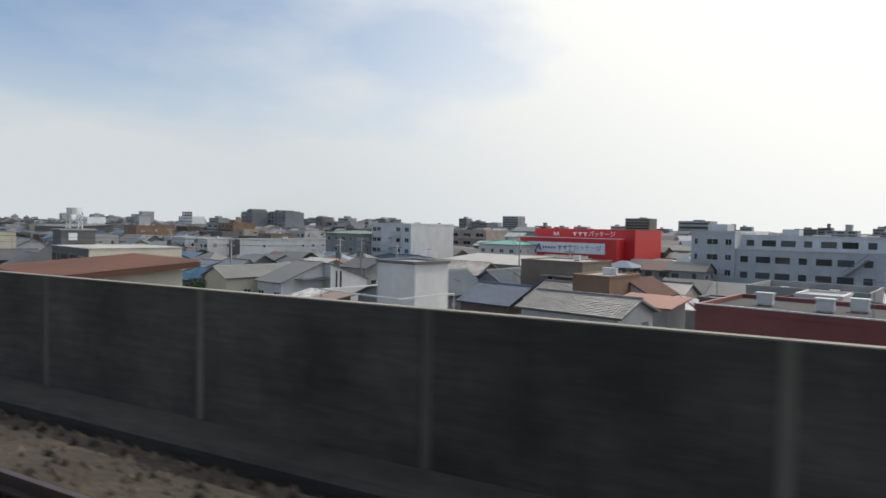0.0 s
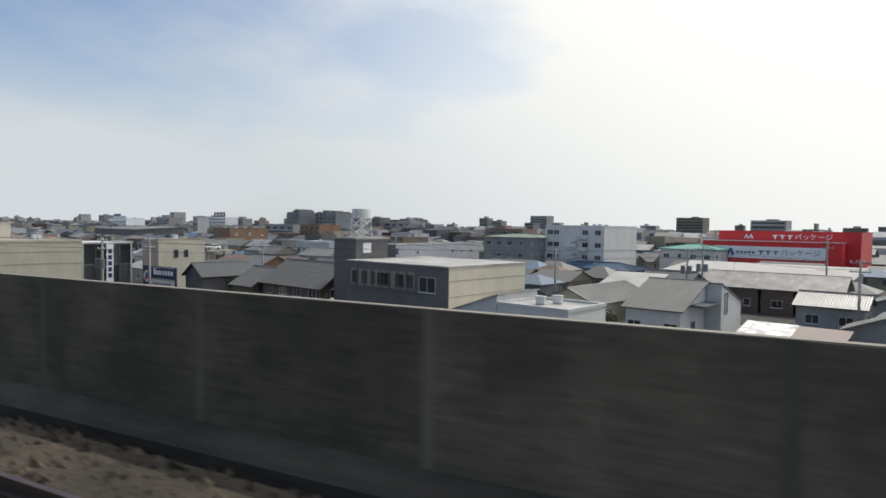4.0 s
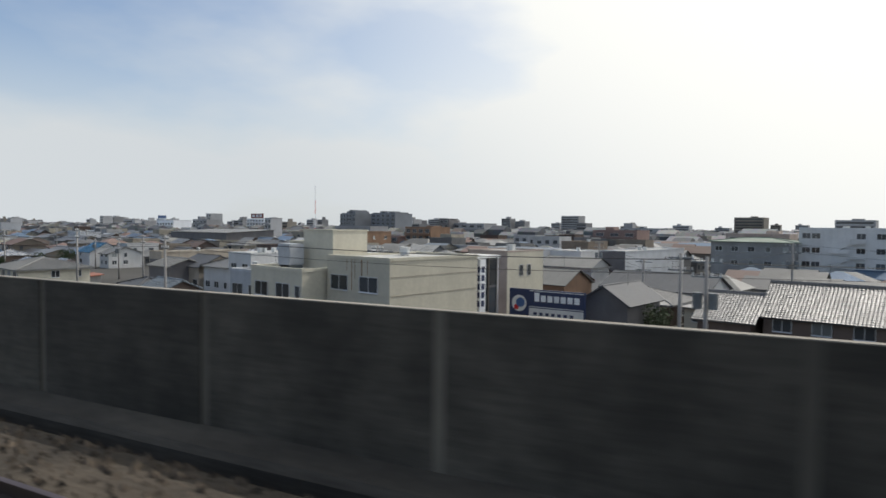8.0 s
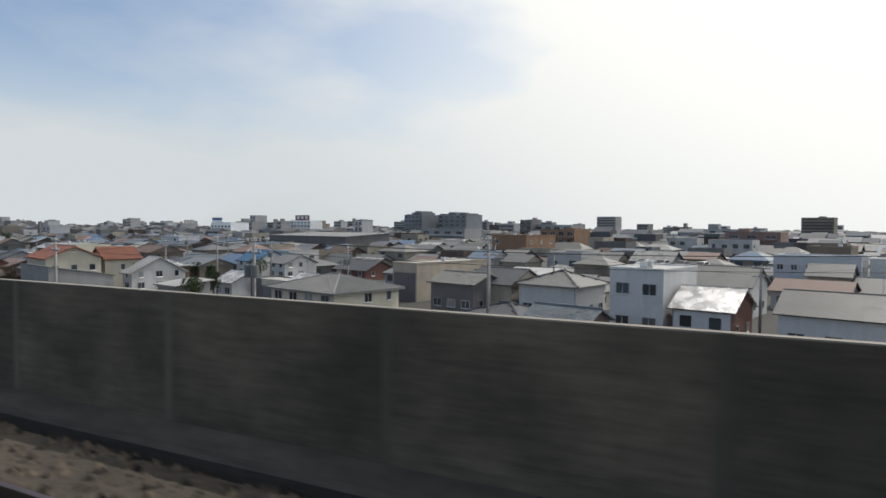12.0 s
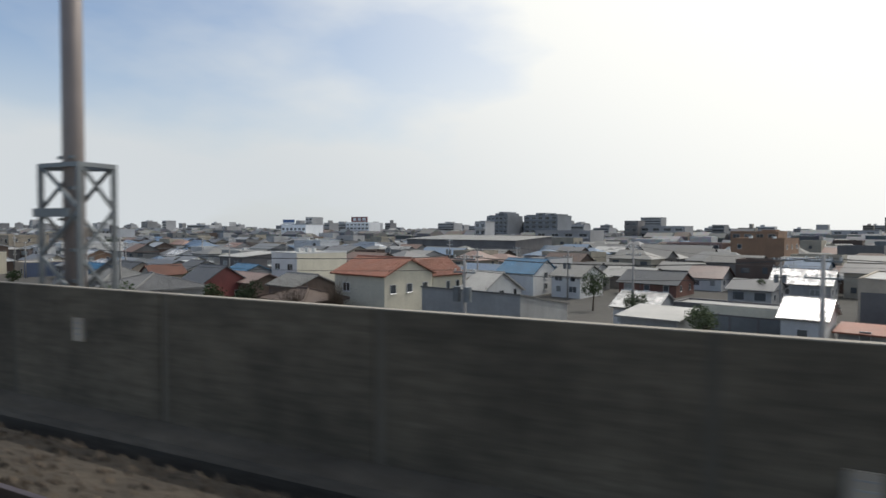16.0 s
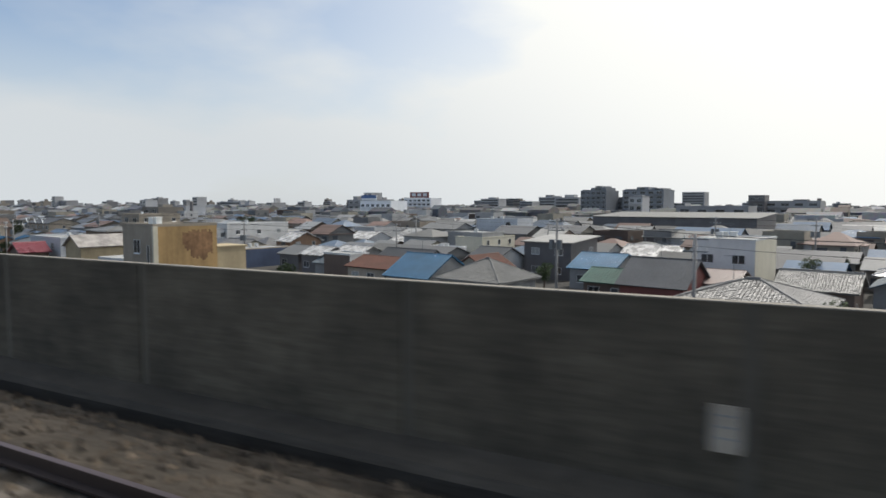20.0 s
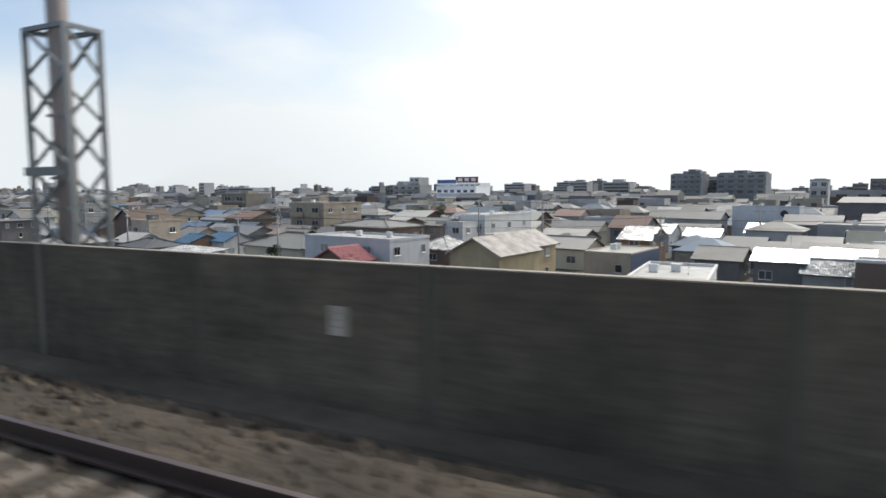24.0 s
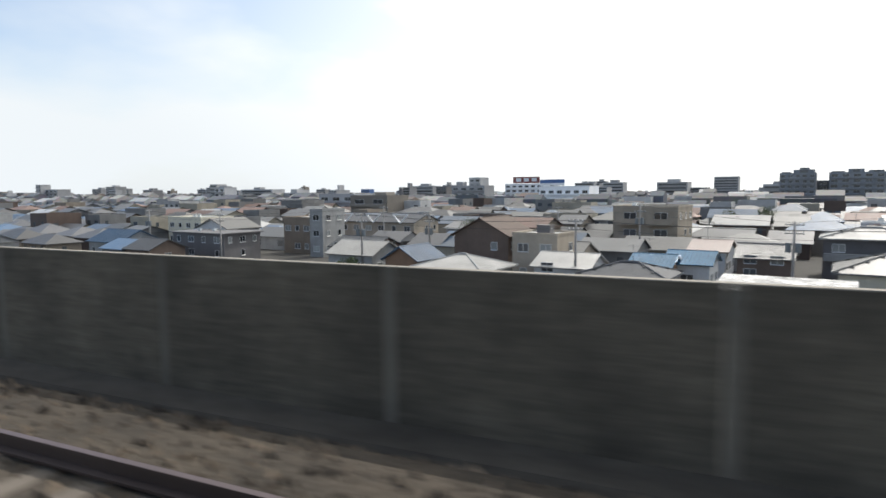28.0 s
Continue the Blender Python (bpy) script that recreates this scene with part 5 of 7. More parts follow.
for i in range(7):
    bm = bmesh.new()
    slab(bm, -5.5 + i * 0.66, -5.12 + i * 0.66, -0.045, -0.031, 3.0, 3.3)
    part("printed_bar", bm, "navy", bd)
for u in (-7.5, -4.1, -0.7):
    bm = bmesh.new()
    beam(bm, (u, 0.4, 0), (u, 0.4, 5.3), 0.09, 8)
    part("post", bm, "steel", hn)
house(-135.0, 86.1, 6.8, 8.0, 3.93, 1.87, "gx", "orangewall", "greyroof", 1, 2, 1, "small brown house with a grey gabled roof")
house(-152.5, 130.5, 14.0, 9.0, 7.0, 0.3, "flat", "bluewhite", "deck", 2, 6, 1, "long pale two-storey block with closely set windows", "building", category="building", skip=0, ww=1.1)
house(-143.8, 131.0, 7.4, 9.0, 6.8, 0.25, "flat", "white", "deck", 2, 3, 1, "small white flat-roofed block", "building", category="building")
house(-150.0, 164.0, 8.0, 11.0, 8.0, 0.3, "flat", "tan", "deck", 2, 0, 2, "plain tan block with a flat roof", "building", category="building")
house(-122.1, 62.0, 5, 8, 4.6, 1.6, "gy", "darkgrey", "slate", 1, 1, 1, "small dark grey gabled house")
house(-116.8, 90.0, 15, 10, 3.4, 2.0, "gx", "white", "slate", 1, 3, 1, "white barn with a dark grey roof", "barn", category="barn")
# -- third stretch --
wh = house(-178.4, 71.0, 6.2, 10.5, 7.4, 0.25, "flat", "white", "deck", 2, 2, 0, "white two-storey flat-roofed house", skip=0, ww=1.6, wh=1.3)
rb = house(-171.6, 69.3, 6.0, 7.5, 3.7, 1.95, "gx", "brick", "zinc", 1, 0, 1, "house with a glaring sheet roof and red-brown gable")
bm = bmesh.new()
slab(bm, -5.9, -0.1, -0.06, -0.004, 0, 3.6)
fc = part("front_cladding", bm, "white", rb)
for u_ in (-4.6, -1.6):
    bm = bmesh.new()
    slab(bm, u_ - 0.6, u_ + 0.6, -0.1, -0.064, 1.7, 2.9)
    part("pane", bm, "glass", fc)
house(-155.3, 66.2, 12.6, 8.0, 3.9, 1.9, "gx", "white", "greyroof", 1, 4, 1, "long white house with a grey pitched roof")
house(-170.0, 92.0, 9.0, 9.0, 4.4, 2.3, "gx", "white", "greyroof", 1, 2, 1, "white house with a grey pitched roof")
house(-189.6, 78.0, 8.6, 8, 4.5, 1.7, "hip", "white", "greyroof", 1, 3, 2, "white house with a grey hipped roof")
house(-199.0, 80.0, 7.6, 8, 4.3, 1.8, "gx", "beige", "slate", 1, 3, 1, "beige house with a dark pitched roof")
house(-184.2, 60.5, 7.0, 5.0, 2.7, 1.1, "gx", "brownwall", "bluetile", 1, 2, 1, "low house with a dark blue-grey tile roof")
house(-192.0, 62.5, 6.0, 5.0, 2.6, 1.0, "hip", "brownwall", "slate", 1, 2, 1, "low annex with a dark hipped roof")

house(-269.1, 107.5, 8.1, 8.5, 3.96, 2.4, "gx", "white", "glossblue", 2, 2, 2, "white gabled house with a deep blue roof", over=0.3)
house(-211.1, 56.5, 11.8, 10.1, 4.5, 1.65, "hip", "cream", "matttile", 2, 4, 2, "cream house with a grey hipped tile roof")

house(-222.0, 72.5, 4.6, 4.5, 1.75, 0.35, "shed", "grey", "orange", 1, 1, 0, "low shed with a faded orange sheet roof", "shed", category="shed", style="wave")
house(-227.8, 71.4, 3.9, 6.5, 3.2, 1.7, "gx", "white", "zinc", 1, 1, 1, "small white house with a bright shiny roof")
house(-252.0, 50.6, 11.3, 8.0, 4.9, 1.4, "fall", "grey", "greyroof", 1, 0, 0, "plain grey warehouse whose roof falls to the back", "warehouse", category="warehouse")
house(-273.1, 63.2, 9.0, 8.5, 6.4, 1.8, "gx", "cream", "orange", 2, 2, 2, "cream house with a bright orange tile roof", ww=1.3)
house(-271.4, 72.5, 6.0, 6.0, 6.0, 1.8, "gy", "cream", "orange", 2, 0, 2, "cream wing with an orange tile gable roof")
house(-265.0, 72.8, 3.6, 9.5, 3.74, 2.5, "gx", "white", "lightroof", 2, 1, 2, "white house with a pale ribbed sheet roof")
house(-244.2, 74.8, 5.0, 6.5, 2.9, 1.5, "gx", "white", "zinc", 1, 2, 1, "small house with a bright shiny roof")
house(-240.5, 60.8, 5.4, 5.0, 3.6, 0.5, "shed", "grey", "lightroof", 1, 1, 1, "low outbuilding with a pale flat-pitched roof", "shed", category="shed")
pkw = body("building", -280.2, 12.3, 1.9, 4.9, 10.1, 0, "flat", "pink", -4)
tagged(pkw, "small pink painted flat-roofed building close to the line", "building")
claim(-279.9, 12.3, 2.6, 4.9)
for nm, x0, x1, y0, y1 in (("front_rim", -2.0, 0.06, -0.06, 0.3), ("back_rim", -2.0, 0.06, 4.6, 4.96), ("left_rim", -2.0, -1.66, 0.3, 4.6), ("right_rim", -0.28, 0.06, 0.3, 4.6)):
    bm = bmesh.new()
    slab(bm, x0, x1, y0, y1, 10.1, 10.48)
    part(nm, bm, "pink", pkw)
bm = bmesh.new()
slab(bm, -1.66, -0.28, 0.3, 4.6, 10.1, 10.3)
part("roof", bm, "darkred", pkw, "dark red roof deck")

house(-305.1, 75.2, 9.8, 6.5, 3.31, 1.2, "gx", "brownwall", "salmon", 1, 3, 1, "low brown house with a salmon metal roof")
house(-294.4, 73.4, 7.0, 7.5, 3.29, 1.46, "gx", "brownwall", "matttile", 1, 2, 1, "house with a patchy grey tile roof")
house(-328.2, 97.6, 8.5, 9.0, 5.9, 0.7, "shed", "darkgrey", "lightroof", 2, 2, 1, "dark clad building with a pale lean-to roof", "building", category="building")
bw = house(-217.6, 87.6, 5.4, 19.0, 6.0, 0.25, "flat", "beige", "deck", 2, 0, 0, "plain beige building with a dark carport and blank end wall", "building", category="building")
# dark sheet over the front stands in for the shade inside the open carport
bm = bmesh.new()
slab(bm, -5.1, -0.3, -0.05, -0.004, 0, 4.6)
part("carport_door", bm, "darkgrey", bw)
house(-203.4, 77.3, 7.6, 7.0, 4.28, 1.18, "gx", "darkgrey", "matttile", 1, 3, 1, "low house with a long glinting tile roof")
house(-222.4, 120.1, 9.0, 7.0, 2.98, 2.15, "gx", "grey", "zinc", 1, 2, 1, "house with a broad bright metal roof")
gar = house(-230.8, 74.2, 12.0, 5.0, 3.4, 0.25, "flat", "darkgrey", "concrete", 1, 0, 0, "dark garage with a cream fascia and a flat roof", "garage", category="garage")
bm = bmesh.new()
slab(bm, -8.8, 0.0, -0.12, -0.066, 2.6, 3.6)
part("fascia", bm, "cream", gar, "cream fascia board")
for k in range(3):
    bm = bmesh.new()
    slab(bm, -8.5 + k * 2.9, -5.9 + k * 2.9, -0.05, -0.004, 0.1, 2.4)
    part("roller_door", bm, "steel", gar)
house(-239.3, 132.2, 6.4, 8.0, 2.6, 2.0, "gx", "white", "salmon", 1, 2, 1, "white house with a faded salmon roof")
house(-245.9, 116.2, 10.6, 9.0, 2.3, 1.9, "gx", "brick", "slate", 1, 3, 1, "house with a long dark slate roof and brick end")
house(-260.5, 106.8, 5.6, 8.5, 3.84, 1.69, "gx", "white", "greyroof", 2, 2, 2, "white house with a grey roof and end windows")
wbx = house(-303.0, 84.0, 7.2, 11.0, 7.6, 0.2, "flat", "white", "deck", 2, 2, 0, "white box-shaped building with a blank cream side", "building", category="building", skip=0)
bm = bmesh.new()
slab(bm, 0.004, 0.04, 0.1, 10.9, 0, 7.6)
part("side_cladding", bm, "cream", wbx)
house(-300.3, 186.6, 47, 22, 8.2, 1.2, "shed", "darkgrey", "greyroof", 1, 10, 2, "big dark warehouse with a grey sloping roof", "warehouse", category="warehouse", ww=2.4, wh=1.4)
house(-227.0, 170.0, 12, 16, 9.5, 0.4, "flat", "orangewall", "deck", 3, 3, 3, "orange-brown tiled apartment block", "apartment_block", category="apartments")
# -- fourth stretch --
ye = house(-352.5, 41.3, 6.2, 6.2, 9.9, 0.25, "flat", "duskbeige", "deck", 3, 0, 0, "beige and ochre building with rust-stained side", "building", category="building")
bm = bmesh.new()
slab(bm, 0.004, 0.05, 0.35, 6.2, 0, 9.9)
part("side_wall", bm, surface("stained_ochre", (0.50, 0.33, 0.15), 0.85, vary=0.15, stain=0.35, streak=0.9, blotch=0.25), ye, "ochre side wall with rust stains")
bm = bmesh.new()
slab(bm, -0.1, 0.14, -0.09, 0.34, 0, 9.95)
part("corner_strip", bm, "cream", ye)
bm = bmesh.new()
slab(bm, -3.5, 0.0, 6.204, 9.4, 0, 7.7)
slab(bm, -3.6, 0.1, 6.204, 9.5, 7.7, 7.85)
part("rear_annex", bm, "ochre", ye, "lower ochre annex")
rust_ = random.Random(5)
for k in range(16):
    v0 = 2.7 + k * 0.19
    lower = 9.55 - (1.1 + 1.5 * math.sin(k / 15 * 2.6)) - rust_.uniform(0, 0.5)
    bm = bmesh.new()
    slab(bm, 0.051, 0.0535, v0, v0 + 0.189, lower, 9.6 - rust_.uniform(0, 0.35))
    part("rust_run", bm, "rust", ye)
window(ye, "front", 3.0, 8.0, 6.2, 6.2, 1.3, 1.3)
window(ye, "front", 5.2, 7.2, 6.2, 6.2, 0.5, 2.0)
house(-339.4, 70.0, 7.0, 9.0, 2.9, 2.5, "gx", "grey", "glossblue", 1, 2, 1, "low house with a blue metal roof")
house(-329.2, 67.6, 8.6, 8.0, 3.0, 2.3, "hip", "grey", "matttile", 1, 2, 1, "low house with a blue-grey hipped roof")
house(-363.0, 86.0, 6.5, 6.0, 2.2, 1.3, "gx", "grey", "bluetile", 1, 2, 1, "low grey house with a blue-grey tile roof")
house(-313.9, 115.6, 10.4, 7.0, 2.8, 1.75, "gx", "brownwall", "zinc", 1, 3, 1, "house with a bright rust-flecked metal roof")
house(-309.8, 69.9, 6.9, 8.0, 3.4, 2.5, "gx", "darkred", "slate", 1, 2, 1, "house with a dark roof and red-brown gable")
house(-300.0, 50.5, 10, 9, 4.3, 1.75, "hip", "grey", "tile", 1, 3, 1, "house with a glinting grey hipped tile roof")
oc = house(-457.5, 125.1, 11.0, 12.0, 8.9, 0.3, "flat", "duskbeige", "deck", 3, 0, 3, "beige three-storey apartment building with balconies", "apartment_block", category="apartments", skip=0)
for r in range(3):
    for u in (3.0, 8.2):
        window(oc, "front", u, r * 2.9 + 1.4, 11.0, 12, 2.2, 1.7)
        bm = bmesh.new()
        slab(bm, -11.0 + u - 2.1, -11.0 + u + 2.1, -1.1, -0.0, r * 2.9 + 0.05, r * 2.9 + 0.2)
        slab(bm, -11.0 + u - 2.1, -11.0 + u + 2.1, -1.15, -1.05, r * 2.9 + 0.2, r * 2.9 + 1.2)
        part("balcony", bm, "duskbeige", oc)
house(-399.6, 67.1, 6.2, 8.5, 5.2, 1.6, "gy", "ochre", "palewave", 2, 0, 0, "ochre gabled house with a pale roof")
house(-400.4, 77.4, 6.4, 10.0, 5.0, 1.5, "gy", "ochre", "palewave", 2, 0, 1, "ochre gabled house beside its twin")
house(-455.5, 90.6, 4.9, 6.0, 3.3, 1.2, "gx", "white", "glossblue", 1, 1, 1, "small white gabled house with a glossy blue roof")
house(-460.0, 87.6, 4.4, 6.0, 3.2, 1.1, "gx", "orangewall", "glossblue", 1, 1, 1, "small orange-brown house with a glossy blue roof")
house(-415.9, 74.6, 15.5, 8.0, 5.55, 0.35, "flat", "bluewhite", "deck", 2, 2, 2, "long pale flat-roofed building", "building", category="building")
house(-432.0, 79.4, 13.0, 9.0, 3.7, 1.8, "hip", "cream", "greyroof", 1, 3, 2, "house with a low grey hipped roof")

house(*lot(-488.4, -28.4), 8.4, 8.0, 6.0, 2.2, "gy", "brownwall", "umber", 2, 2, 2, "tall brown gabled house with a dark brown roof")
house(-418.8, 69.3, 5.6, 4.4, 3.5, 1.4, "gy", "brownwall", "redtile", 1, 0, 1, "small brown house with a glossy red tile roof")
house(-423.6, 116.2, 7.6, 9.0, 6.0, 0.3, "flat", "brick", "lightroof", 2, 2, 2, "red-brown two-storey building with a flat roof", "building", category="building", skip=0)
house(-417.4, 117.2, 5.6, 18.0, 7.0, 0.3, "flat", "white", "deck", 2, 2, 3, "white block with a flat roof", "building", category="building", skip=0)


house(*lot(-484.6, -43.0), 9.0, 8.0, 2.9, 1.5, "hip", "grey", "lightroof", 1, 3, 1, "low house with a pale grey hipped roof")
house(*lot(-496.2, -38.5), 5.0, 6.0, 3.3, 1.5, "gy", "orangewall", "bluemetal", 1, 1, 1, "small orange-brown gabled house with a blue roof")
house(*lot(-505.5, -36.0), 8.0, 7.0, 3.2, 1.6, "gx", "grey", "lightroof", 1, 2, 1, "grey house with a pale pitched roof")
tri_ = house(*lot(-523.7, 0.0), 20.0, 9.0, 5.7, 1.5, "gx", "beige", "slate", 2, 6, 2, "beige apartment house with white gable trims", "apartment_block", category="apartments")
for u in (-17.5, -10.0, -3.0):
    for du in (-1.9, 1.9):
        bm = bmesh.new()
        beam(bm, (u, -0.5, 5.5), (u + du, -0.5, 7.3), 0.14, 4)
        part("gable_trim", bm, "signwhite", tri_)
    bm = bmesh.new()
    beam(bm, (u - 1.9, -0.5, 7.3), (u + 1.9, -0.5, 7.3), 0.14, 4)
    part("gable_trim", bm, "signwhite", tri_)
blk = house(-531.0, 102.8, 14.0, 8.0, 4.6, 0.2, "flat", "darkgrey", "concrete", 2, 4, 2, "grey two-storey block with a dark overhanging roof", "building", category="building")
bm = bmesh.new()
slab(bm, -14.5, 0.5, -0.5, 8.5, 4.82, 5.02)
part("roof_slab", bm, "darkgrey", blk)
nv = house(*lot(-442.5, -7.0), 10.5, 8.0, 5.4, 1.3, "hip", "darkgrey", "lightroof", 2, 3, 2, "dark two-storey house with a pale hipped roof", style="plain")
bm = bmesh.new()
slab(bm, -10.4, -0.2, -1.0, -0.004, 2.5, 3.5)
part("balcony", bm, "grey", nv)
house(*lot(-466.0, -38.6), 8.5, 6.5, 2.9, 1.2, "hip", "grey", "slate", 1, 2, 1, "low house with a dark hipped roof")
house(-452.4, 103.6, 4.6, 8.0, 3.62, 1.2, "gx", "bluewhite", "salmon", 2, 1, 2, "pale blue-walled house with a faded pale roof")
house(*lot(-480.8, -30.0), 6.2, 6.0, 6.3, 0.3, "flat", "beige", "deck", 2, 2, 1, "pale flat-roofed building with a dark water tank", "building", category="building")
extra("water_tank", *spot(*lot(-480.8, -30.0), -1.6, 1.4), 6.35, 1.8, 1.5, 1.1, "darkgrey", "dark rectangular water tank on a flat roof", "water tank")
house(-380.0, 60.0, 6.4, 12.5, 4.2, 0.35, "flat", "white", "deck", 1, 2, 2, "low white flat-roofed building with a thick parapet", "building", category="building", rot=-5)
house(*lot(-450.0, -41.5), 10.5, 6.0, 2.7, 0.6, "shed", "grey", "zinc", 1, 2, 1, "low shed with a grey corrugated roof", "shed", category="shed")
house(*lot(-474.5, -36.5), 6.5, 6.0, 3.3, 1.3, "gx", "white", "lightroof", 2, 2, 1, "white house with a shiny pale roof")
house(*lot(-456.0, -17.0), 6.0, 6.5, 3.4, 1.4, "gx", "brownwall", "tile", 2, 2, 1, "brown two-storey house with a grey tile roof")
house(-424.1, 90.3, 11.3, 8.0, 6.2, 1.0, "hip", "brownwall", "greyroof", 2, 4, 2, "brown two-storey house with a low grey hipped roof")
house(-424.2, 112.0, 8.8, 8.0, 5.4, 1.1, "gx", "pinkish", "greyroof", 2, 2, 3, "pinkish gabled house with narrow windows")
house(-420.5, 130.2, 8.6, 6.0, 6.19, 0.25, "flat", "white", "deck", 2, 3, 1, "white flat-roofed house with two small windows", "building", category="building")
nvw = house(-388.6, 89.7, 6.5, 12.0, 3.44, 0.2, "flat", "beige", "lightroof", 1, 2, 0, "low beige flat-roofed building with a navy end wall", "building", category="building")
bm = bmesh.new()
slab(bm, 0.004, 0.05, 0.0, 12.0, 0, 3.44)
part("end_wall", bm, "navywall", nvw, "navy painted end wall")
house(-387.2, 103.4, 4.6, 8.0, 4.4, 1.7, "gx", "orangewall", "zinc", 2, 1, 1, "white-roofed house with a red-brown gable")
house(-385.4, 130.3, 7.1, 8.0, 3.65, 1.5, "gx", "bluewhite", "zinc", 1, 2, 2, "pale house with a glaring white roof")
house(-376.9, 134.6, 6.2, 7.0, 2.9, 1.3, "gx", "white", "zinc", 1, 2, 1, "white house with a bright sheet roof")
house(-375.7, 91.3, 5.4, 7.0, 3.02, 1.29, "gx", "darkgrey", "greyroof", 1, 2, 2, "dark house with a grey sloping roof")
# both roofs are blue sheet; pale zinc here imitates the sun glaring off them
house(-369.0, 89.0, 5.4, 6.0, 3.3, 1.2, "gx", "darkgrey", "zinc", 1, 2, 1, "dark shop with a glaring sheet roof")
house(-362.1, 89.9, 6.0, 6.0, 3.6, 1.1, "gx", "grey", "zinc", 1, 2, 1, "grey shop with a glaring sheet roof")
rw = house(-359.3, 165.0, 13.9, 8.0, 7.68, 0.25, "flat", "bluewhite", "deck", 2, 0, 1, "tall pale two-storey block with round windows", "building", category="building")
for zz in (3.0, 6.3):
    bm = bmesh.new()
    beam(bm, (-3.0, -0.01, zz), (-3.0, -0.08, zz), 0.8, 18)
    part("round_window", bm, "glass", rw)
house(-366.7, 138.4, 5.2, 8.0, 3.57, 1.62, "gx", "grey", "lightroof", 1, 1, 1, "grey gabled house with a pale roof")
house(-353.1, 123.1, 9.2, 8.0, 5.84, 0.25, "flat", "grey", "deck", 2, 1, 1, "long grey flat-roofed building", "building", category="building")
house(-406.1, 91.2, 3.3, 4.0, 5.35, 0.2, "flat", "cream", "deck", 2, 0, 0, "narrow cream box-shaped building", "building", category="building")
house(-427.0, 100.1, 3.6, 7.0, 6.2, 1.0, "gx", "brownwall", "lightroof", 2, 1, 2, "brown two-storey house with a pale roof")
house(-412.2, 134.7, 5.4, 7.0, 3.8, 1.3, "gx", "beige", "lightroof", 1, 2, 2, "beige house with a bright pale roof")
house(-401.4, 128.2, 9.3, 9.0, 2.31, 1.6, "gx", "brownwall", "lightroof", 1, 3, 1, "low house with a wide pale roof")
house(-518.6, 114.8, 3.2, 6.0, 8.6, 0.25, "flat", "grey", "deck", 3, 1, 1, "narrow grey three-storey block", "building", category="building")
house(-523.6, 119.4, 7.4, 7.0, 6.9, 0.25, "flat", "tan", "deck", 2, 3, 1, "tan two-storey flats beside a grey block", "building", category="building")
dcb = house(-359.0, 82.6, 6.1, 4.0, 4.07, 0.25, "flat", "white", "concrete", 1, 0, 0, "small dark-fronted house with a white end wall", skip=0)
bm = bmesh.new()
slab(bm, -6.1, 0.0, -0.05, -0.004, 0, 4.0)
part("front_cladding", bm, "brownwall", dcb)
house(-316.6, 76.4, 5.4, 6.0, 2.7, 1.3, "gx", "brownwall", "dullgreen", 1, 2, 1, "low brown house with a dull green roof")
house(-354.0, 107.6, 7.3, 6.0, 3.57, 0.25, "flat", "white", "deck", 1, 0, 1, "small white flat-roofed building", "building", category="building")
house(-351.8, 120.0, 7.0, 12.0, 5.0, 0.25, "flat", "cream", "deck", 2, 0, 3, "cream flat-roofed house with small windows", "building", category="building")
house(-339.0, 131.0, 6.0, 8.0, 4.9, 1.6, "gx", "pinkish", "lightroof", 2, 2, 1, "pinkish house with a pale pitched roof")
house(*lot(-515.0, -24.0), 9.0, 7.5, 2.9, 1.4, "gx", "brownwall", "slate", 2, 3, 1, "dark brown house with a slate roof")
house(*lot(-548.0, -26.0), 9.0, 7.5, 5.2, 1.7, "gy", "white", "greyroof", 2, 3, 1, "white gabled house with a grey roof")
house(*lot(-560.0, -40.0), 10.0, 8.0, 3.2, 1.9, "gx", "grey", "bluemetal", 1, 3, 1, "low house with a wide blue metal roof")
house(*lot(-572.0, -14.0), 12.0, 9.0, 6.2, 0.3, "flat", "cream", "deck", 2, 4, 1, "cream flat-roofed block among the houses", "building", category="building")

house(-280.5, 57.5, 8.0, 6.0, 3.4, 1.2, "hip", "brownwall", "umber", 1, 3, 1, "long low house with a brown roof")
house(-419.9, 111.9, 6.0, 7.0, 6.0, 0.2, "flat", "white", "deck", 2, 2, 1, "white box-shaped house among the roofs")
claim(-175.0, 111.5, 17, 9)
claim(*spot(-69.0, 98.0, 0, 0), 11, 13)

# ===== houses that fill the streets behind =====
LOOKS = (("white", "tile"), ("cream", "tile"), ("grey", "slate"), ("beige", "greyroof"), ("grey", "greyroof"), ("brownwall", "tile"),
         ("white", "slate"), ("brownwall", "greyroof"), ("grey", "lightroof"), ("brownwall", "slate"), ("grey", "bluemetal"),
         ("beige", "brownroof"), ("brownwall", "salmon"), ("grey", "bluetile"), ("grey", "tile"), ("beige", "slate"), ("white", "zinc"), ("brownwall", "zinc"), ("grey", "glossblue"), ("darkgrey", "lightroof"))
WORDS = {"white": "white", "cream": "cream", "grey": "grey", "beige": "beige", "brownwall": "brown boarded", "bluewhite": "pale blue",
         "tile": "grey tile", "slate": "dark slate", "greyroof": "grey cement", "lightroof": "pale metal", "zinc": "shiny sheet", "glossblue": "glossy blue", "darkgrey": "dark grey",
         "bluemetal": "blue metal", "brownroof": "rust-brown", "salmon": "salmon", "bluetile": "blue-grey tile", "redroof": "red metal"}


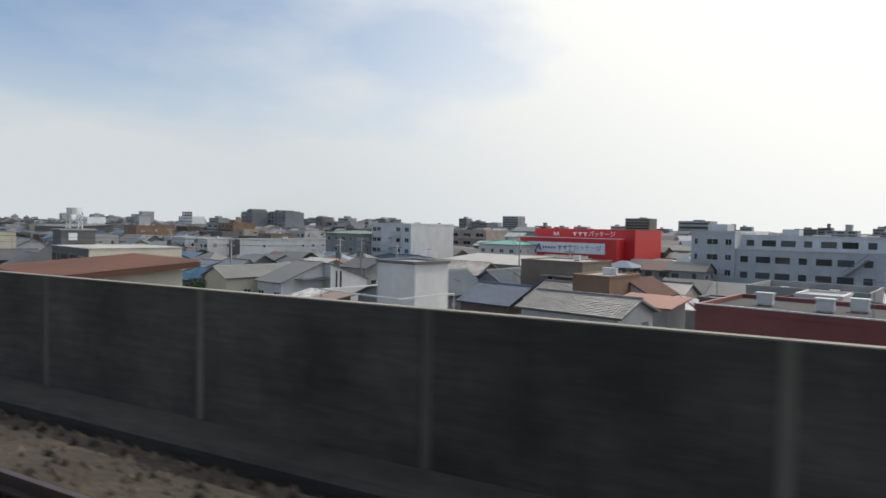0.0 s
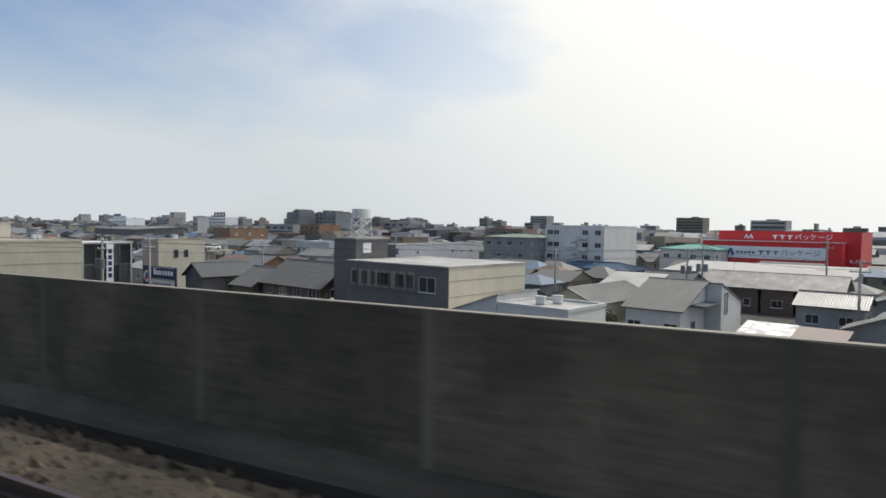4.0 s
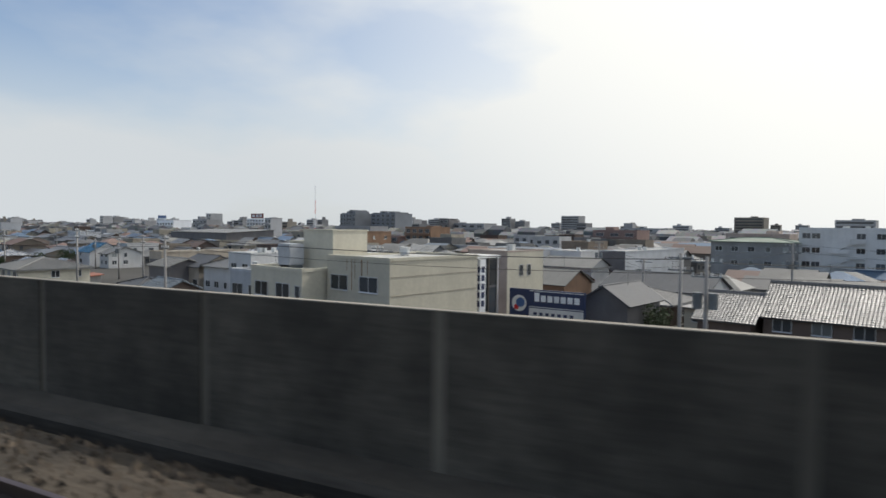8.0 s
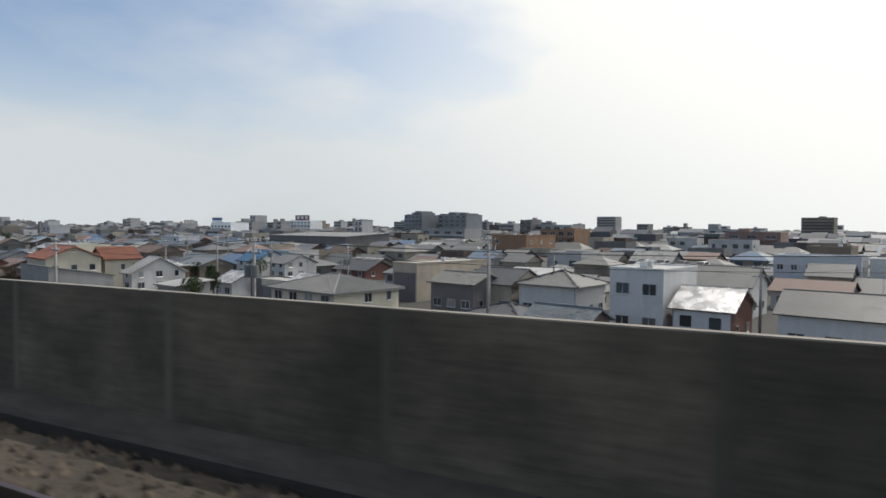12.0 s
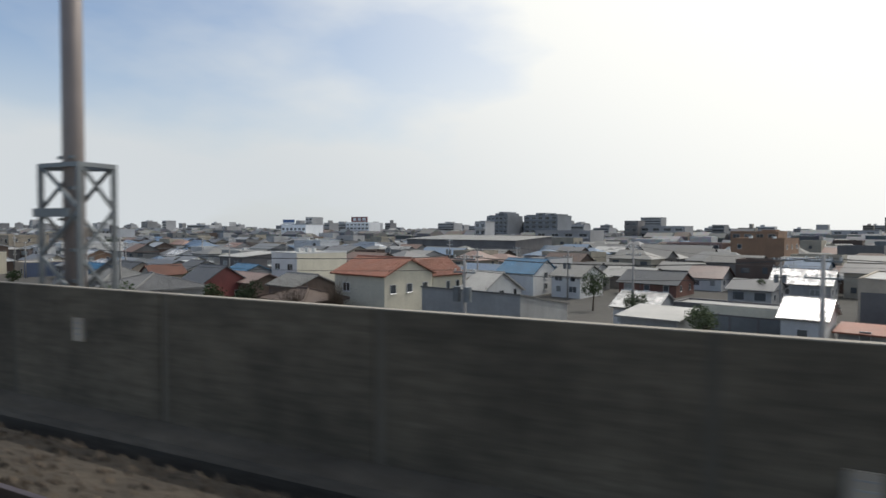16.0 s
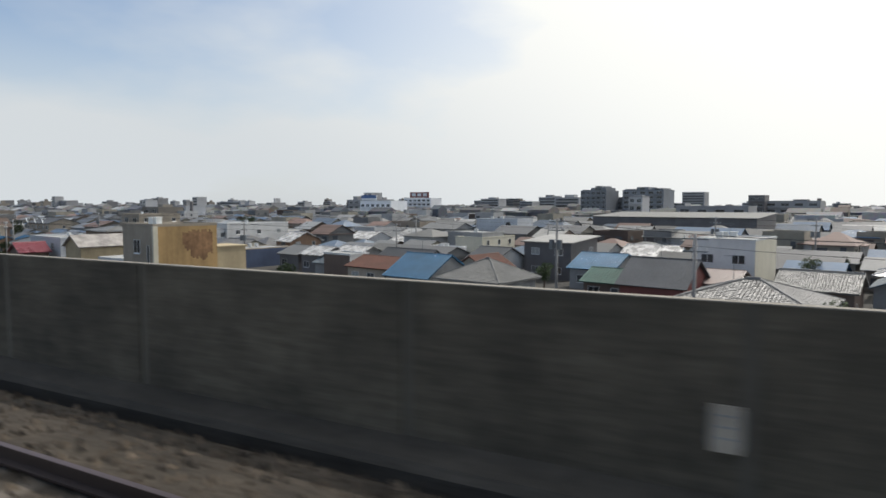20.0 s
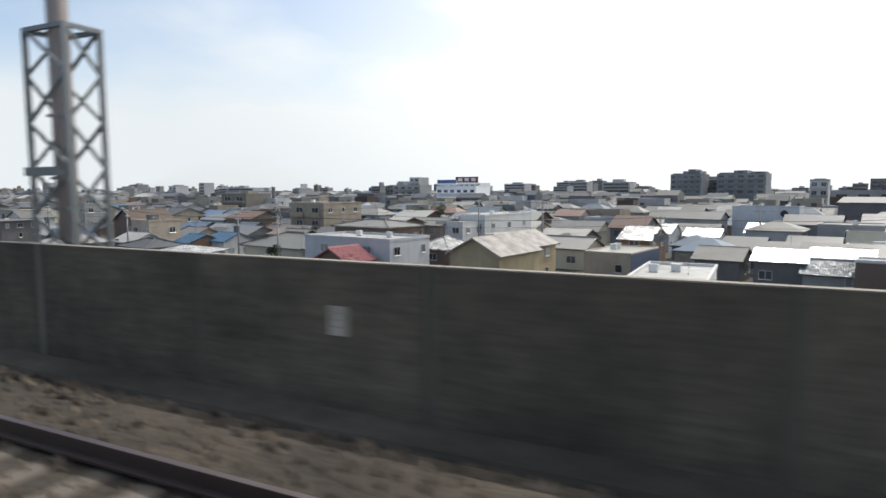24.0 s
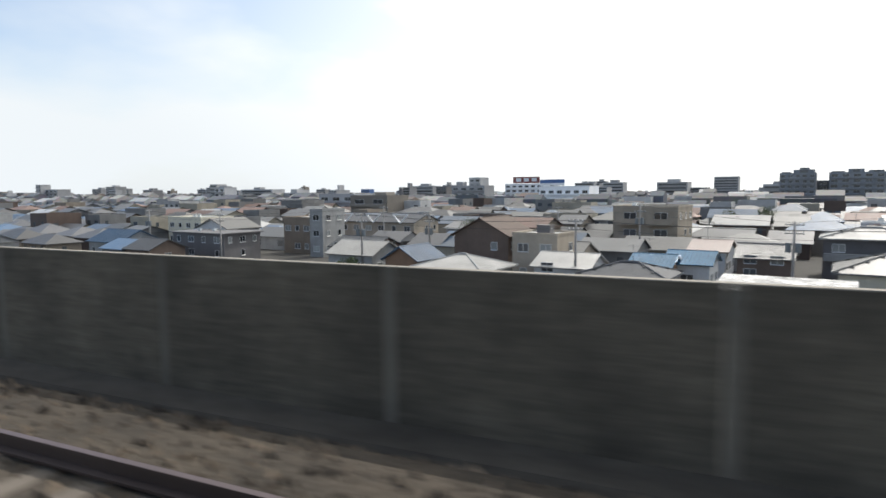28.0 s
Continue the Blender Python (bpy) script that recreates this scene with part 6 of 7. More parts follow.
M_BASE = dict(white=(0.42, 0.425, 0.43), cream=(0.34, 0.315, 0.26), grey=(0.18, 0.183, 0.185), beige=(0.25, 0.215, 0.175), brown=(0.10, 0.072, 0.06),
              tile=(0.095, 0.098, 0.102), slate=(0.06, 0.062, 0.07), cement=(0.115, 0.115, 0.112), pale=(0.28, 0.28, 0.275), blue=(0.035, 0.085, 0.16),
              rust=(0.12, 0.07, 0.055), salmonroof=(0.18, 0.11, 0.09))


def seen_from_line(x, y):
    return -466 - 1.75 * (y - 8) < x < 0.30 * y + 8


MID_WALLS = [surface("town_wall_" + k, M_BASE[k], 0.8, streak=0.25, tone=0.15, island=True) for k in ("white", "cream", "grey", "beige", "brown")]
MID_ROOFS = [surface("town_roof_" + k, M_BASE[k], r_, course=0.12, bump=0.3, tone=0.45, island=True, spec=0.8) for k, r_ in
             (("tile", 0.42), ("slate", 0.45), ("cement", 0.5), ("pale", 0.3), ("blue", 0.35), ("rust", 0.7), ("salmonroof", 0.65))]
mid = bmesh.new()


def mid_house(o, w, d, eave, rise, kind, wall_i, roof_i, panes):
    """One house in the joined town behind: walls, overhanging roof, proud windows."""
    def at(u, v, z):
        return o + GU * u + GV * v + Vector((0, 0, z))

    def face(pts, idx, cache):
        vs = []
        for p in pts:
            k = tuple(round(c, 3) for c in p)
            if k not in cache:
                cache[k] = mid.verts.new(p)
            vs.append(cache[k])
        f = mid.faces.new(vs)
        f.material_index = idx

    wc, rc = {}, {}
    q = (at(-w, 0, 0), at(0, 0, 0), at(0, d, 0), at(-w, d, 0))
    e = (at(-w, 0, eave), at(0, 0, eave), at(0, d, eave), at(-w, d, eave))
    for i in range(4):
        j = (i + 1) % 4
        face((q[i], q[j], e[j], e[i]), wall_i, wc)
    ro = 5 + roof_i
    h = 0.45
    if kind == "flat":
        face(e, 5 + 3 if roof_i > 3 else 2, rc)
        for u0, u1, v0, v1 in ((-w, 0, 0, 0.2), (-w, 0, d - 0.2, d), (-w, -w + 0.2, 0.2, d - 0.2), (-0.2, 0, 0.2, d - 0.2)):
            a = (at(u0, v0, eave), at(u1, v0, eave), at(u1, v1, eave), at(u0, v1, eave))
            c = tuple(p + Vector((0, 0, 0.4)) for p in a)
            for i in range(4):
                face((a[i], a[(i + 1) % 4], c[(i + 1) % 4], c[i]), wall_i, wc)
            face(c, wall_i, wc)
    else:
        z = eave - rise / (d / 2) * h
        c = (at(-w - h, -h, z), at(h, -h, z), at(h, d + h, z), at(-w - h, d + h, z))
        if kind == "gx":
            ra, re = at(-w - h, d / 2, eave + rise), at(h, d / 2, eave + rise)
            face((e[1], e[2], at(0, d / 2, eave + rise - 0.02)), wall_i, wc)
            face((e[3], e[0], at(-w, d / 2, eave + rise - 0.02)), wall_i, wc)
        else:
            k = min(w, d) / 2
            ra, re = at(-w + k - h, d / 2, eave + rise), at(-k + h, d / 2, eave + rise)
            face((c[1], c[2], re), ro, rc)
            face((c[3], c[0], ra), ro, rc)
        face((c[0], c[1], re, ra), ro, rc)
        face((c[2], c[3], ra, re), ro, rc)
        low = [p - Vector((0, 0, 0.14)) for p in c]
        for i in range(4):
            j = (i + 1) % 4
            face((low[i], low[j], c[j], c[i]), ro, rc)
        face(low[::-1], ro, rc)
    if panes:
        n = max(1, int(w / 3.0))
        for r in range(max(1, int(eave / 2.6))):
            for i in range(n):
                if rng.random() < 0.25:
                    continue
                u, z0 = -w + w * (i + 0.5) / n, r * 2.7 + 0.9
                ww, hh = rng.choice((0.45, 0.8, 0.8)), rng.choice((1.0, 1.2))
                a = (at(u - ww, -0.06, z0), at(u + ww, -0.06, z0), at(u + ww, -0.06, z0 + hh), at(u - ww, -0.06, z0 + hh))
                bk = tuple(p + GV * 0.05 for p in a)
                gc = {}
                face(a, 12, gc)
                for k in range(4):
                    face((a[k], bk[k], bk[(k + 1) % 4], a[(k + 1) % 4]), 12, gc)
            for i in range(max(1, int(d / 3.4))):
                if rng.random() < 0.35:
                    continue
                v, z0 = d * (i + 0.5) / max(1, int(d / 3.4)), r * 2.7 + 0.9
                ww, hh = rng.choice((0.4, 0.7)), rng.choice((0.8, 1.1))
                a = (at(0.06, v - ww, z0), at(0.06, v + ww, z0), at(0.06, v + ww, z0 + hh), at(0.06, v - ww, z0 + hh))
                bk = tuple(q_ - GU * 0.05 for q_ in a)
                gc = {}
                face(a, 12, gc)
                for k in range(4):
                    face((a[k], bk[k], bk[(k + 1) % 4], a[(k + 1) % 4]), 12, gc)


b = -215.0
count = 0
while b < 320.0:
    depth = rng.uniform(6.5, 9.0)
    a = -1150.0
    while a < 150.0:
        w = rng.uniform(5.5, 10.5)
        p = GU * a + GV * b
        gap = rng.choice((0.9, 1.2, 1.6, 2.2, 4.5))
        off = p.y - bend(-p.x if p.x > -520 else 520)
        if (60 if p.x > -120 else 108 if -264 < p.x < -212 else 72) < off < 330 and seen_from_line(p.x, p.y) and is_free(a - w, a, b, b + depth) and not (p.x > -38 and 96 < off < 152):
            if off > 140:
                w *= rng.choice((1, 1, 1.5))
            two = rng.random() < (0.0 if off < 105 or (p.x > -125 and off < 184) else 0.2 if off < 150 else 0.5)
            eave = rng.uniform(4.5, 5.4) if two else rng.uniform(2.6, 3.2)
            flat = rng.random() < (0.0 if off < 110 or (p.x > -125 and off < 184) else 0.15)
            rise = rng.uniform(1.2, 1.9)
            near = off < 92 and -470 - 0.95 * off < p.x and count < 215
            if near:
                count += 1
                wall, cover = rng.choice(LOOKS)
                if flat:
                    eave = rng.uniform(3.2, 4.2) if off < 62 else rng.uniform(5.4, 6.6)
                    house(p.x, p.y, w, depth, eave, 0.3, "flat", rng.choice(("white", "cream", "beige", "grey", "bluewhite")), "deck",
                          max(1, round(eave / 3)), max(1, int(w / 3)), 1, "plain flat-roofed town building among the houses", "building",
                          split=False, category="building", group="town buildings")
                else:
                    house(p.x, p.y, w, depth, eave, rise, rng.choice(("gx", "gx", "gy", "hip")), wall, cover, 2 if two else 1,
                          max(1, int(w / 3.2)), 1, WORDS[wall] + " house with a " + WORDS[cover] + " roof in the town", split=False,
                          group="town houses")
            else:
                if flat:
                    eave = rng.choice((5.8, 6.2, 7.5, 8.4)) if off > 190 else rng.uniform(5, 6.5)
                mid_house(p, w, depth, eave, rise, "flat" if flat else rng.choice(("gx", "gx", "hip")), rng.choice((0, 0, 1, 1, 2, 2, 3, 4)),
                          rng.choice((0, 0, 0, 1, 1, 1, 2, 2, 2, 3, 4, 4, 5, 6)), off < 240)
        a += w + gap
    b += depth + rng.choice((1.2, 1.6, 2.2, 4.5))
town = new("town_behind", mesh_of("town_behind", mid, *MID_WALLS, *MID_ROOFS, "glass"))
tagged(town, "close-packed houses with tiled and metal roofs behind", "town", kind="stuff")

# far town: too small and too many to tell apart
bm = bmesh.new()
for i in range(6500):
    y = 300 + 1900 * rng.random() ** 1.6
    x = rng.uniform(-480 - 1.75 * y, 0.32 * y + 20)
    w, d, h = rng.uniform(6, 15), rng.uniform(6, 12), rng.choice((3, 4, 5, 5, 6, 6, 7, 8))
    if rng.random() < 0.5:
        h *= rng.uniform(0.8, 1.3)
    o = Vector((x, y, 0))
    q = [o, o + GU * w, o + GU * w + GV * d, o + GV * d]
    lo = [bm.verts.new(p) for p in q]
    hi = [bm.verts.new(p + Vector((0, 0, h))) for p in q]
    for k in range(4):
        bm.faces.new((lo[k], lo[(k + 1) % 4], hi[(k + 1) % 4], hi[k]))
    if rng.random() < 0.6:
        r1 = bm.verts.new(o + GV * d / 2 + Vector((0, 0, h + 2.2)))
        r2 = bm.verts.new(o + GU * w + GV * d / 2 + Vector((0, 0, h + 2.2)))
        bm.faces.new((hi[0], hi[1], r2, r1))
        bm.faces.new((hi[2], hi[3], r1, r2))
        bm.faces.new((hi[1], hi[2], r2))
        bm.faces.new((hi[3], hi[0], r1))
    else:
        bm.faces.new(hi)


def far_surface(name, stops, rough=0.7):
    m = bpy.data.materials.new(name)
    m.use_nodes = True
    n, l = m.node_tree.nodes, m.node_tree.links
    g, r, f = n.new("ShaderNodeNewGeometry"), n.new("ShaderNodeValToRGB"), n.new("ShaderNodeTexNoise")
    r.color_ramp.interpolation = "CONSTANT"
    e = r.color_ramp.elements
    while len(e) < len(stops):
        e.new(0.5)
    for k, c in enumerate(stops):
        e[k].position, e[k].color = k / len(stops), (*c, 1)
    mx = n.new("ShaderNodeMix")
    mx.data_type, mx.blend_type = "RGBA", "MULTIPLY"
    mx.inputs["Factor"].default_value = 0.5
    co = n.new("ShaderNodeTexCoord")
    f.inputs["Scale"].default_value = 0.4
    l.new(co.outputs["Object"], f.inputs["Vector"])
    l.new(g.outputs["Random Per Island"], r.inputs["Fac"])
    l.new(r.outputs["Color"], mx.inputs["A"])
    l.new(f.outputs["Color"], mx.inputs["B"])
    l.new(mx.outputs["Result"], n["Principled BSDF"].inputs["Base Color"])
    n["Principled BSDF"].inputs["Roughness"].default_value = rough
    return m


# far colours lean to pale blue-grey: painted haze, there is none in the air
FAR = far_surface("distant_town", ((0.28, 0.29, 0.305), (0.12, 0.125, 0.14), (0.40, 0.39, 0.375), (0.20, 0.196, 0.19), (0.14, 0.155, 0.18),
                                   (0.50, 0.51, 0.52), (0.21, 0.165, 0.14), (0.10, 0.108, 0.116), (0.27, 0.265, 0.24), (0.16, 0.175, 0.20)))
far = new("distant_town", mesh_of("distant_town", bm, FAR))
tagged(far, "distant low houses and blocks out to the horizon", "town", kind="stuff")


# ===== towers on the skyline =====
FARWALL = {"grey": "towergrey", "concrete": "towerdark", "white": "towerpale", "beige": "towertan", "bluewhite": "towerpale", "brick": "towerbrown"}
def tower_block(x, y, w, d, top, wall="grey", storeys=0, hut=(0.3, 0.4, 3.0), label="", rot=GRID, cols=0, name="apartment_tower"):
    """(x, y): left end of the front as seen from the line."""
    o = Vector((x, y, 0)) + GU * w
    wall = FARWALL.get(wall, wall)
    ob = body(name, o.x, o.y, w, d, top, 0, "flat", wall, rot)
    tagged(ob, label or "distant grey apartment tower on the skyline", "tower", "skyline towers")
    flat_roof(ob, w, d, top, wall, "deck", 0.5)
    if hut:
        bm = bmesh.new()
        slab(bm, -w * (hut[0] + hut[1]), -w * hut[0], d * 0.3, d * 0.7, top, top + hut[2])
        part("roof_house", bm, wall, ob)
    n = storeys or max(2, int(top / 3))
    cols = cols or max(2, min(4, int(w / 6)))
    n = min(n, 8)
    near = y < 500
    for r in range(n):
        z = top * (r + 0.3) / n
        if near:
            for c in range(cols):
                window(ob, "front", w * (c + 0.5) / cols, z + 0.75, w, d, min(4.0, w * 0.6 / cols), 1.5, split=False)
        else:
            bm = bmesh.new()
            slab(bm, -w * 0.95, -w * 0.05, -0.08, -0.004, z, z + 1.4)
            part("glazed_gallery", bm, "glass", ob)
        bm = bmesh.new()
        slab(bm, -w * 0.97, -w * 0.03, -1.0, -0.004, z - 0.9, z - 0.02)
        part("balcony_band", bm, wall, ob)
    return ob


for x0, y0, w0, base, lab, tops in (
        (-394.3, 395.0, 17.0, 20.0, "dark apartment tower with a stepped top", ((0.05, 0.62, 20.0, 22.2), (0.2, 0.45, 22.2, 23.2), (0.72, 0.95, 20.0, 21.0))),
        (-369.6, 400.0, 25.5, 20.2, "dark wide apartment tower with a broken roofline", ((0.04, 0.30, 20.2, 21.6), (0.38, 0.66, 20.2, 22.4), (0.72, 0.96, 20.2, 21.3)))):
    tw = tower_block(x0, y0, w0, 18, base, "towerdeep", 7, None, lab, cols=5)
    for k0, k1, z0, z1 in tops:
        bm = bmesh.new()
        slab(bm, -w0 * k1, -w0 * k0, 1.0, 15.0, z0, z1)
        st = part("roof_storey", bm, "towerdeep", tw)
        bm = bmesh.new()
        slab(bm, -w0 * (k1 * 0.7 + k0 * 0.3), -w0 * (k1 * 0.3 + k0 * 0.7), 0.93, 0.996, z0 + 0.2, z1 - 0.2)
        part("window", bm, "glass", st)
tower_block(-376.5, 410.0, 9.0, 14, 16.0, "concrete", 6, None, "dark lower block between two towers", cols=2)
tower_block(-128.0, 662.0, 26, 18, 22.6, "beige", 8, (0.3, 0.2, 1.6), "tan apartment tower standing alone")
tower_block(-376.0, 944.0, 30, 20, 28.6, "grey", 10, None, "plain grey slab tower on the skyline")
tower_block(-546.0, 850.0, 26, 18, 20.4, "grey", 7)
tower_block(-551.0, 1146.0, 20, 18, 27.0, "grey", 9, (0.3, 0.35, 4.0))
tower_block(-525.0, 1150.0, 22, 18, 22.0, "grey", 7)
tower_block(-197.0, 463.0, 34, 14, 11.4, "grey", 4, (0.80, 0.2, 4.0), "long grey block with a lift tower on its roof")
tower_block(-300.0, 376.0, 8, 10, 16.4, "darkgrey", 5, None, "narrow dark tower beside a long block")
tower_block(-292.0, 380.0, 26, 14, 13.4, "grey", 4, None, "long grey block with flat roof")
tower_block(-344.0, 256.8, 5.6, 7, 14.7, "grey", 5, (0.2, 0.6, 0.8), "narrow grey tower among low houses")
tower_block(-583.0, 700.0, 26, 16, 18.0, "grey", 6, (0.3, 0.4, 2.2))
tower_block(-551.5, 839.0, 25, 16, 21.0, "grey", 7, (0.4, 0.3, 2.5))
tower_block(-506.0, 681.0, 21, 14, 19.3, "grey", 6)
tower_block(-1011.0, 460.0, 9, 9, 20.0, "grey", 6, None)
tower_block(-1002.0, 462.0, 22, 12, 15.5, "grey", 5, None)
tower_block(-1720.0, 1183.0, 38, 25, 22.0, "grey", 7, (0.3, 0.4, 4.0))
tower_block(-789.0, 496.0, 60, 16, 11.0, "grey", 4, (0.35, 0.12, 3.5), "long grey block on the skyline")
tower_block(-925.0, 623.0, 26, 16, 14.0, "grey", 5, None)
tower_block(-710.0, 331.0, 9, 9, 14.6, "white", 5, (0.1, 0.8, 1.2))
tower_block(-1437.0, 951.0, 30, 22, 24.0, "grey", 8, (0.3, 0.4, 3.0))
tower_block(-849.0, 550.0, 45, 16, 14.4, "grey", 5, (0.5, 0.2, 2.6))
tower_block(-873.0, 534.0, 10, 12, 19.6, "grey", 6, None)
tower_block(-60.0, 520.0, 24, 16, 18.6, "grey", 6, (0.3, 0.3, 1.5))
tower_block(-455.0, 560.0, 24, 16, 17.6, "grey", 6)
tower_block(-581.0, 438.0, 9, 12, 20.8, "white", 6, (0.2, 0.5, 0.6), "pale grey office tower above a lower wing")
tower_block(-592.0, 432.0, 26, 14, 15.2, "grey", 4, (0.75, 0.2, 3.2), "grey office wing with a rooftop plant room")
tower_block(-613.0, 461.0, 9, 12, 15.0, "darkgrey", 5, None, "narrow dark office tower")
tower_block(-790.0, 359.0, 9, 9, 13.6, "concrete", 5, (0.2, 0.5, 1.6))
tower_block(-1000.0, 1146.0, 22, 14, 16.5, "signblue", 3, None, "blue-clad block far off", cols=3)
tower_block(-700.0, 640.0, 26, 14, 17.0, "grey", 5)
tower_block(-240.0, 225.0, 14, 12, 11.0, "orangewall", 4, (0.1, 0.3, 1.0), "orange-brown tiled building with square windows", cols=4)
tower_block(-260.0, 228.0, 18, 12, 7.0, "brick", 3, None, "low orange-brown annex of a building", cols=4)
tower_block(-330.0, 300.0, 30, 14, 10.8, "grey", 3, None, "grey flat-roofed block among low houses")
tower_block(-180.0, 300.0, 22, 14, 10.4, "brick", 3, (0.6, 0.2, 2.0), "reddish brown flat-roofed block of flats")
tower_block(-120.0, 240.0, 20, 12, 10.0, "pinkish", 3, (0.2, 0.2, 1.5), "pinkish flat-roofed block of flats")
tower_block(-600.0, 260.0, 20, 12, 10.6, "bluewhite", 3, None, "pale flat-roofed block of flats")
tower_block(-560.0, 210.0, 16, 12, 10.2, "beige", 3, (0.2, 0.3, 1.6), "beige flat-roofed block of flats")
for i in range(80):
    y = rng.uniform(460, 1500)
    x = rng.uniform(-480 - 1.6 * y, 0.3 * y)
    tower_block(x, y, rng.uniform(8, 22) * (0.6 + y / 1500), rng.uniform(10, 16), 12 + y * rng.choice((0.001, 0.002, 0.004, 0.006, 0.009)),
                rng.choice(("grey", "grey", "concrete", "white", "beige", "bluewhite")), rng.choice((4, 5, 6)),
                rng.choice((None, (0.3, 0.3, 2.5), (0.6, 0.2, 3.0), (0.2, 0.2, 4.5))), "distant flat-roofed block on the skyline", cols=3)
# buildings with rooftop billboards
bb = tower_block(-514.0, 328.0, 26, 14, 13.6, "signwhite", 3, None, "white office building with a blue rooftop board", cols=6)
bm = bmesh.new()
slab(bm, -26.0, -13.0, 1.0, 1.4, 14.4, 17.4)
part("rooftop_board", bm, "signwhite", bb)
bm = bmesh.new()
slab(bm, -26.0, -13.0, 0.94, 0.996, 15.6, 17.4)
part("board_band", bm, "signblue", bb)
for u in (-25, -19.5, -14):
    bm = bmesh.new()
    slab(bm, u, u + 0.3, 1.4, 1.8, 13.65, 17.0)
    part("board_post", bm, "steel", bb)
rb_ = tower_block(-563.0, 473.0, 30, 14, 16.6, "signwhite", 5, None, "white office building with a dark red rooftop board", cols=6)
bm = bmesh.new()
slab(bm, -24.0, -3.0, 1.0, 1.5, 17.4, 22.0)
part("rooftop_board", bm, "darkred", rb_)
for k in range(3):
    bm = bmesh.new()
    slab(bm, -21.5 + k * 6.2, -17.5 + k * 6.2, 0.92, 0.996, 18.6, 21.0)
    part("printed_bar", bm, "signwhite", rb_)
for u in (-22, -13, -4.5):
    bm = bmesh.new()
    slab(bm, u, u + 0.4, 1.5, 1.9, 16.7, 21.0)
    part("board_post", bm, "steel", rb_)
chim = root("chimney", pose(-548.8, 229.3, 0), "dark slender factory chimney among the houses", "chimney")
bm = bmesh.new()
beam(bm, (0, 0, 0), (0, 0, 13.2), 0.9, 14, 0.7)
part("shaft", bm, "darkgrey", chim)
bm = bmesh.new()
beam(bm, (0, 0, 13.0), (0, 0, 13.5), 0.85, 14)
part("rim", bm, "concrete", chim)


# ===== utility poles and wires =====
def utility_pole(x, y, top, arms=2, transformer=False):
    ob = root("utility_pole", pose(x, y, 0, 0, 0, GRID + rng.uniform(-8, 8)), "grey concrete utility pole with crossarms and insulators", "utility pole", "utility poles in the streets")
    bm = bmesh.new()
    beam(bm, (0, 0, 0), (0, 0, top), 0.17, 10, 0.11)
    part("shaft", bm, "wood", ob, smooth=True)
    for i in range(arms):
        z = top - 0.4 - i * 0.9
        bm = bmesh.new()
        slab(bm, -0.9, 0.9, -0.05, 0.05, z, z + 0.1)
        arm = part("crossarm", bm, "steel", ob)
        for u in (-0.8, -0.3, 0.3, 0.8):
            bm = bmesh.new()
            beam(bm, (u, 0, z + 0.1), (u, 0, z + 0.3), 0.05, 8)
            part("insulator", bm, "plate", arm)
    if transformer:
        for u in (-0.45, 0.45):
            bm = bmesh.new()
            beam(bm, (u, -0.25, top - 3.2), (u, -0.25, top - 2.2), 0.28, 12)
            part("transformer", bm, "steel", ob)
    return ob


POLES = ((-113.9, 41.5, 10.3, True), (-160.4, 40.8, 10.9, False), (-205.3, 37.9, 11.1, True), (-231.1, 38.4, 10.7, False),
         (-251.8, 38.5, 10.3, True), (-291.8, 38.0, 10.2, False), (-321.9, 65.2, 10.5, True), (-191.4, 52.8, 11.2, False),
         (-197.0, 67.2, 10.1, False), (-307.7, 50.0, 9.8, False), (-330.0, 96.0, 9.6, False), (-432.9, 75.2, 8.6, False),
         (-116.1, 48.8, 10.2, False), (-148.0, 58.0, 9.8, True), (-62.0, 84.0, 9.6, True), (-44.0, 120.0, 10.4, False),
         (-28.0, 100.0, 9.4, False), (-356.0, 92.0, 8.8, False), (-385.0, 88.0, 8.6, True), (-470.0, 84.0, 8.8, False),
         (-500.0, 92.0, 9.0, True), (-270.0, 84.0, 9.2, False))
for x, y, top, tr in POLES:
    utility_pole(x, y, top, 2, tr)


def wire(name, a, b, sag, r=0.018):
    bm = bmesh.new()
    a, b = Vector(a), Vector(b)
    pts = [a.lerp(b, i / 10) - Vector((0, 0, sag * 4 * (i / 10) * (1 - i / 10))) for i in range(11)]
    side = (b - a).cross(Vector((0, 0, 1))).normalized()
    rows = [[bm.verts.new(p + side * r), bm.verts.new(p - side * r), bm.verts.new(p + Vector((0, 0, r * 1.7)))] for p in pts]
    for p, q in zip(rows, rows[1:]):
        for i in range(3):
            bm.faces.new((p[i], p[(i + 1) % 3], q[(i + 1) % 3], q[i]))
    ob = new(name, mesh_of(name, bm, "wire"))
    return tagged(ob, "sagging black overhead cable between poles", "cable", "overhead cables")


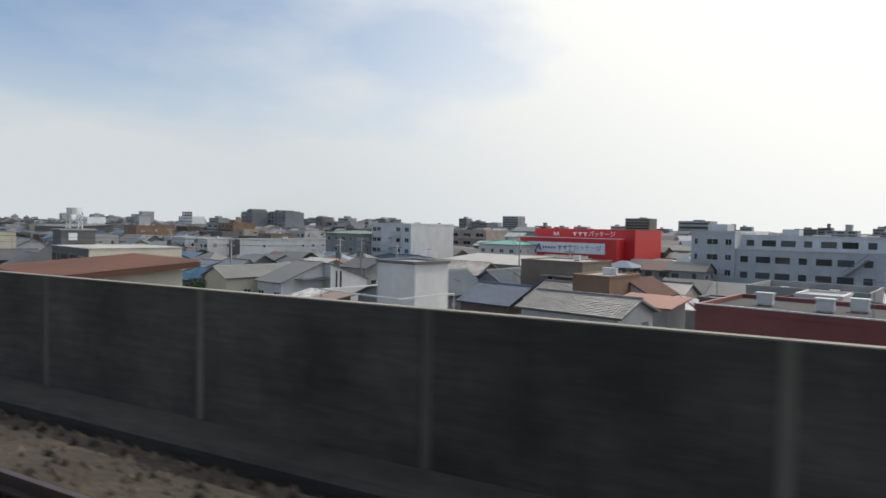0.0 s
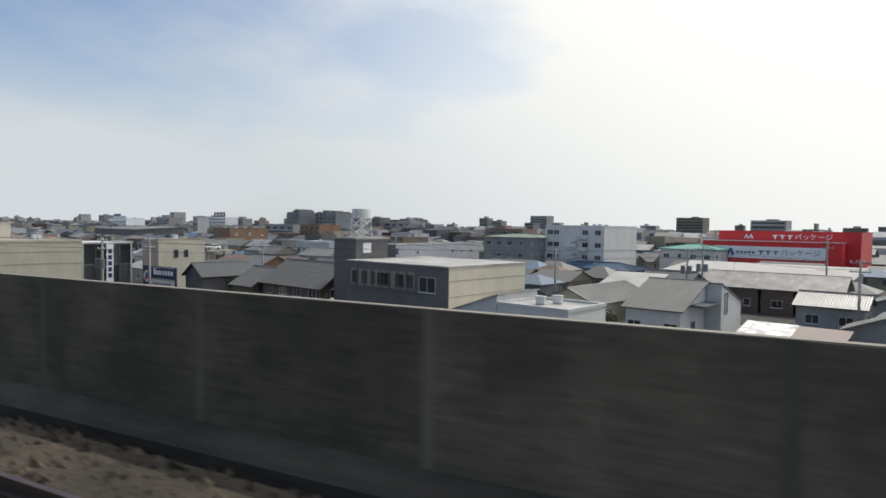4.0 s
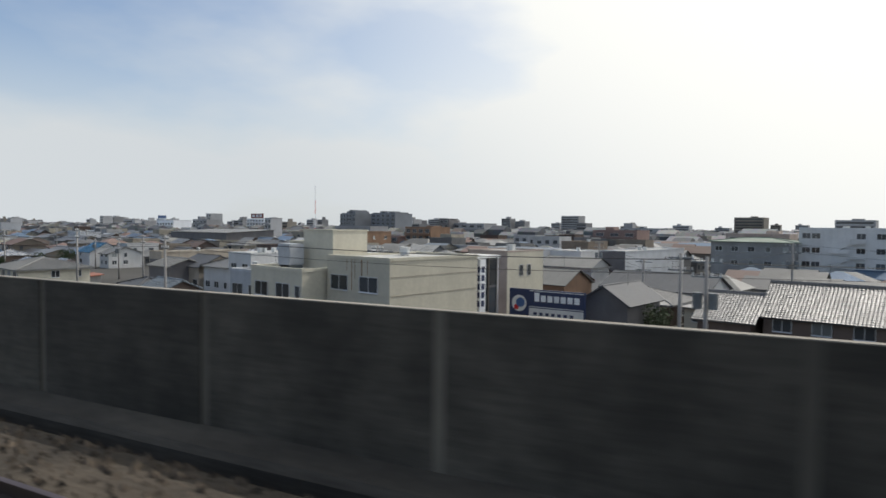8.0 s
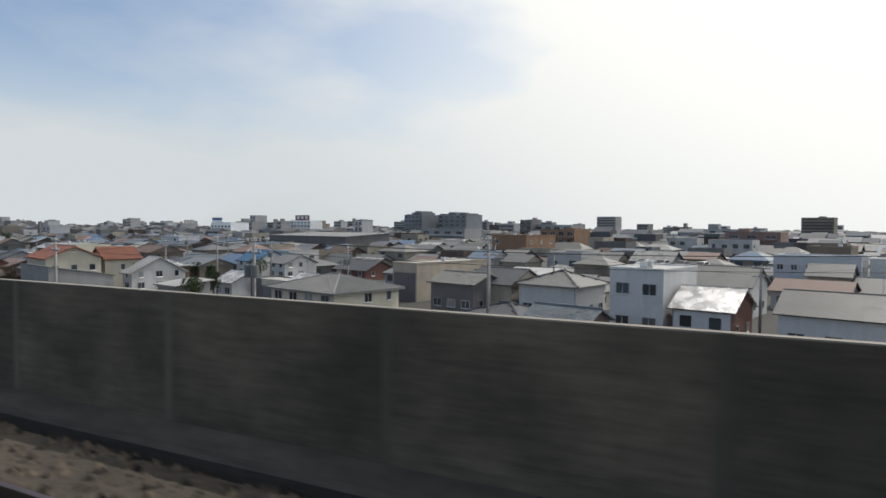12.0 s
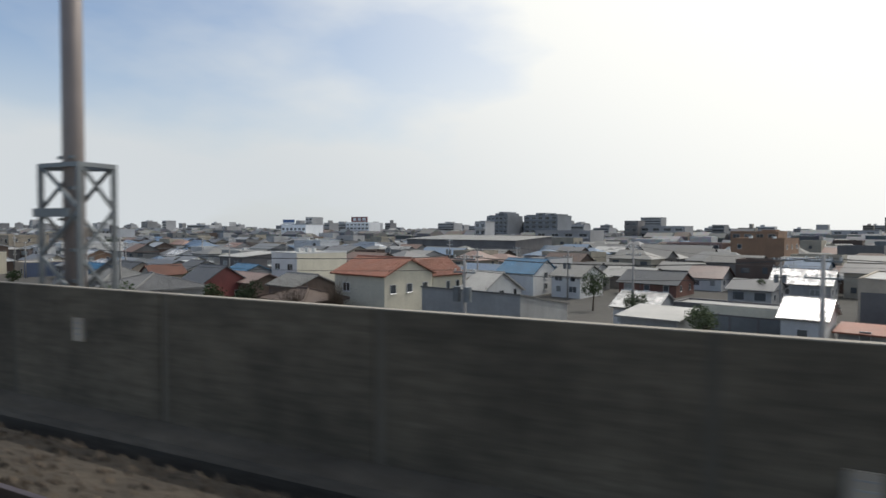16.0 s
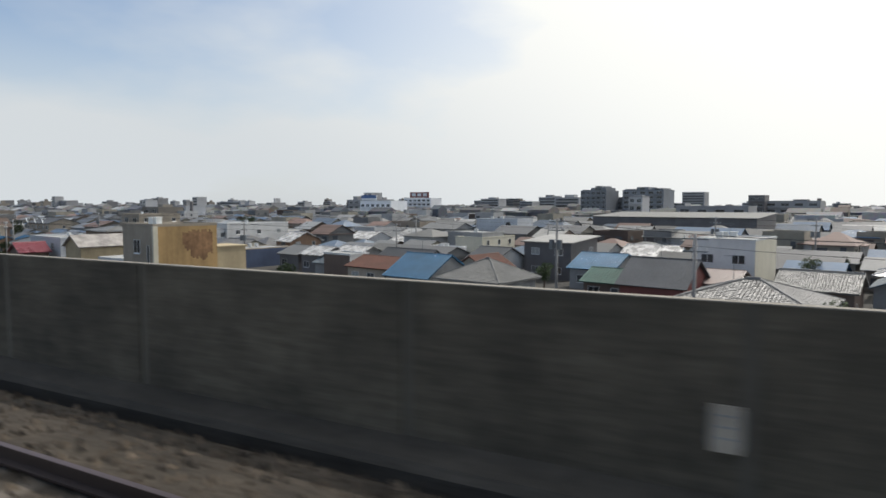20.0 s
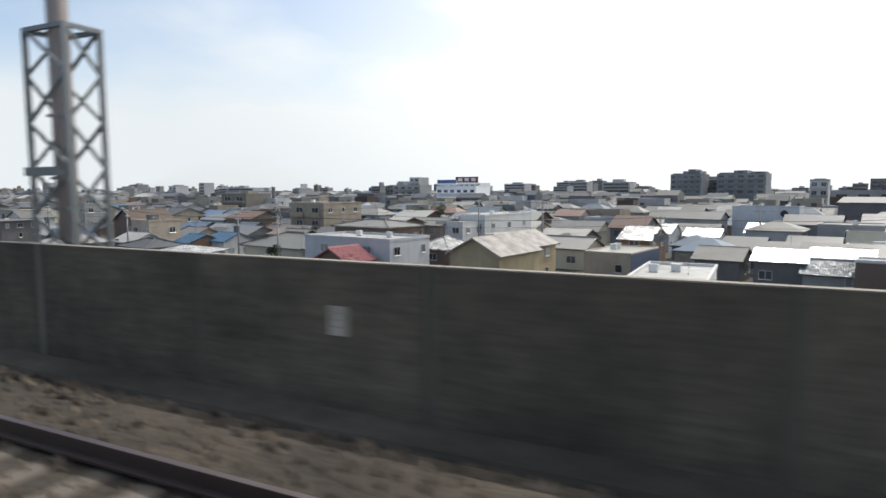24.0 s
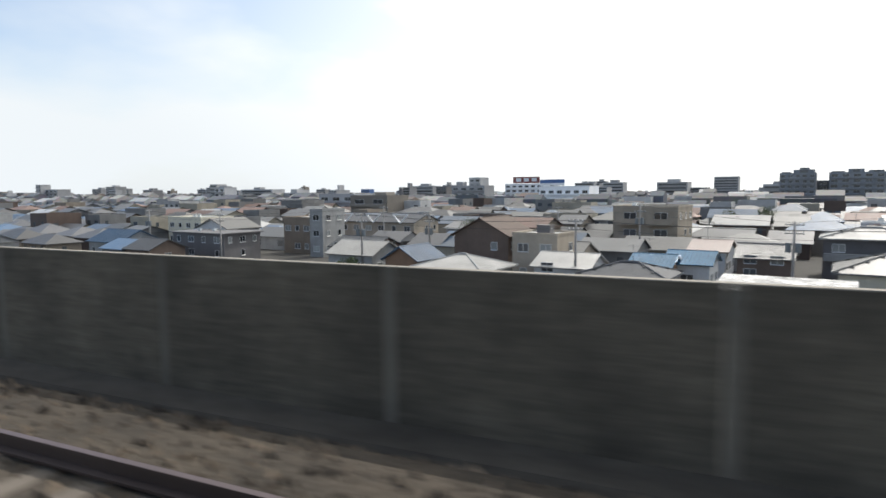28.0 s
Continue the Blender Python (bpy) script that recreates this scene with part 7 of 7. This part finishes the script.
RUNS = (((-113.9, 41.5, 10.1), (-160.4, 40.8, 10.7)), ((-160.4, 40.8, 10.7), (-205.3, 37.9, 10.9)), ((-205.3, 37.9, 10.9), (-231.1, 38.4, 10.5)),
        ((-231.1, 38.4, 10.5), (-251.8, 38.5, 10.1)), ((-251.8, 38.5, 10.1), (-291.8, 38.0, 10.0)), ((-321.9, 65.2, 10.3), (-291.8, 38.0, 10.0)),
        ((-62.0, 84.0, 9.4), (-113.9, 41.5, 9.9)), ((-191.4, 52.8, 11.0), (-197.0, 67.2, 9.9)), ((-432.9, 75.2, 8.4), (-470.0, 84.0, 8.6)),
        ((-470.0, 84.0, 8.6), (-500.0, 92.0, 8.8)), ((-356.0, 92.0, 8.6), (-385.0, 88.0, 8.4)), ((-385.0, 88.0, 8.4), (-432.9, 75.2, 8.4)))
for p, q in RUNS:
    for dz, dv in ((0, 0.0), (0, 0.5), (-0.9, 0.2)):
        wire("cable", (p[0], p[1] + dv, p[2] + dz), (q[0], q[1] + dv, q[2] + dz), 0.5)

ant = root("radio_antenna", pose(*spot(-144.9, 41.4, -5.0, 5.2), 10.4), "thin red and white antenna on a rooftop hut", "antenna")
for i in range(4):
    bm = bmesh.new()
    beam(bm, (0, 0, i * 1.3), (0, 0, i * 1.3 + 1.3), 0.035 - 0.005 * i, 6)
    part("section", bm, "redpaint" if i % 2 == 0 else "signwhite", ant)


# ===== parked cars =====
def car(x, y, z, turn, paint, word):
    ob = root("car", pose(x, y, z, 0, 0, turn), word + " car parked between the houses", "car", "parked cars")
    bm = bmesh.new()
    side = [(-2.0, 0.35), (-2.0, 0.85), (-1.75, 0.95), (-0.95, 1.0), (-0.45, 1.45), (1.0, 1.48), (1.65, 1.0), (1.95, 0.9), (2.0, 0.35)]
    lo = [bm.verts.new((u, -0.8, v)) for u, v in side]
    hi = [bm.verts.new((u, 0.8, v)) for u, v in side]
    n = len(side)
    for k in range(n):
        bm.faces.new((lo[k], lo[(k + 1) % n], hi[(k + 1) % n], hi[k]))
    bm.faces.new(lo[::-1])
    bm.faces.new(hi)
    bmesh.ops.recalc_face_normals(bm, faces=bm.faces)
    bmesh.ops.bevel(bm, geom=bm.edges[:], offset=0.06, segments=2, affect="EDGES")
    part("body", bm, paint, ob, smooth=True)
    for v in (-0.815, 0.79):
        bm = bmesh.new()
        polygon(bm, ((-0.75, v, 1.02), (1.35, v, 1.02), (0.95, v, 1.40), (-0.42, v, 1.38)))
        polygon(bm, ((-0.75, v + 0.025, 1.02), (-0.42, v + 0.025, 1.38), (0.95, v + 0.025, 1.40), (1.35, v + 0.025, 1.02)))
        part("side_window", bm, "glass", ob)
    bm = bmesh.new()
    polygon(bm, ((-0.96, -0.68, 1.06), (-0.5, -0.66, 1.47), (-0.5, 0.66, 1.47), (-0.96, 0.68, 1.06)))
    part("windscreen", bm, "glass", ob)
    for u in (-1.3, 1.25):
        for v in (-0.82, 0.62):
            bm = bmesh.new()
            beam(bm, (u, v, 0.32), (u, v + 0.2, 0.32), 0.32, 14)
            wheel = part("wheel", bm, "asphalt", ob)
            bm = bmesh.new()
            beam(bm, (u, v - 0.01, 0.32), (u, v + 0.21, 0.32), 0.18, 10)
            part("rim", bm, "steel", wheel)
    return ob


for x, y, turn, paint, word in ((-76.8, 100.5, 75, "plate", "white"), (-74.6, 101.0, 75, "steel", "silver"), (-72.2, 101.8, 75, "darkgrey", "dark grey"), (-77.6, 107.5, 75, "plate", "white"),
                                (-75.0, 108.0, 75, "navy", "dark blue"), (-71.0, 108.6, 75, "plate", "white")):
    car(x, y, 0.02, turn, paint, word)
deck_ = root("parking_deck", pose(-177.0, 112.0, 0, 0, 0, GRID), "low concrete parking deck with cars on top", "parking deck")
bm = bmesh.new()
slab(bm, -14, 2, 0, 8, 4.6, 4.95)
part("slab", bm, "concrete", deck_)
for u in (-13.5, -8.5, -3.5, 1.2):
    for v in (0.3, 7.3):
        bm = bmesh.new()
        slab(bm, u, u + 0.4, v, v + 0.4, 0, 4.6)
        part("column", bm, "concrete", deck_)
bm = bmesh.new()
slab(bm, -14, 2, -0.05, 0.08, 4.95, 5.55)
part("kerb_rail", bm, "steel", deck_)
for k, (paint, word) in enumerate((("plate", "white"), ("steel", "silver"), ("darkgrey", "dark grey"), ("plate", "white"))):
    p = spot(-177.0, 112.0, -11.5 + k * 3.4, 3.2)
    car(p[0], p[1], 4.96, 75, paint, word)


# ===== roof aerials =====
def aerial(p, turn, first=[]):
    if first:
        return copy_thing(first[0], pose(p.x, p.y, p.z, 0, 0, turn))
    ob = root("tv_antenna", pose(p.x, p.y, p.z, 0, 0, turn), "thin metal television aerial on a roof", "antenna", "television aerials")
    bm = bmesh.new()
    beam(bm, (0, 0, -0.15), (0, 0, 1.9), 0.022, 5)
    part("mast", bm, "steel", ob)
    bm = bmesh.new()
    beam(bm, (-0.75, 0, 1.75), (0.75, 0, 1.75), 0.016, 4)
    part("boom", bm, "steel", ob)
    for k in range(5):
        bm = bmesh.new()
        beam(bm, (-0.7 + k * 0.35, -0.4 + k * 0.04, 1.77), (-0.7 + k * 0.35, 0.4 - k * 0.04, 1.77), 0.011, 4)
        part("element", bm, "steel", ob)
    first.append(ob)
    return ob


for p, turn in ANTENNAS:
    aerial(p, turn)


first_unit = []
for p in UNITS:
    m = pose(p.x, p.y, p.z, 0, 0, GRID)
    if first_unit:
        copy_thing(first_unit[0], m)
    else:
        first_unit.append(extra("air_conditioner", p.x, p.y, p.z, 0.85, 0.4, 0.7, "plate", "white outdoor air conditioner on a flat roof", "air conditioner", group="rooftop units"))

# poles along the back streets, each joined to the next
streets = random.Random(31)
before = None
for k in range(34):
    x = -45 - k * 15.5
    y = bend(-x) + streets.choice((74, 88, 104, 122))
    g = Vector((x, y, 0))
    if not is_free(g.dot(GU) - 0.3, g.dot(GU) + 0.3, g.dot(GV) - 0.3, g.dot(GV) + 0.3):
        continue
    top = streets.uniform(8.2, 10.4)
    utility_pole(x, y, top, 2, streets.random() < 0.3)
    if before and (g - before[0]).length < 60:
        for dz in (0.0, -0.9):
            wire("cable", (before[0].x, before[0].y, before[1] + dz - 0.15), (x, y, top + dz - 0.15), 0.4)
    before = (g, top)


# ===== trees =====
def tree(x, y, h, r, seed, conical=False):
    rr = random.Random(seed)
    ob = root("tree", pose(x, y, 0), "dark green bushy garden tree", "tree", "garden trees")
    bm = bmesh.new()
    beam(bm, (0, 0, 0), (0.1, 0.05, h * 0.45), 0.16, 8, 0.1)
    for i in range(7):
        t = rr.uniform(0, 6.28)
        z = h * rr.uniform(0.3, 0.6)
        beam(bm, (0.05, 0.02, z), (math.cos(t) * r * 0.7, math.sin(t) * r * 0.7, z + h * 0.25), 0.06, 5, 0.02)
    part("trunk", bm, "bark", ob)
    bm = bmesh.new()
    lobes = [(rr.uniform(-0.55, 0.55) * r, rr.uniform(-0.55, 0.55) * r, h * rr.uniform(0.45, 0.85), r * rr.uniform(0.35, 0.6)) for _ in range(9)]
    for i in range(int(900 * r)):
        cx, cy, cz, cr = rr.choice(lobes)
        d = Vector((rr.gauss(0, 1), rr.gauss(0, 1), rr.gauss(0, 1))).normalized() * cr * rr.uniform(0.6, 1.05)
        c = Vector((cx, cy, cz)) + d
        s = rr.uniform(0.06, 0.15)
        u = Vector((rr.gauss(0, 1), rr.gauss(0, 1), rr.gauss(0, 1))).normalized()
        v = u.orthogonal().normalized()
        polygon(bm, (c - u * s, c + v * s * 0.6, c + u * s, c - v * s * 0.6))
    part("crown", bm, "leaf", ob)


for i, (x, y, h, r) in enumerate(((-238.1, 61.6, 5.4, 1.7), (-288.0, 57.0, 6.0, 2.2),
                                  (-293.0, 56.0, 5.6, 2.0), (-120.0, 66.0, 4.6, 1.8), (-125.0, 72.0, 4.8, 1.9), (-490.0, 110.0, 7.5, 2.6),
                                  (-300.0, 48.0, 5.8, 2.2), (-255.0, 92.0, 6.0, 2.2), (-440.0, 150.0, 9.0, 2.2), (-446.0, 152.0, 8.2, 2.0))):
    tree(x, y, h, r, 100 + i)
def bare_shrub(x, y, h, r, seed):
    rr = random.Random(seed)
    ob = root("shrub", pose(x, y, 0), "leafless brown twiggy garden shrub", "shrub")
    bm = bmesh.new()
    for i in range(14):
        t, k = rr.uniform(0, 6.28), rr.uniform(0.1, 0.5)
        top = Vector((math.cos(t) * r * k, math.sin(t) * r * k, h * rr.uniform(0.45, 0.65)))
        beam(bm, (rr.uniform(-0.15, 0.15), rr.uniform(-0.15, 0.15), 0), top, 0.05, 5, 0.025)
        for _ in range(26):
            a = top * rr.uniform(0.5, 1.0)
            q = a + Vector((rr.gauss(0, 0.45) * r, rr.gauss(0, 0.45) * r, rr.uniform(0.1, 0.42) * h))
            beam(bm, a, q, 0.016, 3, 0.006)
    part("crown", bm, "bark", ob)


bare_shrub(-281.0, 56.0, 6.4, 2.0, 9)
bare_shrub(-278.2, 60.6, 6.6, 1.8, 10)
yards = random.Random(57)
grown = 0
while grown < 26:
    x = yards.uniform(-500, -10)
    y = bend(-x) + yards.uniform(58, 125)
    g = Vector((x, y, 0))
    a, b = g.dot(GU), g.dot(GV)
    if is_free(a - 0.9, a + 0.9, b - 0.9, b + 0.9):
        tree(x, y, yards.uniform(3.0, 5.2), yards.uniform(1.0, 1.7), 300 + grown)
        grown += 1
